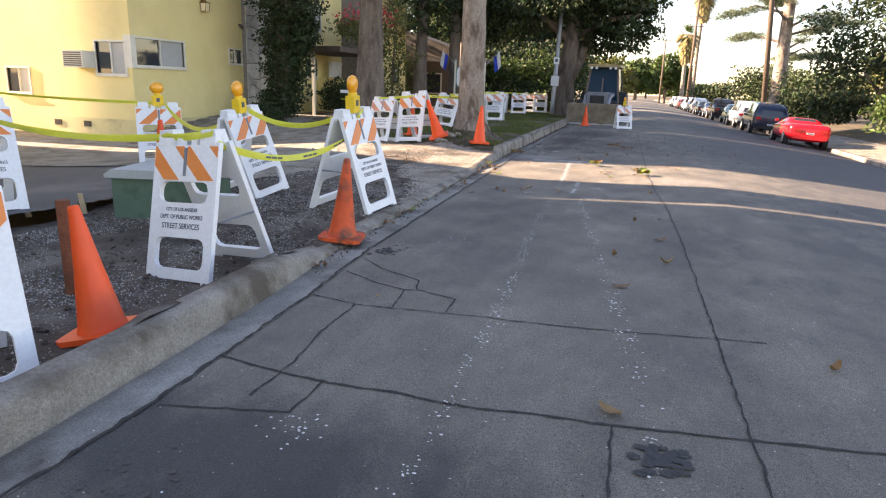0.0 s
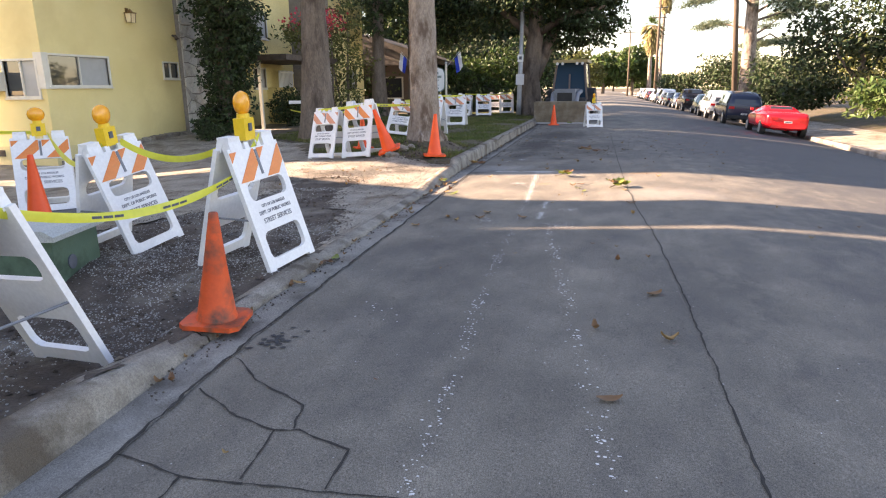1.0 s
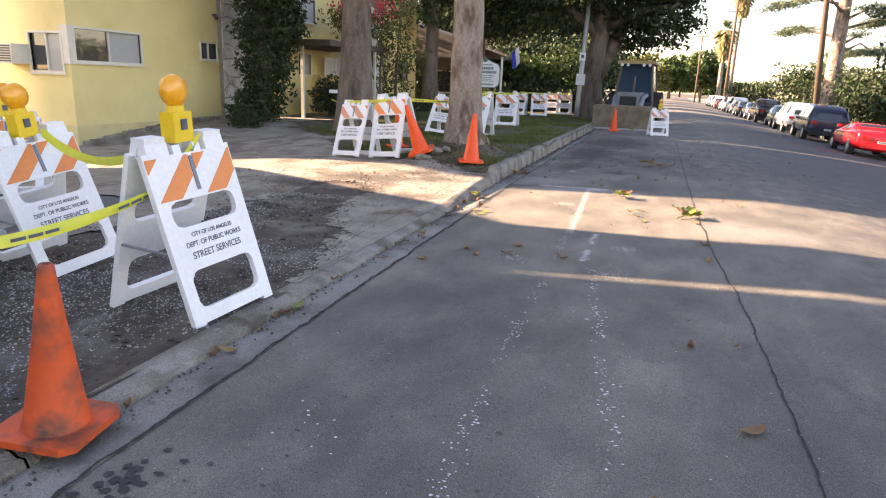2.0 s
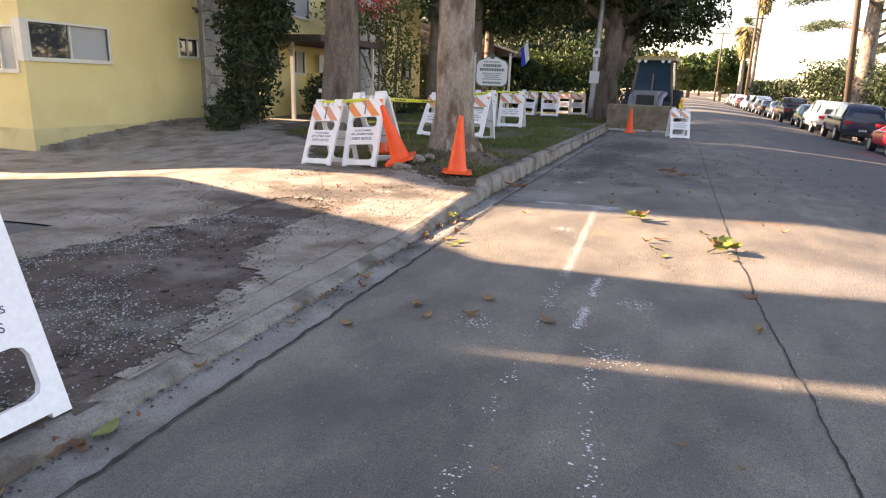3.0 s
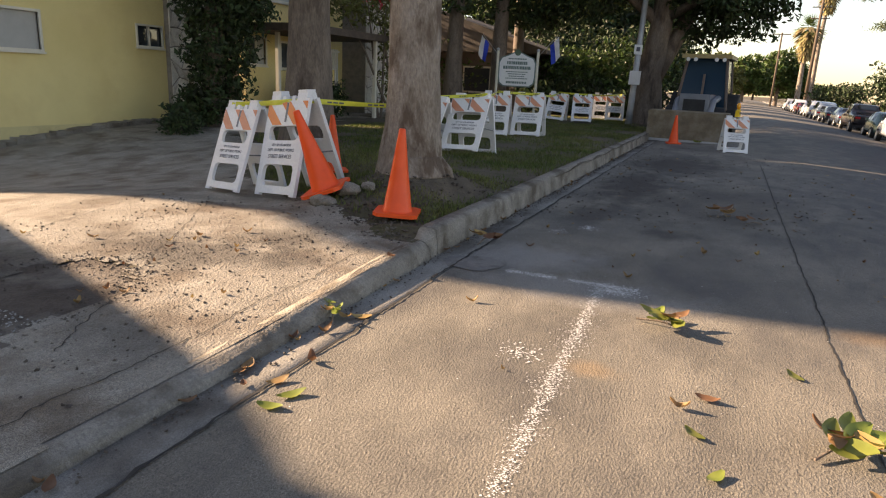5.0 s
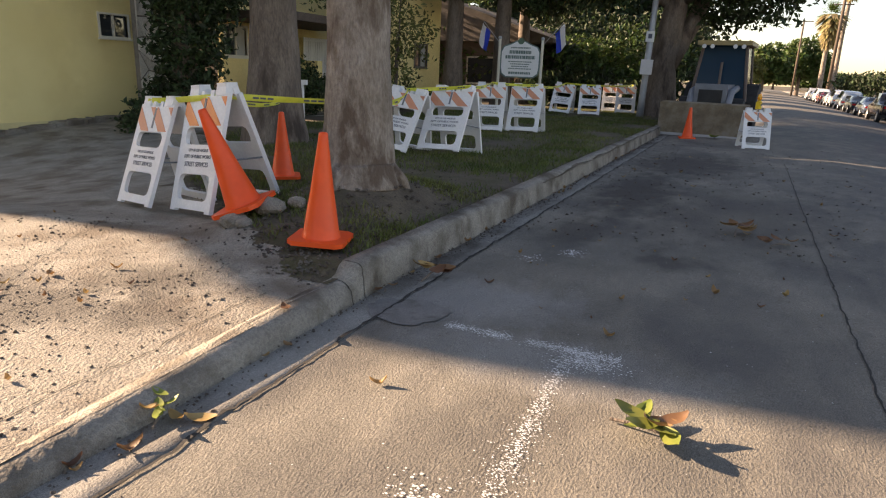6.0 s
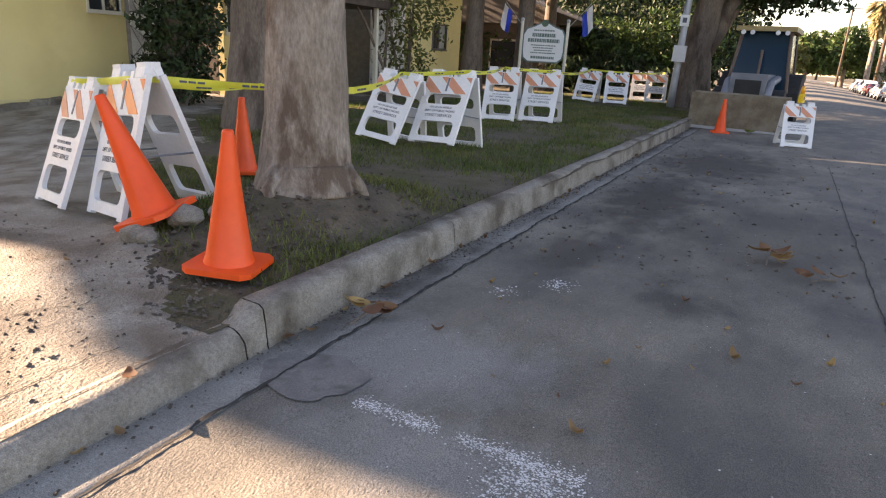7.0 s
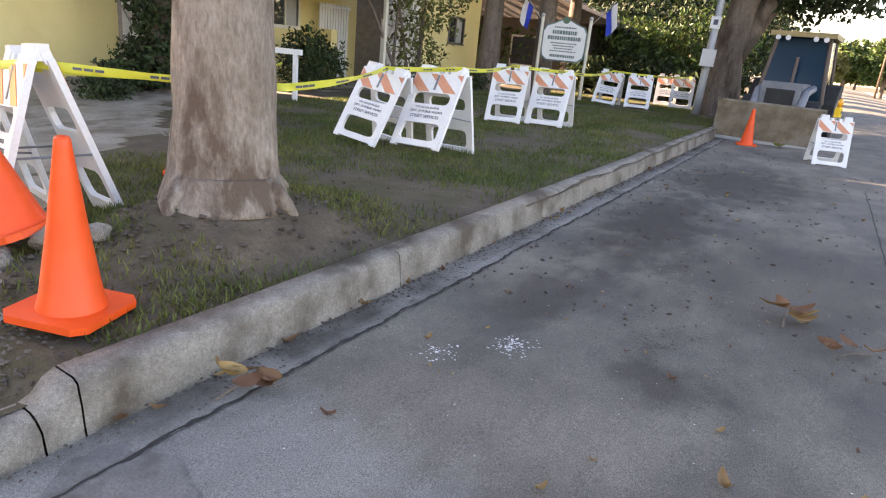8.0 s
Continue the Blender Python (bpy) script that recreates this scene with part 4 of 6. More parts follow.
    bm = bmesh.new()
    box(bm, -0.022, 0.022, -0.055, -0.046, 0.02, 0.08)
    part("case_label", bm, M["ink"], w)
    bm = bmesh.new()
    tube(bm, [(0, 0, 0.12), (0, 0, 0.155)], [0.05, 0.045], 14)
    part("collar", bm, M["yellow"], w)
    bm = bmesh.new()
    tube(bm, [(0, -0.04, 0.235), (0, -0.026, 0.235), (0, 0, 0.235), (0, 0.026, 0.235), (0, 0.04, 0.235)], [0.035, 0.082, 0.094, 0.082, 0.035], 22)
    part("lens", bm, M["amber"], w, "amber plastic lens", smooth=True)
    return w


lamp_base = None
for x, y, turn, kind, roll, back, light, wide, tall in BARS:
    dx, dy = math.cos(radians(turn)), math.sin(radians(turn))
    zs = [ground(x + a * dx * 0.28 - b * dy * 0.3, y + a * dy * 0.28 + b * dx * 0.3) for a in (-1, 1) for b in (-1, 1)]
    m = pose(x, y, sum(zs) / 4 + 0.003, 0, 0, turn) @ pose(0, 0, 0, -back, roll, 0) @ Matrix.Diagonal((wide, wide, tall, 1))
    if kind in first:
        b = copy_thing(bases[kind], m)
    else:
        b = bases[kind]
        b.matrix_basis = m
        first[kind] = b
    bars.append(m)
    if light:
        lm = m @ pose(-0.0, 0.0, BH + 0.05, 0, 0, 8 if light == 1 else 60)
        if lamp_base is None:
            lamp_base = warning_lamp()
            lamp_base.matrix_basis = lm
        else:
            copy_thing(lamp_base, lm)


# ---- cones ----
def traffic_cone(mat, label):
    c = thing("traffic_cone", pose(0, 0, 0), label, "traffic cone", "traffic cones")
    bm = bmesh.new()
    n, h = 28, 0.71
    prof = [(0.135, 0.02), (0.128, 0.05), (0.122, 0.06), (0.075, 0.36), (0.033, 0.67), (0.030, 0.70), (0.024, h), (0.016, h), (0.016, h - 0.06)]
    rings = [[bm.verts.new((r * math.cos(2 * math.pi * k / n), r * math.sin(2 * math.pi * k / n), z)) for k in range(n)] for r, z in prof]
    for a, b in zip(rings, rings[1:]):
        for k in range(n):
            bm.faces.new((a[k], a[(k + 1) % n], b[(k + 1) % n], b[k]))
    part("body", bm, mat, c, smooth=True)
    bm = bmesh.new()
    s, q = 0.19, 0.045
    prism(bm, [(-s + q, -s), (s - q, -s), (s, -s + q), (s, s - q), (s - q, s), (-s + q, s), (-s, s - q), (-s, -s + q)], 0.0, 0.03, "z")
    part("base", bm, mat, c, "square cone base", bevel=0.006)
    return c


fresh = traffic_cone(M["cone"], "bright orange plastic traffic cone")
old = traffic_cone(M["cone_old"], "scuffed dirty orange traffic cone on the kerb")


def stand(x, y, lift=0.0):
    return (x, y, max(ground(x + a, y + b) for a in (-0.15, 0, 0.15) for b in (-0.15, 0, 0.15)) + lift)


old.matrix_basis = pose(-2.57, 4.47, 0.045, 1, 4, 12)
old.scale = (0.95, 0.95, 0.98)
fresh.matrix_basis = pose(*stand(-3.24, 12.70), 0, 2, 20)
fresh.scale = (1.05, 1.05, 1.08)
copy_thing(fresh, pose(*stand(-4.21, 13.0, 0.0), 8, -19, 12) @ Matrix.Scale(1.08, 4))
copy_thing(fresh, pose(*stand(-5.55, 15.12), 0, 0, 40))
copy_thing(fresh, pose(-1.95, 26.5, road_z(-1.95, 26.5), 0, 0, 10))
copy_thing(fresh, pose(-3.12, 2.35, ground(-3.12, 2.35) + 0.01, -3, -9, 20))
copy_thing(fresh, pose(*stand(-6.6, 7.15), 0, 0, 15))


# ---- caution tape ----
def tape(points, label, sag=0.12, width=0.058, seed=0, droop=0.0):
    rng = random.Random(seed)
    verts, faces = [], []
    pts = []
    for (a, b) in zip(points, points[1:]):
        a, b = Vector(a), Vector(b)
        for i in range(24):
            k = i / 24
            p = a.lerp(b, k)
            p.z -= sag * 4 * k * (1 - k) * (a - b).length / 2
            pts.append(p)
    pts.append(Vector(points[-1]))
    for i, p in enumerate(pts):
        d = (pts[min(i + 1, len(pts) - 1)] - pts[max(i - 1, 0)]).normalized()
        side = d.cross(Vector((0, 0, 1))).normalized()
        tw = 0.5 * math.sin(i * 0.23 + seed) + 0.3 * noise.noise((i * 0.3, seed, 0))
        up = Vector((0, 0, 1)) * math.cos(tw) + side * math.sin(tw)
        for k in (-1, 0, 1):
            verts.append(p + up * (k * width / 2) + side * (0.008 * (k == 0)))
    for i in range(len(pts) - 1):
        for k in range(2):
            a = 3 * i + k
            faces.append((a, a + 1, a + 4, a + 3))
    t = raw("caution_tape", verts, faces, M["tape"], label, "tape", smooth=True)
    bm = bmesh.new()
    for i in range(4, len(pts) - 4):
        if i % 7 < 3:
            p, q = pts[i], pts[i + 1]
            d = (q - p).normalized()
            side = d.cross(Vector((0, 0, 1))).normalized()
            if side.x < 0:
                side = -side
            o = side * 0.014
            vs = [bm.verts.new(v) for v in (p + d * 0.006 + o + Vector((0, 0, -0.008)), q - d * 0.006 + o + Vector((0, 0, -0.008)), q - d * 0.006 + o + Vector((0, 0, 0.008)), p + d * 0.006 + o + Vector((0, 0, 0.008)))]
            bm.faces.new(vs)
    part("printed_mark", bm, M["ink"], t, "black printed marks", kind="stuff")


def top(i, u=0.0, z=BH - 0.02, w=-0.05):
    return bars[i] @ Vector((u, w, z))


tape([top(5, 0, 0.95), top(0, -0.2, 1.0), top(0, 0.25, 1.03)], "yellow caution tape tied along a white barricade", 0.06, seed=1)
tape([top(0, 0.27, 0.95), top(1, -0.25, 0.75), top(1, 0.1, 1.02)], "sagging yellow caution tape between barricades", 0.14, seed=2)
tape([top(3, 0.1, 1.03), top(2, -0.1, 1.02)], "yellow caution tape between lamp-topped barricades", 0.16, seed=3)
tape([top(2, 0.1, 1.02), top(1, -0.15, 1.02)], "loose yellow caution tape drooping between barricades", 0.2, seed=4)
tape([(-13.0 * U, 8.2 * U, 1.1), top(3, 0, 1.05)], "taut yellow caution tape along the house", 0.02, 0.05, seed=5)
tape([top(6, -0.2, 1.0), top(7, 0.2, 1.0), (-3.62, 14.36, 1.12), top(8, 0, 0.98), top(9, 0.25, 1.0), top(10, 0, 1.0), top(11, 0.2, 0.98), top(12, 0, 1.0), top(13, 0.2, 1.0), top(14, 0.2, 1.0)], "yellow caution tape strung from barricade to barricade", 0.02, 0.055, seed=6)
tape([top(7, 0.2, 0.97), (-6.3 * U, 14.9 * U, 0.85), (-9.0 * U, 18.4 * U, 0.8)], "second yellow caution tape strung behind the tree", 0.02, 0.05, seed=7)


# ---- trees ----
def leaf_cloud(name, blobs, count, size, mat, parent, seed, droop=0.3, shell=0.55, label="", aspect=0.45):
    """Many small folded leaves scattered through uneven blobs (x, y, z, rx, ry, rz)."""
    rng = np.random.default_rng(seed)
    vol = np.array([b[3] * b[4] * b[5] for b in blobs]) ** 0.75
    pick = rng.choice(len(blobs), count, p=vol / vol.sum())
    b = np.array(blobs)[pick]
    d = rng.normal(size=(count, 3))
    d /= np.linalg.norm(d, axis=1)[:, None]
    r = shell + (1 - shell) * rng.random(count) ** 0.7
    lump = 1 + 0.22 * np.sin(d[:, 0] * 5 + pick) * np.cos(d[:, 1] * 4 + pick * 2) + 0.15 * np.sin(d[:, 2] * 9 + pick)
    c = b[:, :3] + d * b[:, 3:] * (r * lump)[:, None]
    way = rng.normal(size=(count, 3)) + d * 0.5
    way[:, 2] -= droop
    way /= np.linalg.norm(way, axis=1)[:, None]
    side = np.cross(way, rng.normal(size=(count, 3)))
    side /= np.linalg.norm(side, axis=1)[:, None] + 1e-9
    up = np.cross(side, way)
    s = size * (0.6 + 0.8 * rng.random(count))[:, None]
    w = s * aspect
    v = np.stack([c - way * s, c + side * w + up * w * 0.35, c + way * s, c - side * w + up * w * 0.35], 1).reshape(-1, 3)
    f = np.arange(count * 4).reshape(-1, 4)
    me = bpy.data.meshes.new(name)
    tri = np.concatenate([f[:, [0, 1, 2]], f[:, [0, 2, 3]]], 1).reshape(-1, 3)
    me.from_pydata(v.tolist(), [], tri.tolist())
    me.materials.append(mat)
    ob = new(name, me)
    ob.parent = parent
    return tagged(ob, label)


def trunk_mesh(pts, radii, n=24, rough=0.06, seed=0):
    bm = bmesh.new()
    fine, rr = [], []
    for (a, b), (p, q) in zip(zip(pts, pts[1:]), zip(radii, radii[1:])):
        for i in range(10):
            k = i / 10
            fine.append(Vector(a).lerp(Vector(b), k))
            rr.append(p + (q - p) * k)
    fine.append(Vector(pts[-1]))
    rr.append(radii[-1])
    rings = tube(bm, fine, rr, n)
    for i, ring in enumerate(rings):
        for k, v in enumerate(ring):
            d = v.co - fine[i]
            a = 2 * math.pi * k / n
            v.co = fine[i] + d * (1 + rough * (noise.noise((math.cos(a) * 3, math.sin(a) * 3, fine[i].z * 2.2 + seed)) + 0.6 * noise.noise((math.cos(a) * 9, math.sin(a) * 9, fine[i].z * 1.5 + seed))))
    return bm


def tree(name, label, x, y, pts, radii, bark, limbs=(), clouds=(), seed=0, flare=0.0):
    z0 = ground(x, y) if x < 4 else 0.3
    t = thing(name, pose(x, y, z0 - 0.05), label, "tree")
    part("trunk", trunk_mesh(pts, radii, 28 if radii[0] > 0.25 else 14, seed=seed), bark, t, smooth=True)
    if limbs:
        for l in limbs:
            bm = bmesh.new()
            tube(bm, l[0], l[1], 8)
            part("limb", bm, bark, t, smooth=True)
    for i, (blobs, count, size, mat, aspect) in enumerate(clouds):
        leaf_cloud("crown", blobs, count, size, M[mat], t, seed * 10 + i, aspect=aspect)
    return t


tx, ty = TREE_B
t1 = tree("street_tree", "tall tree with flaking grey-brown bark on the lawn strip", tx, ty,
          [(0.03, -0.02, -0.1), (0, 0, 0.15), (0.02, 0.0, 0.5), (0.0, 0.02, 1.6), (-0.02, 0.05, 3.2), (0.1, 0.1, 5.2)], [0.42, 0.345, 0.30, 0.27, 0.25, 0.2], M["bark"],
          [([(0, 0.05, 3.1), (0.9, 0.5, 4.4), (1.6, 0.7, 5.6)], [0.14, 0.09, 0.04]), ([(0, 0.05, 3.3), (-0.9, -0.4, 4.4), (-1.5, -0.8, 5.4)], [0.13, 0.08, 0.04])],
          [([(0.2, 0.4, 5.6, 2.6, 2.6, 1.8), (1.3, 1.0, 4.9, 1.6, 1.6, 1.2), (-1.5, 0.6, 5.0, 1.6, 1.6, 1.2), (0.3, 1.4, 4.0, 0.9, 0.8, 0.6)], 6500, 0.085, "leaf_dark", 0.42)], 1)
for a, ln in ((0.25, 0.5), (1.4, 0.5), (-1.5, 0.5), (2.4, 0.5)):
    bm = bmesh.new()
    pts = [(0.27 * math.cos(a), 0.27 * math.sin(a), 0.12), (0.44 * math.cos(a), 0.44 * math.sin(a), 0.0), (ln * math.cos(a + 0.2), ln * math.sin(a + 0.2), -0.15)]
    tube(bm, pts, [0.10, 0.05, 0.02], 8)
    part("root", bm, M["bark"], t1, "exposed bark root", smooth=True)
tree("street_tree", "stout dark trunk swelling at the foot, behind barricades", -6.8 * U, 15.4 * U,
     [(0, 0, -0.2), (0, 0, 0.4), (0.02, 0.02, 1.4), (0.05, 0, 3.2), (0.1, 0, 6.0)], [0.62, 0.50, 0.40, 0.33, 0.24], M["bark_dark"],
     [], [([(0.1, 0.3, 6.3, 2.6, 2.4, 1.6), (0.3, 0.5, 4.3, 1.1, 1.0, 0.5)], 4200, 0.10, "leaf_dark", 0.4)], 2)
tree("street_tree", "dark tapering trunk beside the yellow house", -9.0 * U, 26.4 * U, [(0, 0, -0.2), (0, 0, 0.5), (0, 0, 2.0), (0.1, 0, 6.5)], [0.50, 0.38, 0.30, 0.2], M["bark_dark"],
     [], [([(0, 0.2, 6.2, 2.4, 2.4, 1.8), (0.5, -0.2, 4.2, 1.2, 1.2, 0.7)], 3800, 0.11, "leaf_dark", 0.4)], 3)
tree("street_tree", "dark trunk behind the house sign", -7.7 * U, 27.2 * U, [(0, 0, -0.2), (0, 0, 0.5), (-0.05, 0, 2.2), (0, 0, 6.5)], [0.42, 0.34, 0.28, 0.2], M["bark_dark"],
     [], [([(0.3, 0.4, 6.0, 2.6, 2.4, 1.9), (1.0, 0.4, 3.9, 1.0, 1.0, 0.6)], 4200, 0.11, "leaf_dark", 0.4)], 4)
tree("street_tree", "slim dark trunk deeper in the garden", -8.2 * U, 30.5 * U, [(0, 0, -0.2), (0.05, 0, 2.0), (0, 0, 6.5)], [0.3, 0.24, 0.16], M["bark_dark"],
     [], [([(0.3, 0.4, 5.6, 2.8, 2.6, 2.2)], 4200, 0.12, "leaf_mid", 0.4)], 5)
BT_X, BT_Y = -2.95 * U, 27.6 * U
tree("magnolia_tree", "huge dark-leaved tree with forked trunk beside the digger", BT_X, BT_Y,
     [(0, 0, -0.2), (0, 0, 0.5), (-0.05, 0.02, 1.6), (0.15, 0.0, 3.4), (0.2, 0, 5.5)], [0.66, 0.55, 0.44, 0.36, 0.25], M["bark_dark"],
     [([(0.05, 0, 1.5), (0.75, 0.5, 3.2), (1.3, 0.6, 5.0)], [0.32, 0.27, 0.18]), ([(0.15, 0, 3.4), (-1.3, -0.3, 4.6), (-2.4, -0.4, 5.4)], [0.2, 0.15, 0.07]), ([(0.2, 0, 3.6), (1.8, -0.6, 4.4), (3.2, -0.8, 4.6)], [0.2, 0.13, 0.06])],
     [([(0.2, 0, 6.6, 4.2, 3.6, 2.8), (2.1, 0.4, 5.4, 2.3, 2.2, 2.0), (2.7, 0.4, 4.0, 1.3, 1.6, 1.1), (-2.9, 0, 5.2, 2.6, 2.2, 1.7), (1.6, 0.8, 3.6, 1.2, 1.2, 0.7), (2.9, 0.2, 6.6, 1.7, 1.7, 1.6), (-4.8, 1, 4.4, 1.9, 1.6, 1.3)], 34000, 0.115, "leaf_dark", 0.42),
      ([(0.2, 0, 6.4, 4.1, 3.5, 2.7), (-3.0, -0.2, 4.6, 2.4, 2.0, 1.3)], 2200, 0.10, "leaf_olive", 0.42)], 6)


def bush(name, label, x, y, blobs, count, size, mat, seed, aspect=0.45, z=None, category="bush"):
    b = thing(name, pose(x, y, ground(x, y) - 0.03 if z is None else z), label, category)
    for i, bl in enumerate(blobs[:6]):
        bm = bmesh.new()
        tube(bm, [(bl[0] * 0.15, bl[1] * 0.15, -0.05), (bl[0] * 0.6, bl[1] * 0.6, bl[2] * 0.6), (bl[0], bl[1], bl[2])], [0.05, 0.035, 0.012], 6)
        part("stem", bm, M["bark_dark"], b)
    leaf_cloud("foliage", blobs, count, size, M[mat], b, seed, shell=0.35, aspect=aspect)
    return b


ivy = bush("ivy_tree", "ivy-smothered dark green trunk against the stone pier", -10.2 * U, 16.9 * U,
           [(0, 0, 0.6, 0.75, 0.8, 0.7), (0.1, 0.1, 1.6, 0.85, 0.85, 0.9), (0.1, 0.2, 2.7, 0.95, 1.0, 1.0), (0.15, 0.3, 3.9, 1.1, 1.15, 1.1), (0.4, 0.9, 2.9, 0.6, 0.7, 0.8), (-0.2, -0.6, 0.35, 0.5, 0.6, 0.4), (0.2, 0.4, 5.2, 1.3, 1.4, 1.2)], 19000, 0.07, "leaf_dark", 21, 0.5, category="tree")
bm = trunk_mesh([(0, 0, -0.2), (0.05, 0.05, 2), (0.1, 0.2, 5)], [0.3, 0.24, 0.18], 12)
part("trunk", bm, M["bark_dark"], ivy, smooth=True)
bush("garden_bush", "low dark bush at the foot of the ivy", -9.7 * U, 15.5 * U, [(0, 0, 0.2, 0.5, 0.45, 0.25), (-0.4, 0.4, 0.2, 0.4, 0.4, 0.25)], 1300, 0.045, "leaf_dark", 22)
bush("garden_bush", "dense round green bush under the porch", -9.9 * U, 20.0 * U, [(0, 0, 0.7, 0.65, 0.7, 0.7), (0.1, 0.6, 0.6, 0.5, 0.5, 0.6)], 3200, 0.06, "leaf_dark", 23)
bush("bougainvillea", "tall bougainvillea with sparse red flowers over the porch", -8.9 * U, 22.6 * U, [(0, 0, 1.0, 0.8, 0.8, 0.9), (0, 0.1, 2.3, 1.1, 1.2, 0.9), (-0.5, -0.8, 3.2, 1.2, 1.5, 0.6), (-0.9, -2.2, 3.2, 0.9, 1.2, 0.5), (0.1, 0.2, 4.0, 0.9, 0.9, 0.8)], 3600, 0.075, "leaf_olive", 24)
bush("flower_spray", "spray of red and orange bracts over the porch roof", -9.2 * U, 22.0 * U, [(-0.2, -0.6, 3.7, 1.2, 1.7, 0.5), (0.0, 0.3, 4.1, 0.5, 0.5, 0.4)], 420, 0.06, "flower", 25, 0.7)
bush("garden_bush", "low clipped hedge in front of the stone panel", -9.0 * U, 24.6 * U, [(0, -1.0, 0.25, 0.5, 1.1, 0.35), (0, 0.9, 0.25, 0.5, 1.1, 0.35)], 2600, 0.045, "leaf_dark", 26)
for i, (x, y, h, w) in enumerate(((-5.5, 33, 2.6, 2.6), (-8.6, 35, 3.4, 2.8), (-4.2, 36, 3.6, 2.4), (-11.5, 32, 2.2, 2.2), (-3.9, 31.2, 1.0, 1.0), (-6.8, 31.0, 1.2, 1.6), (-14.5, 31, 4.4, 3.0))):
    bush("garden_shrub", "deep shaded dark green garden shrub", x * U, y * U, [(0, 0, h * 0.5, w, w * 0.8, h * 0.55), (w * 0.5, 0.4, h * 0.9, w * 0.8, w * 0.7, h * 0.45), (-w * 0.5, -0.2, h * 0.8, w * 0.7, w * 0.7, h * 0.4)], 4200, 0.12, "leaf_dark" if i % 3 else "leaf_mid", 30 + i)

# The last four, mostly hidden by the magnolia, are added to shade the far road.
for i, (x, y, h, w) in enumerate(((-9.5, 40, 9.5, 4.2), (-6.0, 42, 9.0, 3.2), (-14.5, 38, 9.5, 4.2), (-8.5, 51, 11.0, 4.6), (-9.0, 61, 11.5, 4.8), (-9.0, 72, 11.5, 4.8), (-9.5, 84, 12.0, 5.0))):
    tree("garden_tree", "tall dark green tree added as backdrop foliage and road shade", x * U, y * U, [(0, 0, -0.3), (0.1, 0, h * 0.5)], [0.3, 0.2], M["bark_dark"], [],
         [([(0, 0, h * 0.62, w, w * 0.8, h * 0.36), (w * 0.4, 0, h * 0.36, w * 0.75, w * 0.6, h * 0.28), (-w * 0.4, 0, h * 0.34, w * 0.75, w * 0.6, h * 0.28)], 7500, 0.2, "leaf_dark", 0.5)], 170 + i)
# across the street
tree("broadleaf_tree", "dense rounded dark green tree behind the far pavement", 9.0 * U, 28 * U, [(0, 0, -0.2), (0.1, 0, 1.5), (0, 0, 3.0)], [0.22, 0.17, 0.1], M["bark"],
     [([(0.1, 0, 1.4), (1.0, 0.3, 2.6)], [0.1, 0.05]), ([(0.05, 0, 1.2), (-1.0, -0.2, 2.4)], [0.1, 0.05])],
     [([(0, 0, 4.1, 2.9, 2.8, 2.2), (1.6, -0.6, 2.6, 2.0, 1.9, 1.6), (-1.4, 0, 2.7, 1.6, 1.6, 1.3), (0.2, 0.2, 5.6, 1.6, 1.5, 1.1)], 9000, 0.11, "leaf_dark", 0.45), ([(0.5, -1.6, 2.5, 2.6, 1.4, 1.8)], 500, 0.1, "leaf_olive", 0.45)], 41)
for i, (x, y, h, w, mt) in enumerate(((8.3, 22, 1.3, 1.6, "leaf_mid"), (10.5, 22.5, 2.2, 1.9, "leaf_gold"), (12.5, 24.5, 3.6, 2.4, "leaf_olive"), (8.2, 32, 1.5, 2.0, "leaf_dark"), (10.0, 40, 2.8, 2.6, "leaf_dark"), (11.5, 48, 3.2, 3.0, "leaf_dark"), (10.2, 60, 3.9, 2.6, "leaf_dark"), (12.5, 66, 3.4, 3.4, "leaf_mid"), (9.4, 84, 2.6, 3.0, "leaf_dark"), (13, 36, 3.2, 2.6, "leaf_olive"), (15.5, 28, 5.0, 3.0, "leaf_gold"))):
    bush("hedge_shrub", "thick green shrub behind the far pavement", x * U, y * U, [(0, 0, h * 0.45, w, w, h * 0.5), (0.4 * w, -0.3 * w, h * 0.75, w * 0.7, w * 0.7, h * 0.4), (-0.4 * w, 0.2 * w, h * 0.7, w * 0.7, w * 0.7, h * 0.4)], 3000, 0.09 + 0.0012 * y, mt, 50 + i, z=0.25)
for i, (x, y, h, w, mt) in enumerate(((0.5, 118, 8.0, 4.4, "leaf_mid"), (5.6, 124, 9.4, 5.0, "leaf_mid"), (-4.0, 110, 7.5, 5.0, "leaf_olive"), (9.8, 140, 4.2, 4, "leaf_mid"), (-8, 135, 9, 7, "leaf_mid"), (14, 165, 4.0, 6, "leaf_mid"), (4, 200, 5.0, 9, "leaf_olive"))):
    t = tree("distant_tree", "sunlit olive green tree far down the street", x * U, y * U, [(0, 0, -1), (0, 0, h * 0.4)], [0.4, 0.25], M["bark_dark"], [],
             [([(0, 0, h * 0.6, w * 0.8, w * 0.7, h * 0.36), (w * 0.5, 0, h * 0.45, w * 0.55, w * 0.5, h * 0.28), (-w * 0.5, 0, h * 0.5, w * 0.55, w * 0.5, h * 0.3)], 5200, 0.42, mt, 0.45)], 70 + i)


def palm(x, y, h, lean, seed):
    rng = random.Random(seed)
    p = thing("fan_palm", pose(x, y, 0.2, 0, -3, 0), "tall fan palm with a dry thatch skirt", "palm")
    part("trunk", trunk_mesh([(0, 0, -1), (lean * 0.4, 0, h * 0.5), (lean, 0, h)], [0.42, 0.33, 0.3], 10), M["bark"], p, smooth=True)
    bm = bmesh.new()
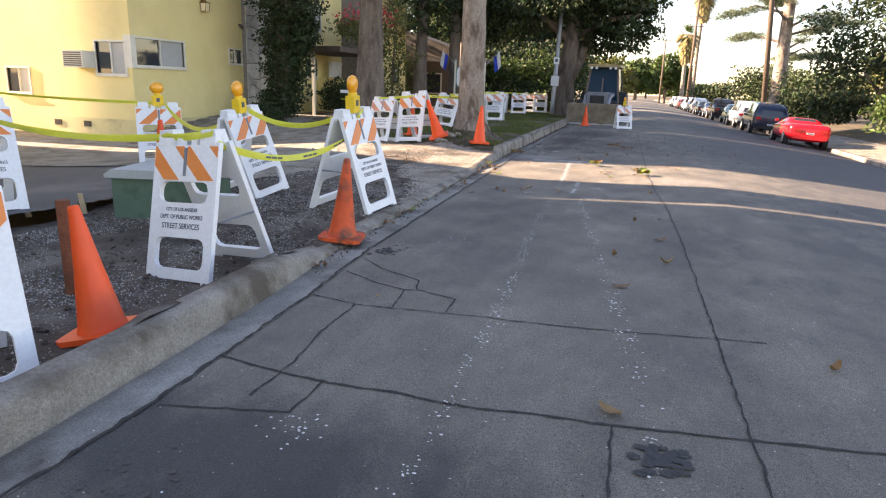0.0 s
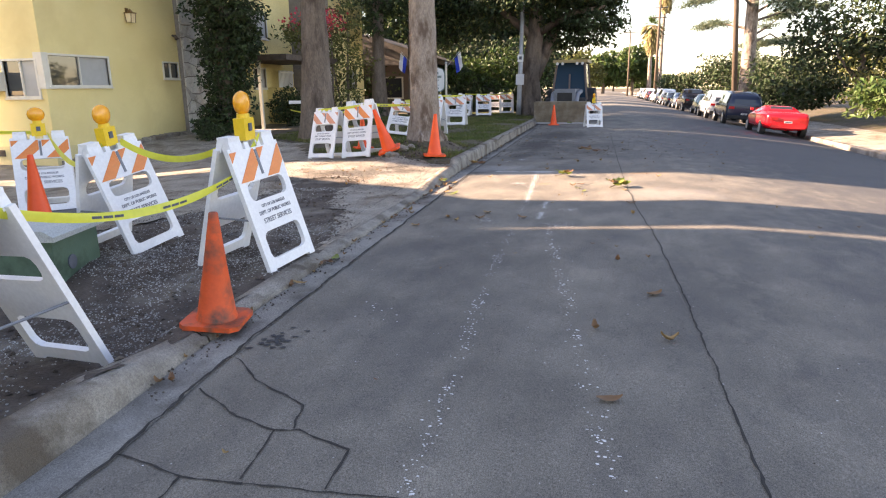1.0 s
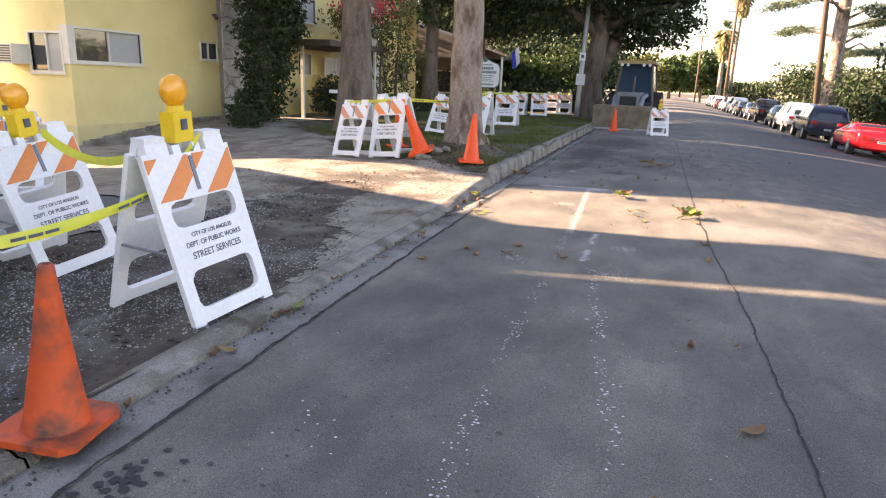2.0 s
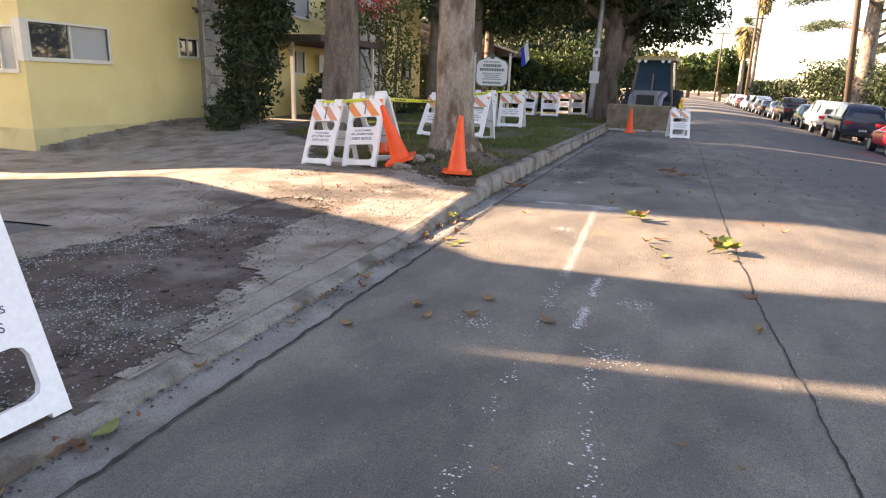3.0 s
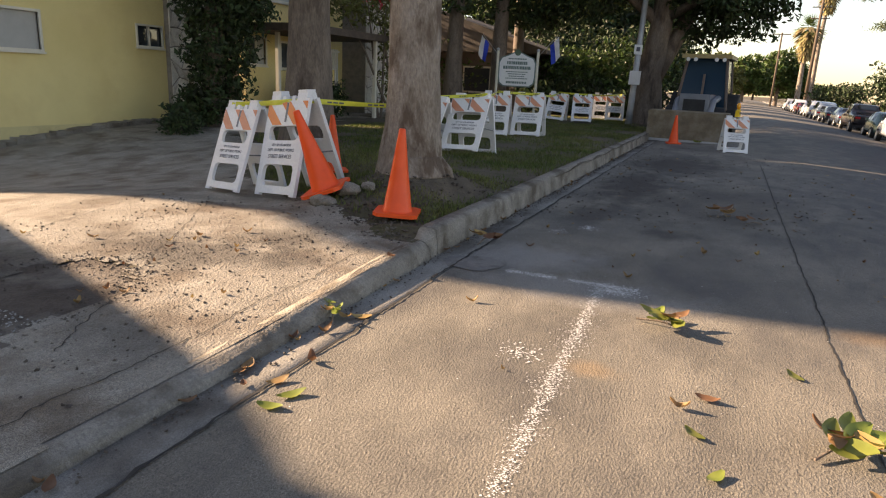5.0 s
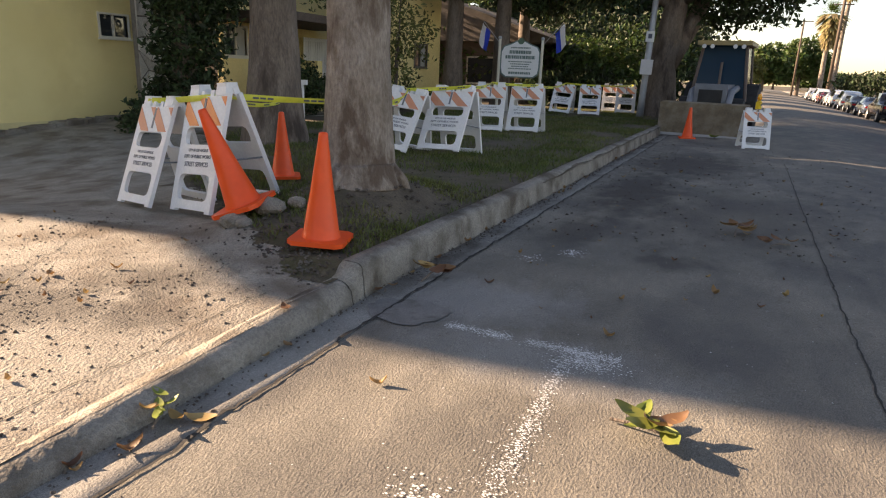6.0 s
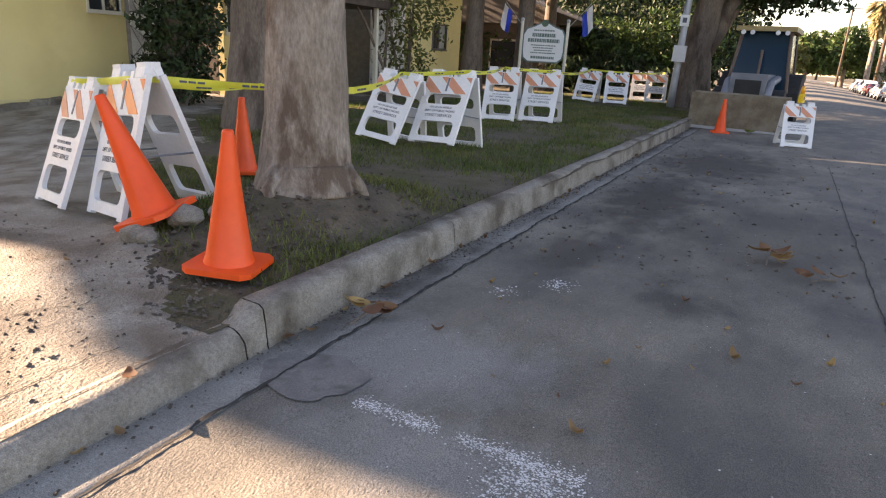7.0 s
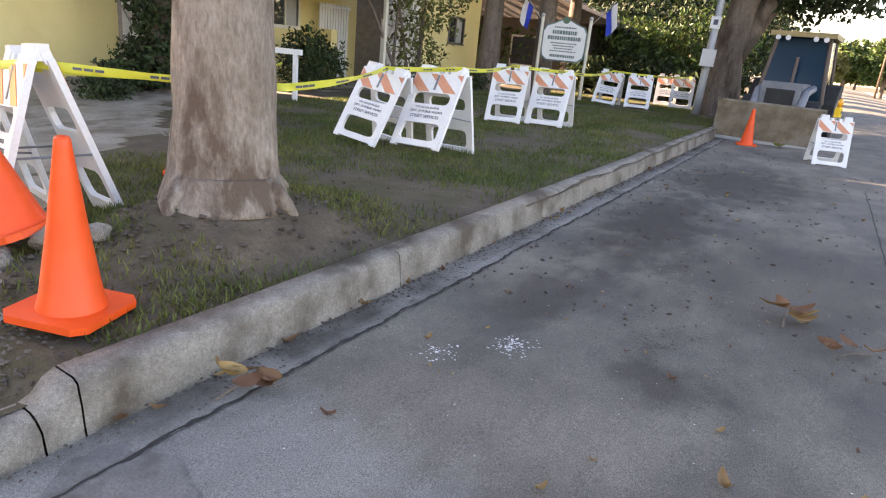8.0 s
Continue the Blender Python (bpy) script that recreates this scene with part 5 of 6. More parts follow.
    for k in range(90):
        a, e = rng.uniform(0, 2 * math.pi), rng.uniform(-0.6, 1.4)
        d = Vector((math.cos(a) * math.cos(e), math.sin(a) * math.cos(e), math.sin(e)))
        s = d.cross(Vector((0, 0, 1))).normalized()
        o = Vector((lean, 0, h))
        tip = o + d * rng.uniform(2.0, 3.2)
        for j in range(-3, 4):
            v = [o + d * 0.9, tip + s * (0.42 * j) - Vector((0, 0, abs(j) * 0.1 + 0.25)), o + d * 1.0 + s * 0.12 * (1 if j > 0 else -1)]
            bm.faces.new([bm.verts.new(q) for q in v])
    part("fronds", bm, M["leaf_mid"], p)
    bm = bmesh.new()
    for k in range(420):
        a, z = rng.uniform(0, 2 * math.pi), rng.uniform(-4.4, 0.2)
        r = 0.7 + 1.9 * (1 + z / 4.8)
        o = Vector((lean + r * 0.5 * math.cos(a), r * 0.5 * math.sin(a), h + z))
        s = Vector((-math.sin(a), math.cos(a), 0)) * 0.3
        bm.faces.new([bm.verts.new(q) for q in (o - s, o + s, o + Vector((math.cos(a) * r * 0.6, math.sin(a) * r * 0.6, -1.0)))])
    part("thatch", bm, M["thatch"], p, "hanging dry fronds")


palm(8.8, 112 * U, 10.2 * U, 0.6, 1)
palm(11.2, 118 * U, 17.0 * U, 1.2, 2)


def utility_pole(x, y, h, r, arms, label, lean=0.0):
    p = thing("utility_pole", pose(x, y, 0.1, 0, lean, 0), label, "utility pole")
    bm = bmesh.new()
    tube(bm, [(0, 0, -0.5), (0, 0, h)], [r, r * 0.7], 10)
    part("shaft", bm, M["pole_wood"], p, smooth=True)
    for z in arms:
        bm = bmesh.new()
        box(bm, -1.2, 1.2, -0.07, 0.07, z, z + 0.13)
        part("crossarm", bm, M["pole_wood"], p)
        for k in (-1.1, -0.6, 0.6, 1.1):
            bm = bmesh.new()
            tube(bm, [(k, 0, z + 0.13), (k, 0, z + 0.28)], [0.05, 0.04], 6)
            part("insulator", bm, M["steel"], p)
    return p


utility_pole(6.75 * U, 38 * U, 16, 0.17, (), "tall dark wooden utility pole by the parked cars", -4)
utility_pole(8.8, 100 * U, 17.5, 0.24, (12.0, 13.5, 16.2), "distant wooden utility pole with crossarms")
utility_pole(4.6, 104 * U, 10.5, 0.16, (10.2,), "slim distant utility pole")

# cedar with layered, sparse branches
rng = random.Random(8)
ced = thing("cedar_tree", pose(8.1 * U, 42 * U, 0.0, 0, -3, 0), "tall sparse cedar with layered grey-green branches", "tree")
part("trunk", trunk_mesh([(0, 0, -0.3), (0.1, 0, 4), (0.3, 0, 9), (0.9, 0, 15), (0.8, 0, 19)], [0.55, 0.42, 0.34, 0.22, 0.08], 14), M["bark"], ced, smooth=True)
blobs = []
for k in range(26):
    z = 3.3 + k * 0.46
    a = rng.uniform(0, 2 * math.pi)
    ln = rng.uniform(2.6, 5.4) * (1 - 0.3 * k / 22)
    e = Vector((math.cos(a) * ln, math.sin(a) * ln * 0.8, z + rng.uniform(-0.3, 1.1)))
    bm = bmesh.new()
    tube(bm, [(0.2, 0, z - 0.2), (e.x * 0.55, e.y * 0.55, z + 0.4), e], [0.11, 0.06, 0.015], 6)
    part("limb", bm, M["bark_dark"], ced)
    for q in (0.55, 0.75, 0.95, 1.05):
        blobs.append((e.x * q, e.y * q, z + (e.z - z) * q + rng.uniform(-0.15, 0.35), 1.05, 0.9, 0.26))
leaf_cloud("needles", blobs, 42000, 0.125, M["leaf_grey"], ced, 88, droop=0.0, shell=0.15, aspect=0.16)


# ---- parked cars ----
def car(x, y, body, label, stations, wheel_r=0.32, half=0.85, open_top=False, tail_z=0.75, turn=0, name="car", plate_mark=True):
    """Lofted body; stations (y, z_low, z_belt, z_roof, belt, roof) from the tail forward; roof = belt where there is no cabin."""
    c = thing(name, pose(x, y, road_z(x, y), 0, 3, turn), label, "car", "parked cars")
    c.scale = (0.9, 0.9, 0.9)
    bm = bmesh.new()
    rings = []
    for yy, zl, zb, zr, wb, wr in stations:
        rings.append([bm.verts.new(p) for p in ((-wb * 0.94, yy, zl), (-wb, yy, zl + (zb - zl) * 0.35), (-wb * 0.985, yy, zb - 0.06), (-wb * 0.95, yy, zb), (-wr, yy, zr - 0.03), (-wr * 0.85, yy, zr), (wr * 0.85, yy, zr), (wr, yy, zr - 0.03), (wb * 0.95, yy, zb), (wb * 0.985, yy, zb - 0.06), (wb, yy, zl + (zb - zl) * 0.35), (wb * 0.94, yy, zl))])
    for a, b in zip(rings, rings[1:]):
        for k in range(11):
            bm.faces.new((a[k], a[k + 1], b[k + 1], b[k]))
        bm.faces.new((a[11], a[0], b[0], b[11]))
    bm.faces.new(rings[0][::-1])
    bm.faces.new(rings[-1])
    shell_ob = part("body", bm, body, c, smooth=True)
    sub = shell_ob.modifiers.new("rounding", "SUBSURF")
    sub.levels = sub.render_levels = 2
    # glass between stations that carry a cabin
    side = {-1: bmesh.new(), 1: bmesh.new()}
    ends = []
    for (a, b) in zip(stations, stations[1:]):
        ca, cb = a[3] - a[2] > 0.25, b[3] - b[2] > 0.25
        if ca and cb:
            for s in (-1, 1):
                q = [(s * (a[4] * 0.95 + 0.006), a[0] + 0.05, a[2] + 0.04), (s * (b[4] * 0.95 + 0.006), b[0] - 0.05, b[2] + 0.04), (s * (b[5] + 0.012), b[0] - 0.05, b[3] - 0.08), (s * (a[5] + 0.012), a[0] + 0.05, a[3] - 0.08)]
                side[s].faces.new([side[s].verts.new(p) for p in q])
        elif ca != cb:
            ends.append((a, b))
    for s in (-1, 1):
        part("side_window", side[s], M["pane"], c, "dark side window")
    for a, b in ends:
        bm = bmesh.new()
        up = Vector((0, -1 if a[3] < b[3] else 1, 0.8)).normalized() * 0.004
        q = [Vector((-a[5] * 0.8, a[0], a[3])), Vector((a[5] * 0.8, a[0], a[3])), Vector((b[5] * 0.8, b[0], b[3])), Vector((-b[5] * 0.8, b[0], b[3]))]
        m = sum(q, Vector()) / 4
        bm.faces.new([bm.verts.new(m + (p - m) * 0.86 + up) for p in q])
        part("windscreen", bm, M["pane"], c, "dark windscreen")
    y0, y1 = stations[0][0], stations[-1][0]
    for wy in (y0 + 0.78, y1 - 0.85):
        for s in (-1, 1):
            bm = bmesh.new()
            tube(bm, [(s * (half - 0.19), wy, wheel_r), (s * (half + 0.012), wy, wheel_r)], [wheel_r, wheel_r], 20)
            t = part("tyre", bm, M["rubber"], c, bevel=0.02)
            bm = bmesh.new()
            tube(bm, [(s * (half + 0.0), wy, wheel_r), (s * (half + 0.022), wy, wheel_r)], [wheel_r * 0.66, wheel_r * 0.6], 14)
            part("rim", bm, M["rim"], t, "pale alloy rim")
    wt = stations[0][4]
    for s in (-1, 1):
        bm = bmesh.new()
        box(bm, s * wt * 0.74 - 0.13, s * wt * 0.74 + 0.13, y0 - 0.015, y0 + 0.03, tail_z - 0.06, tail_z + 0.06)
        part("tail_light", bm, M["tail"], c, bevel=0.01)
        bm = bmesh.new()
        box(bm, s * (half + 0.02) - 0.06, s * (half + 0.02) + 0.06, 0.55, 0.68, 0.95, 1.06)
        part("mirror", bm, body, c, bevel=0.02)
    bm = bmesh.new()
    box(bm, -wt * 0.92, wt * 0.92, y0 - 0.05, y0 + 0.05, 0.36, 0.52)
    part("bumper", bm, body if open_top else M["rubber"], c, bevel=0.03)
    bm = bmesh.new()
    box(bm, -0.15, 0.15, y0 - 0.062, y0 - 0.051, 0.56, 0.64)
    pl = part("number_plate", bm, M["plate"], c)
    bm = bmesh.new()
    bar_row(bm, -0.11, 0.11, 0.585, 0.62, y0 - 0.063)
    part("plate_mark", bm, M["ink"], pl)
    return c


SEDAN = [(-2.2, 0.28, 0.85, 0.88, 0.78, 0.70), (-2.0, 0.24, 0.93, 0.97, 0.84, 0.76), (-1.45, 0.22, 0.95, 1.02, 0.86, 0.76), (-0.85, 0.22, 0.95, 1.42, 0.86, 0.60), (0.25, 0.22, 0.94, 1.44, 0.86, 0.61), (1.0, 0.22, 0.92, 0.99, 0.86, 0.76), (1.9, 0.24, 0.80, 0.83, 0.84, 0.74), (2.2, 0.28, 0.62, 0.66, 0.74, 0.66)]
SUV = [(-2.2, 0.36, 1.02, 1.06, 0.84, 0.78), (-2.12, 0.3, 1.04, 1.35, 0.88, 0.70), (-1.85, 0.28, 1.05, 1.70, 0.89, 0.68), (-0.4, 0.28, 1.05, 1.76, 0.89, 0.68), (0.5, 0.28, 1.04, 1.72, 0.89, 0.67), (1.15, 0.28, 1.03, 1.10, 0.89, 0.8), (2.0, 0.3, 0.94, 0.98, 0.87, 0.78), (2.3, 0.36, 0.72, 0.76, 0.78, 0.7)]
ROADSTER = [(-2.05, 0.30, 0.78, 0.82, 0.70, 0.62), (-1.95, 0.25, 0.90, 0.95, 0.82, 0.74), (-1.4, 0.22, 0.92, 0.99, 0.88, 0.78), (-0.75, 0.22, 0.90, 0.97, 0.88, 0.72), (-0.6, 0.22, 0.89, 1.19, 0.88, 0.58), (0.2, 0.22, 0.88, 1.22, 0.88, 0.58), (0.75, 0.22, 0.87, 0.93, 0.88, 0.76), (1.7, 0.24, 0.76, 0.80, 0.86, 0.74), (2.1, 0.28, 0.56, 0.6, 0.7, 0.6)]
BEETLE = [(-2.0, 0.32, 0.56, 0.6, 0.52, 0.42), (-1.8, 0.26, 0.78, 0.84, 0.64, 0.5), (-1.3, 0.24, 0.92, 1.12, 0.72, 0.5), (-0.8, 0.24, 0.96, 1.38, 0.76, 0.5), (-0.1, 0.24, 0.96, 1.50, 0.77, 0.52), (0.45, 0.24, 0.95, 1.44, 0.77, 0.52), (0.75, 0.24, 0.92, 1.0, 0.76, 0.55), (1.5, 0.28, 0.74, 0.82, 0.66, 0.42), (1.9, 0.34, 0.5, 0.54, 0.5, 0.36)]
PICKUP = [(-2.7, 0.5, 1.08, 1.1, 0.88, 0.84), (-2.6, 0.42, 1.1, 1.12, 0.92, 0.86), (-0.75, 0.4, 1.1, 1.13, 0.92, 0.86), (-0.6, 0.4, 1.1, 1.80, 0.92, 0.7), (0.6, 0.4, 1.1, 1.84, 0.92, 0.7), (1.25, 0.4, 1.1, 1.2, 0.92, 0.84), (2.3, 0.42, 1.04, 1.08, 0.92, 0.84), (2.6, 0.46, 0.8, 0.84, 0.86, 0.8)]
CX = RIGHT - 0.95
car(CX + 0.14, 26.6 + 1.9, paint("red_car_paint", (0.62, 0.012, 0.02), 0.1), "glossy red two-seat convertible parked at the kerb", ROADSTER, 0.31, 0.86, True, 0.72, -1, "roadster")
car(CX + 0.02, 33.4 + 2.0, paint("navy_car_paint", (0.03, 0.04, 0.07)), "dark navy off-road wagon parked at the kerb", SUV, 0.37, 0.89, False, 0.9, -1, "wagon")
car(CX + 0.05, 38.9 + 2.0, paint("silver_car_paint", (0.55, 0.58, 0.62)), "silver compact wagon parked at the kerb", SUV, 0.34, 0.89, False, 0.9, 0, "wagon")
car(CX + 0.2, 44.5 + 2.0, paint("green_car_paint", (0.10, 0.15, 0.12)), "old dark green rounded beetle-shaped car parked at the kerb", BEETLE, 0.31, 0.74, False, 0.6, 0, "small_car")
car(CX + 0.1, 49.8 + 2.2, paint("brown_car_paint", (0.05, 0.04, 0.04)), "dark brown pickup truck parked at the kerb", PICKUP, 0.4, 0.92, False, 0.95, 0, "pickup")
for i, (rgb, st, lab) in enumerate((((0.10, 0.13, 0.18), SEDAN, "slate blue saloon"), ((0.04, 0.05, 0.06), SEDAN, "black saloon"), ((0.30, 0.36, 0.42), SUV, "pale blue wagon"), ((0.72, 0.72, 0.72), SUV, "white van-like wagon"), ((0.5, 0.5, 0.5), SEDAN, "silver saloon"), ((0.4, 0.05, 0.05), SEDAN, "red saloon"), ((0.75, 0.75, 0.74), SUV, "white wagon"), ((0.7, 0.7, 0.7), SEDAN, "white saloon"), ((0.45, 0.46, 0.48), SUV, "grey wagon"))):
    y = 58.0 + i * 5.9
    car(CX + 0.1, y, paint("car_paint", rgb), lab + " parked in the row down the street", st, 0.33, 0.87, name="parked_car")


# ---- digger ----
dg = thing("backhoe_loader", pose(-1.72, 27.2, 0.01, 0, 0, -5), "backhoe loader with a wide tan bucket and blue cab glass", "digger")
bm = bmesh.new()
prof = [(0.0, 0.02), (0.02, 0.0), (0.5, 0.02), (0.62, 0.2), (0.6, 0.5), (0.42, 0.76), (0.25, 0.88), (0.23, 0.86), (0.38, 0.72), (0.54, 0.48), (0.56, 0.22), (0.46, 0.06)]
prism(bm, [(-p + 0.6, z) for p, z in prof], -1.06, 1.06, "x")
bk = part("bucket", bm, M["bucket"], dg, "worn tan loader bucket facing the street")
for s in (-1, 1):
    bm = bmesh.new()
    prism(bm, [(0.6, 0.0), (0.05, 0.02), (0.0, 0.25), (0.1, 0.6), (0.36, 0.88)], s * 1.06 - 0.02, s * 1.06 + 0.02, "x")
    part("bucket_side", bm, M["bucket"], bk)
bm = bmesh.new()
box(bm, -1.08, 1.08, -0.03, 0.0, 0.0, 0.86)
bmesh.ops.bevel(bm, geom=bm.edges[:], offset=0.01, segments=1, affect="EDGES")
part("bucket_face", bm, M["bucket"], bk)
bm = bmesh.new()
box(bm, -1.1, 1.1, -0.05, -0.031, 0.0, 0.07)
part("cutting_edge", bm, M["steel"], bk, "bare steel cutting edge")
for s in (-1, 1):
    bm = bmesh.new()
    tube(bm, [(s * 0.5, 0.5, 0.5), (s * 0.5, 1.1, 1.15), (s * 0.5, 2.2, 1.25)], [0.07, 0.09, 0.09], 8)
    part("loader_arm", bm, M["machine_grey"], dg)
    bm = bmesh.new()
    tube(bm, [(s * 0.62, 3.3, 0.7), (s * 1.0, 3.3, 0.7)], [0.7, 0.7], 22)
    w = part("rear_wheel", bm, M["rubber"], dg, bevel=0.04)
    bm = bmesh.new()
    tube(bm, [(s * 1.0, 3.3, 0.7), (s * 1.03, 3.3, 0.7)], [0.36, 0.3], 16)
    part("rim", bm, M["machine"], w)
    bm = bmesh.new()
    tube(bm, [(s * 0.5, 1.4, 0.5), (s * 0.82, 1.4, 0.5)], [0.5, 0.5], 20)
    part("front_wheel", bm, M["rubber"], dg, bevel=0.04)
bm = bmesh.new()
box(bm, -0.42, 0.42, 0.9, 2.5, 0.6, 1.35)
part("hood", bm, M["machine_grey"], dg, "rounded grey engine hood", bevel=0.12)
bm = bmesh.new()
box(bm, -0.3, 0.3, 0.87, 0.9, 0.75, 1.2)
part("grille", bm, M["rubber"], dg)
CABW, CZ0, CZ1, CY0, CY1 = 0.62, 0.9, 2.42, 2.3, 3.9
bm = bmesh.new()
box(bm, -CABW, CABW, CY0, CY1, 0.7, 0.95)
for s in (-1, 1):
    for y, y2 in ((CY0, CY0 + 0.15), (CY1, CY1 - 0.1)):
        tube(bm, [(s * (CABW + 0.12), y, CZ0), (s * CABW * 0.93, y2, CZ1)], [0.045, 0.045], 6)
part("cab_frame", bm, M["wall_dark"], dg, "dark cab posts")
bm = bmesh.new()
box(bm, -CABW - 0.1, CABW + 0.1, CY0 - 0.1, CY1 + 0.1, CZ1, CZ1 + 0.12)
part("cab_roof", bm, M["machine"], dg, "tan cab roof", bevel=0.04)
for q, nm in (([(-CABW - 0.1, CY0, CZ0), (CABW + 0.1, CY0, CZ0), (CABW * 0.9, CY0 + 0.15, CZ1), (-CABW * 0.9, CY0 + 0.15, CZ1)], "front_pane"), ([(-CABW - 0.12, CY0, CZ0), (-CABW - 0.12, CY1, CZ0), (-CABW * 0.95, CY1 - 0.1, CZ1), (-CABW * 0.95, CY0 + 0.15, CZ1)], "side_pane"), ([(CABW + 0.12, CY0, CZ0), (CABW + 0.12, CY1, CZ0), (CABW * 0.95, CY1 - 0.1, CZ1), (CABW * 0.95, CY0 + 0.15, CZ1)], "side_pane")):
    bm = bmesh.new()
    lo = [bm.verts.new(p) for p in q]
    hi = [bm.verts.new((p[0], p[1] + 0.012, p[2])) for p in q]
    for k in range(4):
        bm.faces.new((lo[k], lo[(k + 1) % 4], hi[(k + 1) % 4], hi[k]))
    bm.faces.new(lo[::-1])
    bm.faces.new(hi)
    part(nm, bm, M["cab_glass"], dg, "blue tinted cab pane")
for x in (-0.52, -0.3, 0.3, 0.52):
    bm = bmesh.new()
    tube(bm, [(x, CY0 - 0.16, CZ1 - 0.04), (x, CY0 - 0.06, CZ1 - 0.04)], [0.06, 0.04], 10)
    part("work_light", bm, M["plate"], dg, "round pale work light")
bm = bmesh.new()
tube(bm, [(0.02, 2.1, 1.2), (0.02, 2.1, 1.95)], [0.035, 0.035], 8)
part("exhaust", bm, M["wall_dark"], dg)

# ---- house sign with flags ----
sg = thing("house_sign", pose(-7.78, 30.1, ground(-7.78, 30.1) + 0.02, 0, 0, 14) @ Matrix.Scale(1.07, 4), "white shield-shaped house sign between two posts", "sign")
for s in (-1, 1):
    bm = bmesh.new()
    tube(bm, [(s * 0.66, 0, 0), (s * 0.66, 0, 2.12)], [0.045, 0.045], 10)
    ps = part("post", bm, M["frame"], sg, "white round sign post")
    bm = bmesh.new()
    bmesh.ops.create_uvsphere(bm, u_segments=10, v_segments=6, radius=0.06)
    bmesh.ops.translate(bm, verts=bm.verts, vec=(s * 0.66, 0, 2.16))
    part("finial", bm, M["steel"], ps, smooth=True)
bm = bmesh.new()
shield = [(-0.42, 1.02), (-0.55, 1.12), (-0.58, 1.3), (-0.58, 1.75), (-0.5, 1.9), (-0.3, 1.97), (-0.12, 2.06), (0.12, 2.06), (0.3, 1.97), (0.5, 1.9), (0.58, 1.75), (0.58, 1.3), (0.55, 1.12), (0.42, 1.02)]
prism(bm, shield, -0.025, 0.025, "y")
bd = part("board", bm, M["sign"], sg, "white sign board with grey rim")
bm = bmesh.new()
prism(bm, [(x * 1.07, 1.55 + (z - 1.55) * 1.07) for x, z in shield], -0.012, 0.035, "y")
part("rim", bm, M["sign_ink"], bd)
rng = random.Random(4)
for z0, z1, w in ((1.86, 1.90, 0.3), (1.70, 1.80, 0.34), (1.55, 1.65, 0.46), (1.45, 1.48, 0.36), (1.38, 1.41, 0.30), (1.31, 1.34, 0.26), (1.24, 1.27, 0.36), (1.09, 1.16, 0.34)):
    bm = bmesh.new()
    bar_row(bm, -w, w, z0, z1, -0.026, 0.012, 0.03, 0.07, rng)
    part("writing_line", bm, M["sign_ink"], bd, "grey-green line of writing")
bm = bmesh.new()
tube(bm, [(0, -0.03, 2.08), (0, 0.03, 2.08)], [0.1, 0.1], 12)
part("crest", bm, M["green_box"], bd, "round green crest")
for s in (-1, 1):
    fgt = thing("flag", pose(-7.78 + s * 0.69, 30.15 + s * 0.17, ground(-7.78, 30.1) + 2.15, 0, s * 42, 0), "blue and white flag on a slanting stick", "flag", "sign flags")
    bm = bmesh.new()
    tube(bm, [(0, 0, 0), (0, 0, 0.95)], [0.012, 0.01], 6)
    part("stick", bm, M["steel"], fgt)
    inv = pose(0, 0, 0, 0, s * 42, 0).inverted()
    for nm, x0, x1, mt in (("blue_cloth", 0.0, 0.17, "flag_blue"), ("white_cloth", 0.17, 0.34, "flag_white")):
        bm = bmesh.new()
        cols = []
        for i in range(5):
            u = x0 + (x1 - x0) * i / 4
            tp = Vector((s * (0.38 + u * 0.85), 0.03 * math.sin(u * 18), 0.36 + u * 0.9))
            cols.append([bm.verts.new(inv @ (tp + Vector((s * 0.02 * k, 0.03 * math.sin(u * 22 + k), -0.14 * k * (1.0 - 0.5 * abs(u - 0.2)))))) for k in range(6)])
        for a, b in zip(cols, cols[1:]):
            for k in range(5):
                bm.faces.new((a[k], a[k + 1], b[k + 1], b[k]))
        part(nm, bm, M[mt], fgt, smooth=True)

# ---- street lamp pole with notices ----
pl = thing("street_pole", pose(-3.35 * U, 27.0 * U, 0.14, 0, 1.2, 0), "grey steel street pole with a notice and box", "pole")
bm = bmesh.new()
tube(bm, [(0, 0, -0.1), (0, 0, 0.6), (0, 0, 7.5)], [0.13, 0.11, 0.075], 14)
part("shaft", bm, M["steel"], pl, smooth=True)
bm = bmesh.new()
box(bm, -0.13, 0.13, -0.13, -0.105, 2.42, 2.74)
nt = part("notice", bm, M["sign"], pl, "small white parking notice")
bm = bmesh.new()
box(bm, -0.06, 0.06, -0.134, -0.131, 2.52, 2.66)
part("notice_mark", bm, M["ink"], nt)
bm = bmesh.new()
box(bm, -0.16, 0.2, -0.22, -0.1, 1.42, 1.88)
part("control_box", bm, M["plate"], pl, "pale grey control box", bevel=0.015)

# white bench-like rail by the bushes
rl = thing("garden_rail", pose(-8.3 * U, 18.0 * U, ground(-8.3 * U, 18 * U), 0, 0, 20), "white T-shaped garden rail at the lawn edge", "rail")
bm = bmesh.new()
box(bm, -0.04, 0.04, -0.04, 0.04, -0.05, 0.85)
part("post", bm, M["white"], rl)
bm = bmesh.new()
box(bm, -0.55, 0.12, -0.05, 0.05, 0.85, 0.95)
part("rail", bm, M["white"], rl)

# ---- utility box, stakes ----
ub = thing("utility_box", pose(-4.95, 5.3, ground(-4.95, 5.3) - 0.02, 0, 0, 14), "low green utility box with a pale lid in the dirt", "utility box")
bm = bmesh.new()
box(bm, -0.5, 0.5, -0.33, 0.33, -0.1, 0.36)
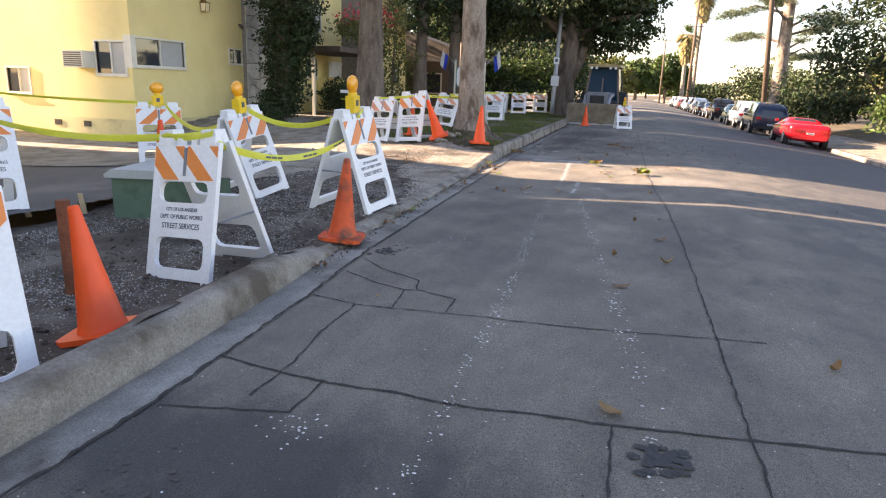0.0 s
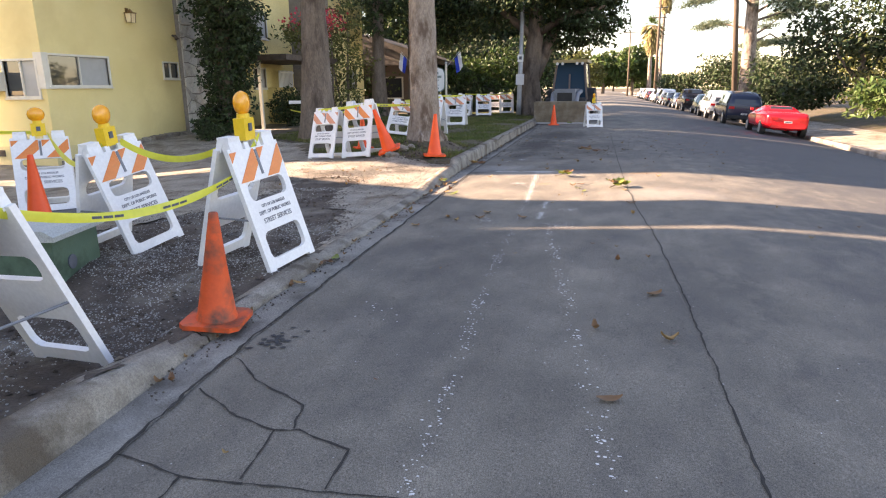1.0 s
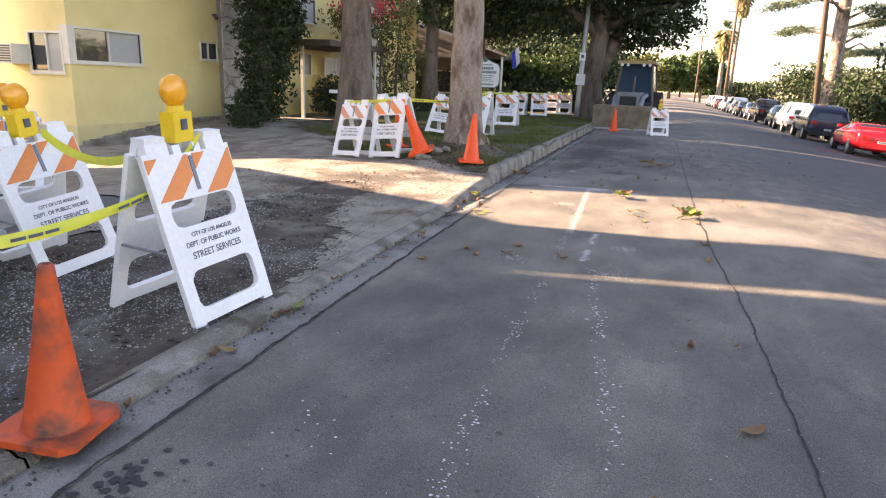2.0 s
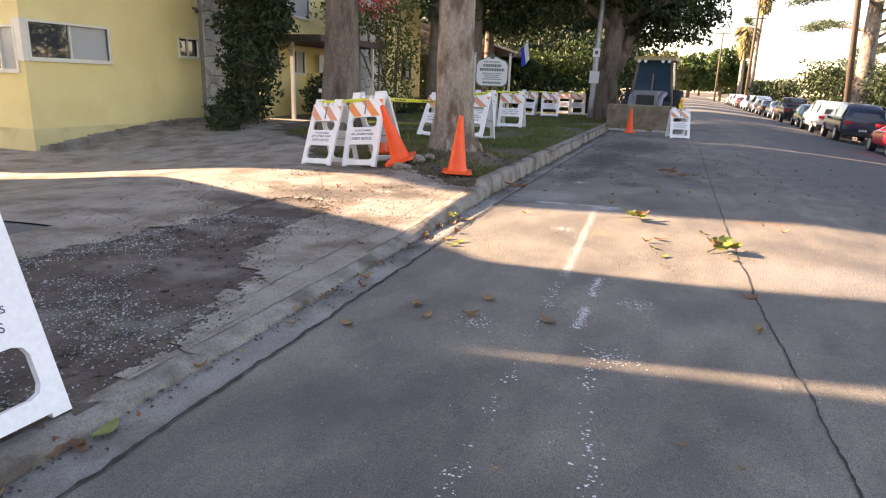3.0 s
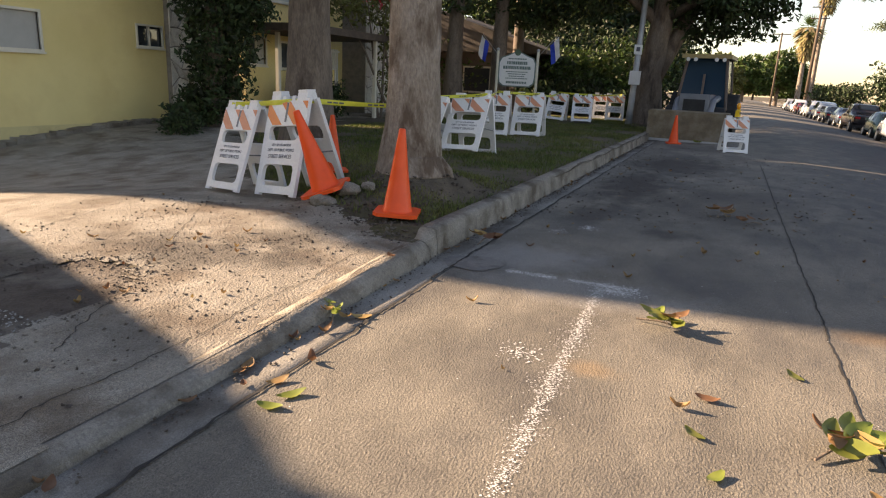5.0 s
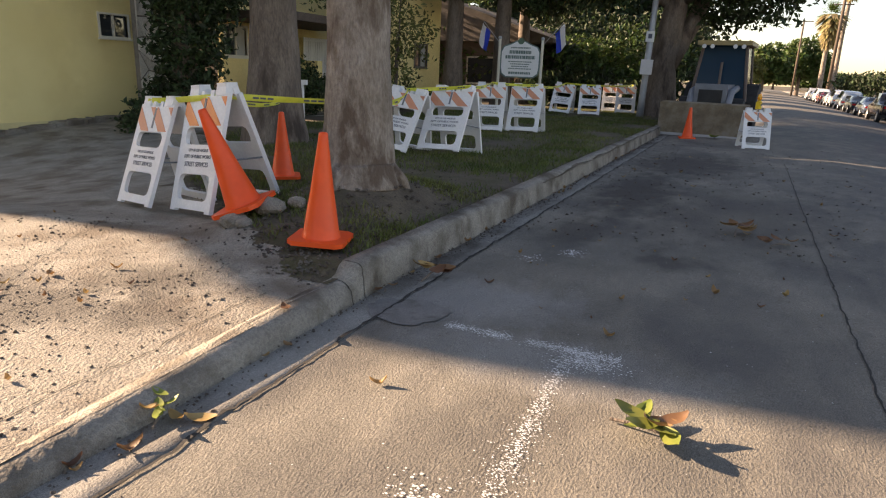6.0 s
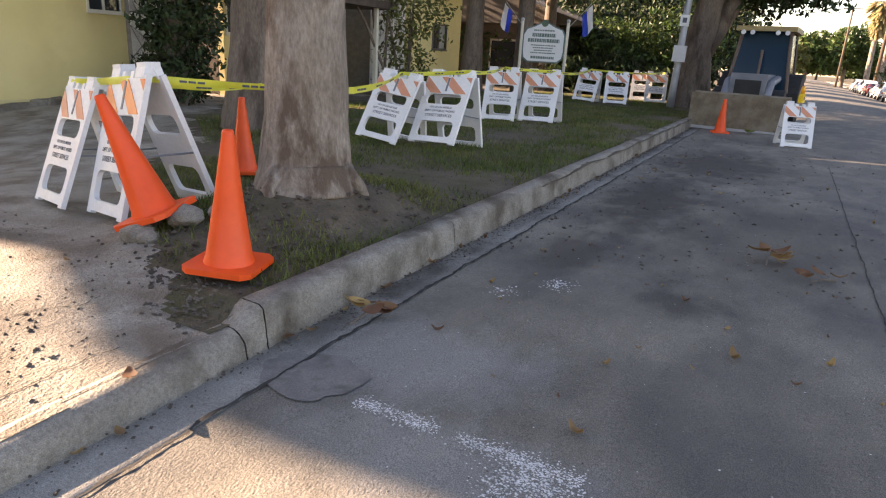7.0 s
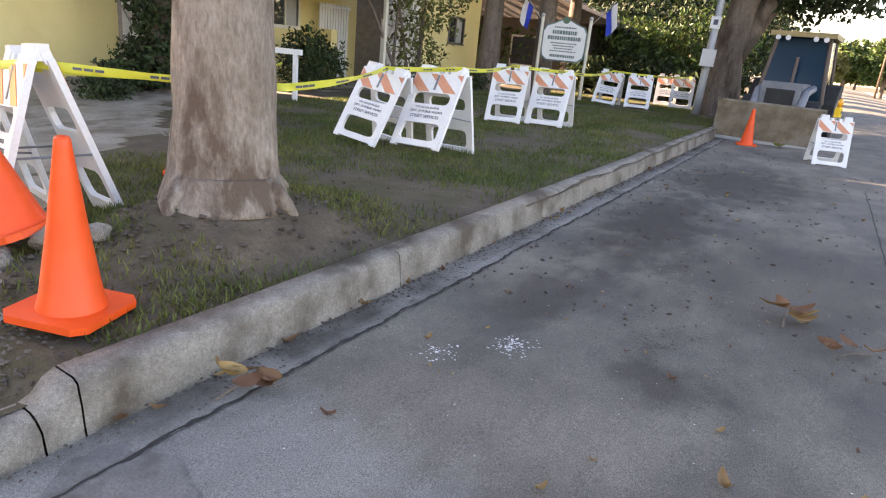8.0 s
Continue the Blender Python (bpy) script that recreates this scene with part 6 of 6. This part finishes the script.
part("body", bm, M["green_box"], ub, bevel=0.015)
bm = bmesh.new()
prism(bm, [(-0.55, 0.362), (0.55, 0.362), (0.55, 0.40), (0.47, 0.45), (-0.47, 0.45), (-0.55, 0.40)], -0.38, 0.38, "y")
part("lid", bm, M["lid"], ub, "pale grey-green lid", bevel=0.01)
bm = bmesh.new()
tube(bm, [(0.495, -0.1, 0.14), (0.51, -0.1, 0.14)], [0.06, 0.06], 14)
part("knockout", bm, M["ink"], ub, "dark round hole")
ps = thing("steel_post", pose(-3.86, 2.85, ground(-3.86, 2.85)), "rusty red-brown steel post driven into the dirt", "post")
bm = bmesh.new()
tube(bm, [(0, 0, -0.1), (0, 0, 0.66)], [0.045, 0.045], 12)
part("shaft", bm, M["rust"], ps, bevel=0.006)
for x, y, h in ((-4.97, 4.2, 0.22), (-5.3, 3.9, 0.16)):
    st = thing("survey_stake", pose(x * U, y * U, ground(x * U, y * U), 4, -5, 20), "short pale wooden survey stake in the dirt", "stake")
    bm = bmesh.new()
    box(bm, -0.025, 0.025, -0.01, 0.01, -0.1, h)
    part("stick", bm, M["stake"], st)


# ---- cracks, chalk, patches on the road ----
def ribbon(bm, pts, w, zf, lift, seed, wob=0.014, stepl=0.035):
    rng = random.Random(seed)
    prev = None
    for a, b in zip(pts, pts[1:]):
        a, b = Vector((a[0] * U, a[1] * U)), Vector((b[0] * U, b[1] * U))
        n = max(2, int((b - a).length / stepl))
        d = (b - a).normalized()
        s = Vector((-d.y, d.x))
        for i in range(n + 1):
            p = a.lerp(b, i / n)
            if 0 < i < n:
                p = p + s * wob * (noise.noise((p.x * 3.1 + seed, p.y * 3.1, 0)) + 0.7 * noise.noise((p.x * 13 + seed, p.y * 13, 0)))
            ww = w * rng.uniform(0.45, 1.35) / 2
            cur = [bm.verts.new((q.x, q.y, zf(q.x, q.y) + lift)) for q in (p - s * ww, p + s * ww)]
            if prev:
                bm.faces.new((prev[0], prev[1], cur[1], cur[0]))
            prev = cur


CRACKS = [([(-1.85, 1.80), (-1.51, 1.73), (-1.31, 1.71), (-0.75, 1.68), (-0.18, 1.70), (0.29, 1.74), (0.9, 1.78), (2.4, 1.9)], 0.015), ([(-1.89, 2.70), (-1.57, 2.62), (-1.34, 2.62), (-1.04, 2.63), (-0.31, 2.63), (0.28, 2.68), (0.5, 2.69)], 0.010),
          ([(-1.57, 2.62), (-1.56, 2.25), (-1.52, 1.75), (-1.52, 1.51)], 0.010), ([(-1.90, 3.22), (-1.60, 3.02), (-1.40, 2.95), (-1.31, 2.97), (-1.07, 2.87), (-1.06, 2.64)], 0.011), ([(-1.92, 3.54), (-1.69, 3.33), (-1.38, 3.15), (-1.33, 2.97)], 0.011),
          ([(-1.40, 2.95), (-1.36, 2.64)], 0.008), ([(-1.31, 1.70), (-1.31, 1.44), (-1.55, 1.4), (-1.8, 1.34)], 0.01), ([(-0.18, 1.70), (-0.18, 0.3), (-0.2, -4)], 0.013), ([(0.28, -4), (0.28, 2.7), (0.27, 4.9), (0.24, 6.2), (0.16, 7.6), (0.11, 9.5), (0.09, 13.2), (0.08, 19)], 0.011)]
bm = bmesh.new()
for i, (p, w) in enumerate(CRACKS):
    ribbon(bm, p, w, road_z, 0.004, i)
solo("road_cracks", bm, M["crack"], "dark dirt-filled cracks across the concrete", "cracks", "structure")
bm = bmesh.new()
ribbon(bm, [(lip(y * U) / U, y) for y in span(-3, 24, 0.5)], 0.019, lambda x, y: max(road_z(x, y), 0.004), 0.005, 40, 0.022)
solo("gutter_joint", bm, M["crack"], "ragged dark joint between gutter and street", "cracks", "structure")
bm = bmesh.new()
for k, pts in enumerate(([(-2.55, 5.95), (-2.6, 8.2), (-2.62, 10.3)], [(-4.5, 7.2), (-4.62, 8.3), (-5.2, 10.6)], [(-3.1, 10.55), (-3.55, 9.6), (-3.62, 9.35)], [(-3.0, 8.3), (-4.6, 10.9)], [(-2.52, 6.05), (-2.25, 5.95)], [(-5.6, 10.6), (-8.4, 9.9)], [(-4.5, 7.75), (-5.3, 8.1), (-8.2, 8.4)])):
    ribbon(bm, pts, 0.007, lambda x, y: zone_z("slab", x, y), 0.004, 60 + k, 0.05)
solo("pavement_joints", bm, M["crack"], "dark joints and cracks in the driveway slabs", "cracks", "structure")

rng = random.Random(11)
bm = bmesh.new()


def fleck(bm, x, y, s, lift=0.005, zf=road_z):
    n = rng.randint(4, 7)
    a0 = rng.uniform(0, 6)
    st = rng.uniform(0.5, 1)
    bm.faces.new([bm.verts.new((x + s * rng.uniform(0.5, 1) * math.cos(a0 + 6.283 * k / n), y + s * st * rng.uniform(0.5, 1) * math.sin(a0 + 6.283 * k / n), zf(x, y) + lift)) for k in range(n)])


def chalk_line(pts, n, spread, lo, hi, patchy=0.0):
    """Specks strewn along a line of (y, x) plan points."""
    done = 0
    while done < n:
        y = rng.uniform(pts[0][0], pts[-1][0])
        x = lerp_table(pts, y) + rng.gauss(0, spread)
        if patchy and noise.noise((x * 4, y * 4, 12)) + 0.6 * noise.noise((x * 15, y * 15, 12)) + rng.uniform(-0.3, 0.3) < patchy - 0.35:
            done += 0.3
            continue
        fleck(bm, x * U, y * U, rng.uniform(lo, hi))
        done += 1


chalk_line([(0.7, -0.76), (3, -0.81), (5, -0.93), (8.2, -1.0)], 620, 0.022, 0.002, 0.011, 0.3)
chalk_line([(1, 0.02), (2.5, -0.13), (3.5, -0.25), (5, -0.45), (6.8, -0.68)], 480, 0.024, 0.002, 0.012, 0.3)
chalk_line([(7.9, -0.99), (10.5, -1.1)], 2300, 0.02, 0.0015, 0.0075, 0.0)
chalk_line([(8.6, -1.02), (10.5, -1.1)], 900, 0.05, 0.002, 0.006, 0.2)
for y0, y1 in ((7.55, 7.95), (7.0, 7.35)):
    chalk_line([(y0, -0.77), (y1, -0.77)], 420, 0.016, 0.0015, 0.008, 0.1)
for k in range(2600):
    x = rng.uniform(-1.75, -0.88)
    if noise.noise((x * 7, 3.1, 5)) + rng.uniform(-0.5, 0.5) < -0.12:
        continue
    fleck(bm, x * U, (10.62 - 0.04 * (x + 1.7) + rng.gauss(0, 0.024)) * U, rng.uniform(0.0015, 0.007))
for k in range(650):
    fleck(bm, (-1.0 + rng.gauss(0, 0.07)) * U, (10.5 + rng.gauss(0, 0.05)) * U, rng.uniform(0.0015, 0.008))
for cx, cy, n, sp in ((-1.52, 12.28, 160, 0.045), (-1.75, 12.0, 90, 0.045), (-1.25, 9.35, 140, 0.055), (-1.3, 6.9, 60, 0.05), (-0.55, 6.7, 80, 0.06), (-1.25, 1.35, 36, 0.05), (-1.45, 4.2, 20, 0.1), (-0.5, 7.5, 70, 0.05)):
    for k in range(n):
        fleck(bm, (cx + rng.gauss(0, sp)) * U, (cy + rng.gauss(0, sp)) * U, rng.uniform(0.002, 0.011))
for k in range(700):
    fleck(bm, rng.uniform(-1.9, 2.5) * U, rng.uniform(0.5, 16) * U, rng.uniform(0.002, 0.007))
solo("chalk_marks", bm, M["chalk"], "broken white chalk lines and specks on the street", "road marking", "stuff")
bm = bmesh.new()
for k in range(40):
    fleck(bm, rng.uniform(-0.11, 0.06) * U, rng.uniform(1.42, 1.6) * U, 0.035, 0.007)
for k in range(26):
    fleck(bm, (-1.82 + rng.gauss(0, 0.05)) * U, (3.78 + rng.gauss(0, 0.06)) * U, 0.03, 0.006)
solo("tar_patch", bm, M["tar"], "small black tar patch on the street", "patch", "structure")


def blot(name, cx, cy, rx, ry, mat, label, seed, lift, zf):
    bm = bmesh.new()
    ring = []
    for k in range(40):
        a = 2 * math.pi * k / 40
        r = 1 + 0.32 * noise.noise((math.cos(a) * 1.6, math.sin(a) * 1.6, seed)) + 0.14 * noise.noise((math.cos(a) * 6, math.sin(a) * 6, seed))
        x, y = (cx + rx * r * math.cos(a)) * U, (cy + ry * r * math.sin(a)) * U
        ring.append(bm.verts.new((x, y, zf(x, y) + lift)))
    c = bm.verts.new((cx * U, cy * U, zf(cx * U, cy * U) + lift + 0.001))
    for k in range(40):
        bm.faces.new((ring[k], ring[(k + 1) % 40], c))
    solo(name, bm, mat, label, "patch", "structure", smooth=True)


def flat_z(x, y):
    return max(road_z(x, y), -0.004) if x > lip(y) - 0.05 else -0.006


blot("mortar_patch", -2.02, 10.70, 0.23, 0.17, M["mortar"], "smooth grey mortar patch in the gutter", 3, 0.007, flat_z)
MUD = material("mud_stain", (0.07, 0.06, 0.052), (0.12, 0.10, 0.09), 3, 0.9, 0.4)
bm = bmesh.new()
for x, y, a, b, n in ((-1.55, 15.2, 0.30, 0.7, 260), (-1.15, 14.0, 0.15, 0.3, 90), (-1.85, 17.2, 0.25, 0.9, 240), (-1.3, 18.3, 0.4, 0.5, 200), (-1.0, 12.7, 0.1, 0.15, 50), (-1.9, 20.5, 0.3, 1.0, 200), (-0.3, 16, 0.8, 2.0, 160), (-1.3, 4.4, 0.5, 1.0, 40), (-1.5, 0.9, 0.3, 0.2, 60)):
    for k in range(n):
        fleck(bm, (x + rng.gauss(0, a * 0.6)) * U, (y + rng.gauss(0, b * 0.6)) * U, rng.uniform(0.003, 0.018), 0.0045 + 0.001 * rng.random())
for k in range(1500):
    y = 12.7 + 13 * rng.random()
    fleck(bm, lip(y) - GUT + 0.02 + abs(rng.gauss(0, 0.11)), y, rng.uniform(0.004, 0.02), 0.006 + 0.002 * rng.random(), lambda x, y: max(road_z(x, y), -0.012))
solo("mud_smears", bm, MUD, "dark dried mud smeared over the street", "mud", "stuff")

# ---- gravel, grass, clods, leaves ----
rng = random.Random(21)


def pebbles(name, spots, mat, label):
    verts, faces = [], []
    for x, y, s in spots:
        z = ground(x, y)
        o = len(verts)
        for d in ((1, 0, 0), (-1, 0, 0), (0, 1, 0), (0, -1, 0), (0, 0, 1), (0, 0, -1)):
            k = s * rng.uniform(0.6, 1.1)
            verts.append((x + d[0] * k + rng.uniform(-1, 1) * s * 0.3, y + d[1] * k + rng.uniform(-1, 1) * s * 0.3, z + s * 0.25 + d[2] * k * 0.7))
        faces += [(o + a, o + b, o + c) for a, b, c in ((0, 2, 4), (2, 1, 4), (1, 3, 4), (3, 0, 4), (2, 0, 5), (1, 2, 5), (3, 1, 5), (0, 3, 5))]
    raw(name, verts, faces, mat, label, "stones", "stuff")


spots = []
while len(spots) < 21000:
    p, q = rng.uniform(-4.9, -2.3), rng.uniform(0.5, 8.5)
    if inside(DIRT, p, q) and p * U < lip(q * U) - GUT - KERB_W - 0.02 and noise.noise((p * 1.1, q * 1.1, 8)) + 0.5 * noise.noise((p * 3, q * 3, 2)) + rng.gauss(0, 0.2) > 0.04:
        spots.append((p * U, q * U, rng.uniform(0.0035, 0.0105)))
pebbles("gravel_stones", spots, M["gravel"], "loose grey gravel scattered over the dirt")
spots = []
for k in range(900):
    p, q = rng.uniform(-5, -2.3), rng.uniform(0.5, 8.5)
    if inside(DIRT, p, q) and p * U < lip(q * U) - GUT - KERB_W - 0.02:
        spots.append((p * U, q * U, rng.uniform(0.012, 0.035)))
for k in range(800):
    p, q = rng.gauss(-3.4, 0.55), rng.gauss(12.1, 0.7)
    if inside(LAWN, p, q) and p * U < lip(q * U) - GUT - KERB_W - 0.02:
        spots.append((p * U, q * U, rng.uniform(0.008, 0.028)))
for k in range(900):
    p, q = rng.gauss(-3.6, 0.5), rng.gauss(9.6, 0.5)
    if zone(p * U, q * U) == "slab" and p * U < lip(q * U) - GUT - KERB_W:
        spots.append((p * U, q * U, rng.uniform(0.003, 0.010)))
for k in range(1500):
    p, q = rng.uniform(-5.5, -2.5), rng.uniform(7.6, 11.2)
    if zone(p * U, q * U) == "slab" and p * U < lip(q * U) - GUT - KERB_W and noise.noise((p * 2.3, q * 2.3, 31)) + rng.gauss(0, 0.25) > 0.05:
        spots.append((p * U, q * U, rng.uniform(0.004, 0.016)))
for k in range(1500):
    q = rng.uniform(3, 24)
    spots.append((lip(q * U) - GUT + abs(rng.gauss(0, 0.07)), q * U, rng.uniform(0.003, 0.013)))
def edge_spots(line, n, wide, lo, hi):
    """Crumbs strewn along a broken edge of plan points."""
    for k in range(n):
        (ax, ay), (bx, by) = rng.choice(list(zip(line, line[1:])))
        f = rng.random()
        p, q = ax + (bx - ax) * f + rng.gauss(0, wide), ay + (by - ay) * f + rng.gauss(0, wide)
        if p * U < lip(q * U) - GUT - KERB_W - 0.01:
            spots.append((p * U, q * U, rng.uniform(lo, hi)))


edge_spots(LAWN[:5], 600, 0.07, 0.005, 0.02)
edge_spots(DIRT[2:13], 1100, 0.09, 0.003, 0.013)
for k in range(650):
    q = 12.8 + 9 * rng.random() ** 1.3
    spots.append((lip(q * U) + 3.6 * rng.random() ** 1.7, q * U, rng.uniform(0.004, 0.02)))
pebbles("road_grit", [(x, q * U, rng.uniform(0.002, 0.0055)) for q in (0.3 + 19 * rng.random() ** 1.5 for k in range(4200)) for x in (rng.uniform(lip(q * U), 3.4),)], M["dirt"], "fine dark grit strewn over the street")
pebbles("pale_grit", [(x, q * U, rng.uniform(0.002, 0.005)) for q in (0.3 + 17 * rng.random() ** 1.4 for k in range(2200)) for x in (rng.uniform(lip(q * U), 3.4),)], M["gravel"], "fine pale grit strewn over the street")
pebbles("dirt_clods", spots, M["dirt"], "crumbs and clods of dark dirt")
for x, y, s in ((-3.46, 11.33, 0.12), (-3.60, 11.12, 0.10), (-3.32, 11.46, 0.08), (-3.5, 11.1, 0.07), (-3.72, 11.3, 0.09)):
    bm = bmesh.new()
    bmesh.ops.create_icosphere(bm, subdivisions=2, radius=s)
    for v in bm.verts:
        v.co *= 1 + 0.45 * noise.noise(v.co * 9 + Vector((x * 7, y, 0)))
        v.co.z *= 0.6
    r = solo("concrete_lump", bm, M["slab"], "broken lump of concrete by the kerb end", "rubble", group="rubble lumps")
    r.location = (x * U, y * U, ground(x * U, y * U) + s * 0.3)

verts, faces = [], []
g_rng = np.random.default_rng(5)
n_blades = 0
while n_blades < 90000:
    p, q = g_rng.uniform(-8.5, -2.45), 10.9 + g_rng.random() ** 1.6 * 18.3
    x, y = p * U, q * U
    if not inside(LAWN, p, q) or x > lip(y) - GUT - KERB_W - 0.02:
        continue
    dens = noise.noise((p * 0.9, q * 0.9, 6)) + 0.52 + 0.4 * noise.noise((p * 3, q * 3, 6)) - 0.5 * math.exp(-((x - TREE_B[0]) ** 2 + (y - TREE_B[1]) ** 2) / 0.9) - 0.2 * (q < 11.3)
    if g_rng.random() > dens:
        continue
    z, a, h = zone_z("lawn", x, y) - 0.015, g_rng.random() * 6.28, g_rng.uniform(0.03, 0.075)
    dx, dy = 0.006 * math.cos(a), 0.006 * math.sin(a)
    o = len(verts)
    verts += [(x - dx, y - dy, z), (x + dx, y + dy, z), (x + g_rng.normal() * 0.025, y + g_rng.normal() * 0.025, z + h)]
    faces.append((o, o + 1, o + 2))
    n_blades += 1
raw("grass", verts, faces, M["grass"], "short patchy green and brown grass", "grass", "stuff")


def leaf_mesh(mat, size, curl, seed):
    r = random.Random(seed)
    bm = bmesh.new()
    n = 7
    prev = None
    for i in range(n + 1):
        t = i / n
        w = size * 0.24 * math.sin(math.pi * min(1, t * 0.94 + 0.04)) ** 0.8
        z = curl * size * (t - 0.5) ** 2 * 2 + r.uniform(0, 0.005)
        row = [bm.verts.new(((t - 0.5) * size, w * k, z + abs(k) * curl * size * 0.22)) for k in (-1, 0, 1)]
        if prev:
            for k in range(2):
                bm.faces.new((prev[k], prev[k + 1], row[k + 1], row[k]))
        prev = row
    return mesh_of(bm, "leaf", mat, True)


leaf_kinds = [leaf_mesh(M["litter"], 0.11, 0.4, 1), leaf_mesh(M["litter"], 0.09, 0.7, 2), leaf_mesh(M["litter"], 0.125, 0.25, 3), leaf_mesh(M["frond"], 0.13, 0.18, 4)]


def fallen_leaf(x, y, kind, turn, s=1.0):
    ob = new("fallen_leaf", leaf_kinds[kind])
    ob.matrix_basis = pose(x, y, ground(x, y) + 0.007, rng.uniform(-6, 6), rng.uniform(-6, 6), turn) @ Matrix.Diagonal((s, s, s, 1))
    tagged(ob, "cut green leaf lying on the street" if kind == 3 else "dry brown fallen leaf on the ground", "leaf", "fallen leaves")


for k in range(60):
    q = rng.uniform(3.5, 23)
    fallen_leaf(lip(q) - GUT + abs(rng.gauss(0, 0.07)), q, rng.choice((0, 1, 1, 2)), rng.uniform(0, 360), rng.uniform(0.4, 0.9))
for k in range(26):
    fallen_leaf(rng.uniform(-6.2, -3.1), rng.uniform(9.6, 12.6), rng.choice((0, 1, 1)), rng.uniform(0, 360), rng.uniform(0.4, 0.85))
for k in range(70):
    fallen_leaf(rng.uniform(-2.2, 2.6), 13.0 + 10 * rng.random() ** 1.3, rng.choice((0, 1, 1, 2)), rng.uniform(0, 360), rng.uniform(0.3, 0.75))
for k in range(60):
    fallen_leaf(rng.uniform(-2.0, 2.2), 12.6 + 8 * rng.random() ** 1.2, rng.choice((0, 1, 1)), rng.uniform(0, 360), rng.uniform(0.18, 0.4))
for k in range(24):
    fallen_leaf(rng.uniform(-1.8, 3.4), rng.uniform(3.0, 12.0), rng.choice((0, 1, 1)), rng.uniform(0, 360), rng.uniform(0.25, 0.5))
# larger dry leaves in the gutter and on the sunlit street
for x, y, kd in ((-1.97, 11.39, 1), (-2.75, 11.7, 2), (-2.46, 10.79, 2), (-2.52, 10.51, 1), (-2.36, 10.15, 1), (-2.36, 9.88, 2), (-2.22, 9.80, 3), (-2.6, 9.95, 2), (-2.55, 10.75, 0), (-2.62, 10.35, 1), (-0.50, 10.62, 2), (-0.11, 11.09, 3), (-0.61, 10.48, 1), (-2.24, 9.67, 3), (-0.54, 10.26, 3), (-0.45, 9.97, 3), (0.09, 10.07, 2), (0.65, 11.42, 1), (-1.13, 12.46, 1), (-0.64, 13.54, 1), (-0.21, 13.70, 1)):
    fallen_leaf(x, y, kd, rng.uniform(0, 360), rng.uniform(0.8, 1.1))
# brown leaves on the shaded concrete
for x, y, kd in ((0.12, 8.38, 1), (0.13, 9.06, 2), (-1.92, 8.08, 2), (-1.51, 8.35, 2), (-1.54, 8.02, 0), (-1.07, 8.09, 2), (-2.17, 7.6, 2), (-1.78, 7.89, 0), (-2.47, 8.46, 1), (-2.5, 6.18, 3), (-2.55, 6.05, 2), (-0.27, 4.78, 1), (0.12, 5.49, 2), (0.13, 4.66, 1), (-0.10, 6.36, 1), (-0.22, 2.06, 2), (0.82, 2.80, 1), (-0.20, 3.89, 2)):
    fallen_leaf(x, y, kd, rng.uniform(0, 360), rng.uniform(0.85, 1.1))


def cut_sprig(x, y, n, size, label, seed, dry=False):
    r = random.Random(seed)
    s = thing("leafy_sprig", pose(x, y, ground(x, y) + 0.015, 0, 0, r.uniform(0, 360)), label, "sprig", "cut sprigs")
    bm = bmesh.new()
    tube(bm, [(-0.12, 0, 0), (0.02, 0.01, 0.02), (0.12, 0.02, 0.01)], [0.007, 0.006, 0.004], 6)
    part("twig", bm, M["bark_dark"], s)
    for k in range(n):
        ob = new("leaf", leaf_kinds[r.choice((0, 2)) if (dry or k % 4 == 0) else 3])
        ob.parent = s
        a = r.uniform(0, 360)
        ob.matrix_basis = pose(r.uniform(-0.06, 0.12), 0, 0.03 + 0.03 * r.random(), 0, r.uniform(-18, 4), a) @ pose(size * 0.5, 0, 0, r.uniform(-40, 40)) @ Matrix.Diagonal((size / 0.13, size / 0.13, size / 0.13, 1))


cut_sprig(-0.02 * U, 9.0 * U, 14, 0.16, "freshly cut leafy sprig lying on the sunlit street", 1)
cut_sprig(-0.72 * U, 10.02 * U, 12, 0.15, "cut leafy sprig with brown and green leaves", 2)
cut_sprig(-2.48, 12.95, 7, 0.15, "yellowed leafy sprig in the gutter", 3, True)
cut_sprig(-0.55, 15.5, 6, 0.17, "dry leafy sprig on the shaded street", 4, True)
cut_sprig(-0.2, 15.2, 4, 0.12, "dry leafy sprig on the shaded street", 5, True)
cut_sprig(-1.3, 26.6, 10, 0.16, "green leaves piled by the digger bucket", 6)
cut_sprig(-2.62, 10.75, 7, 0.09, "small weed growing in the kerb joint", 7)
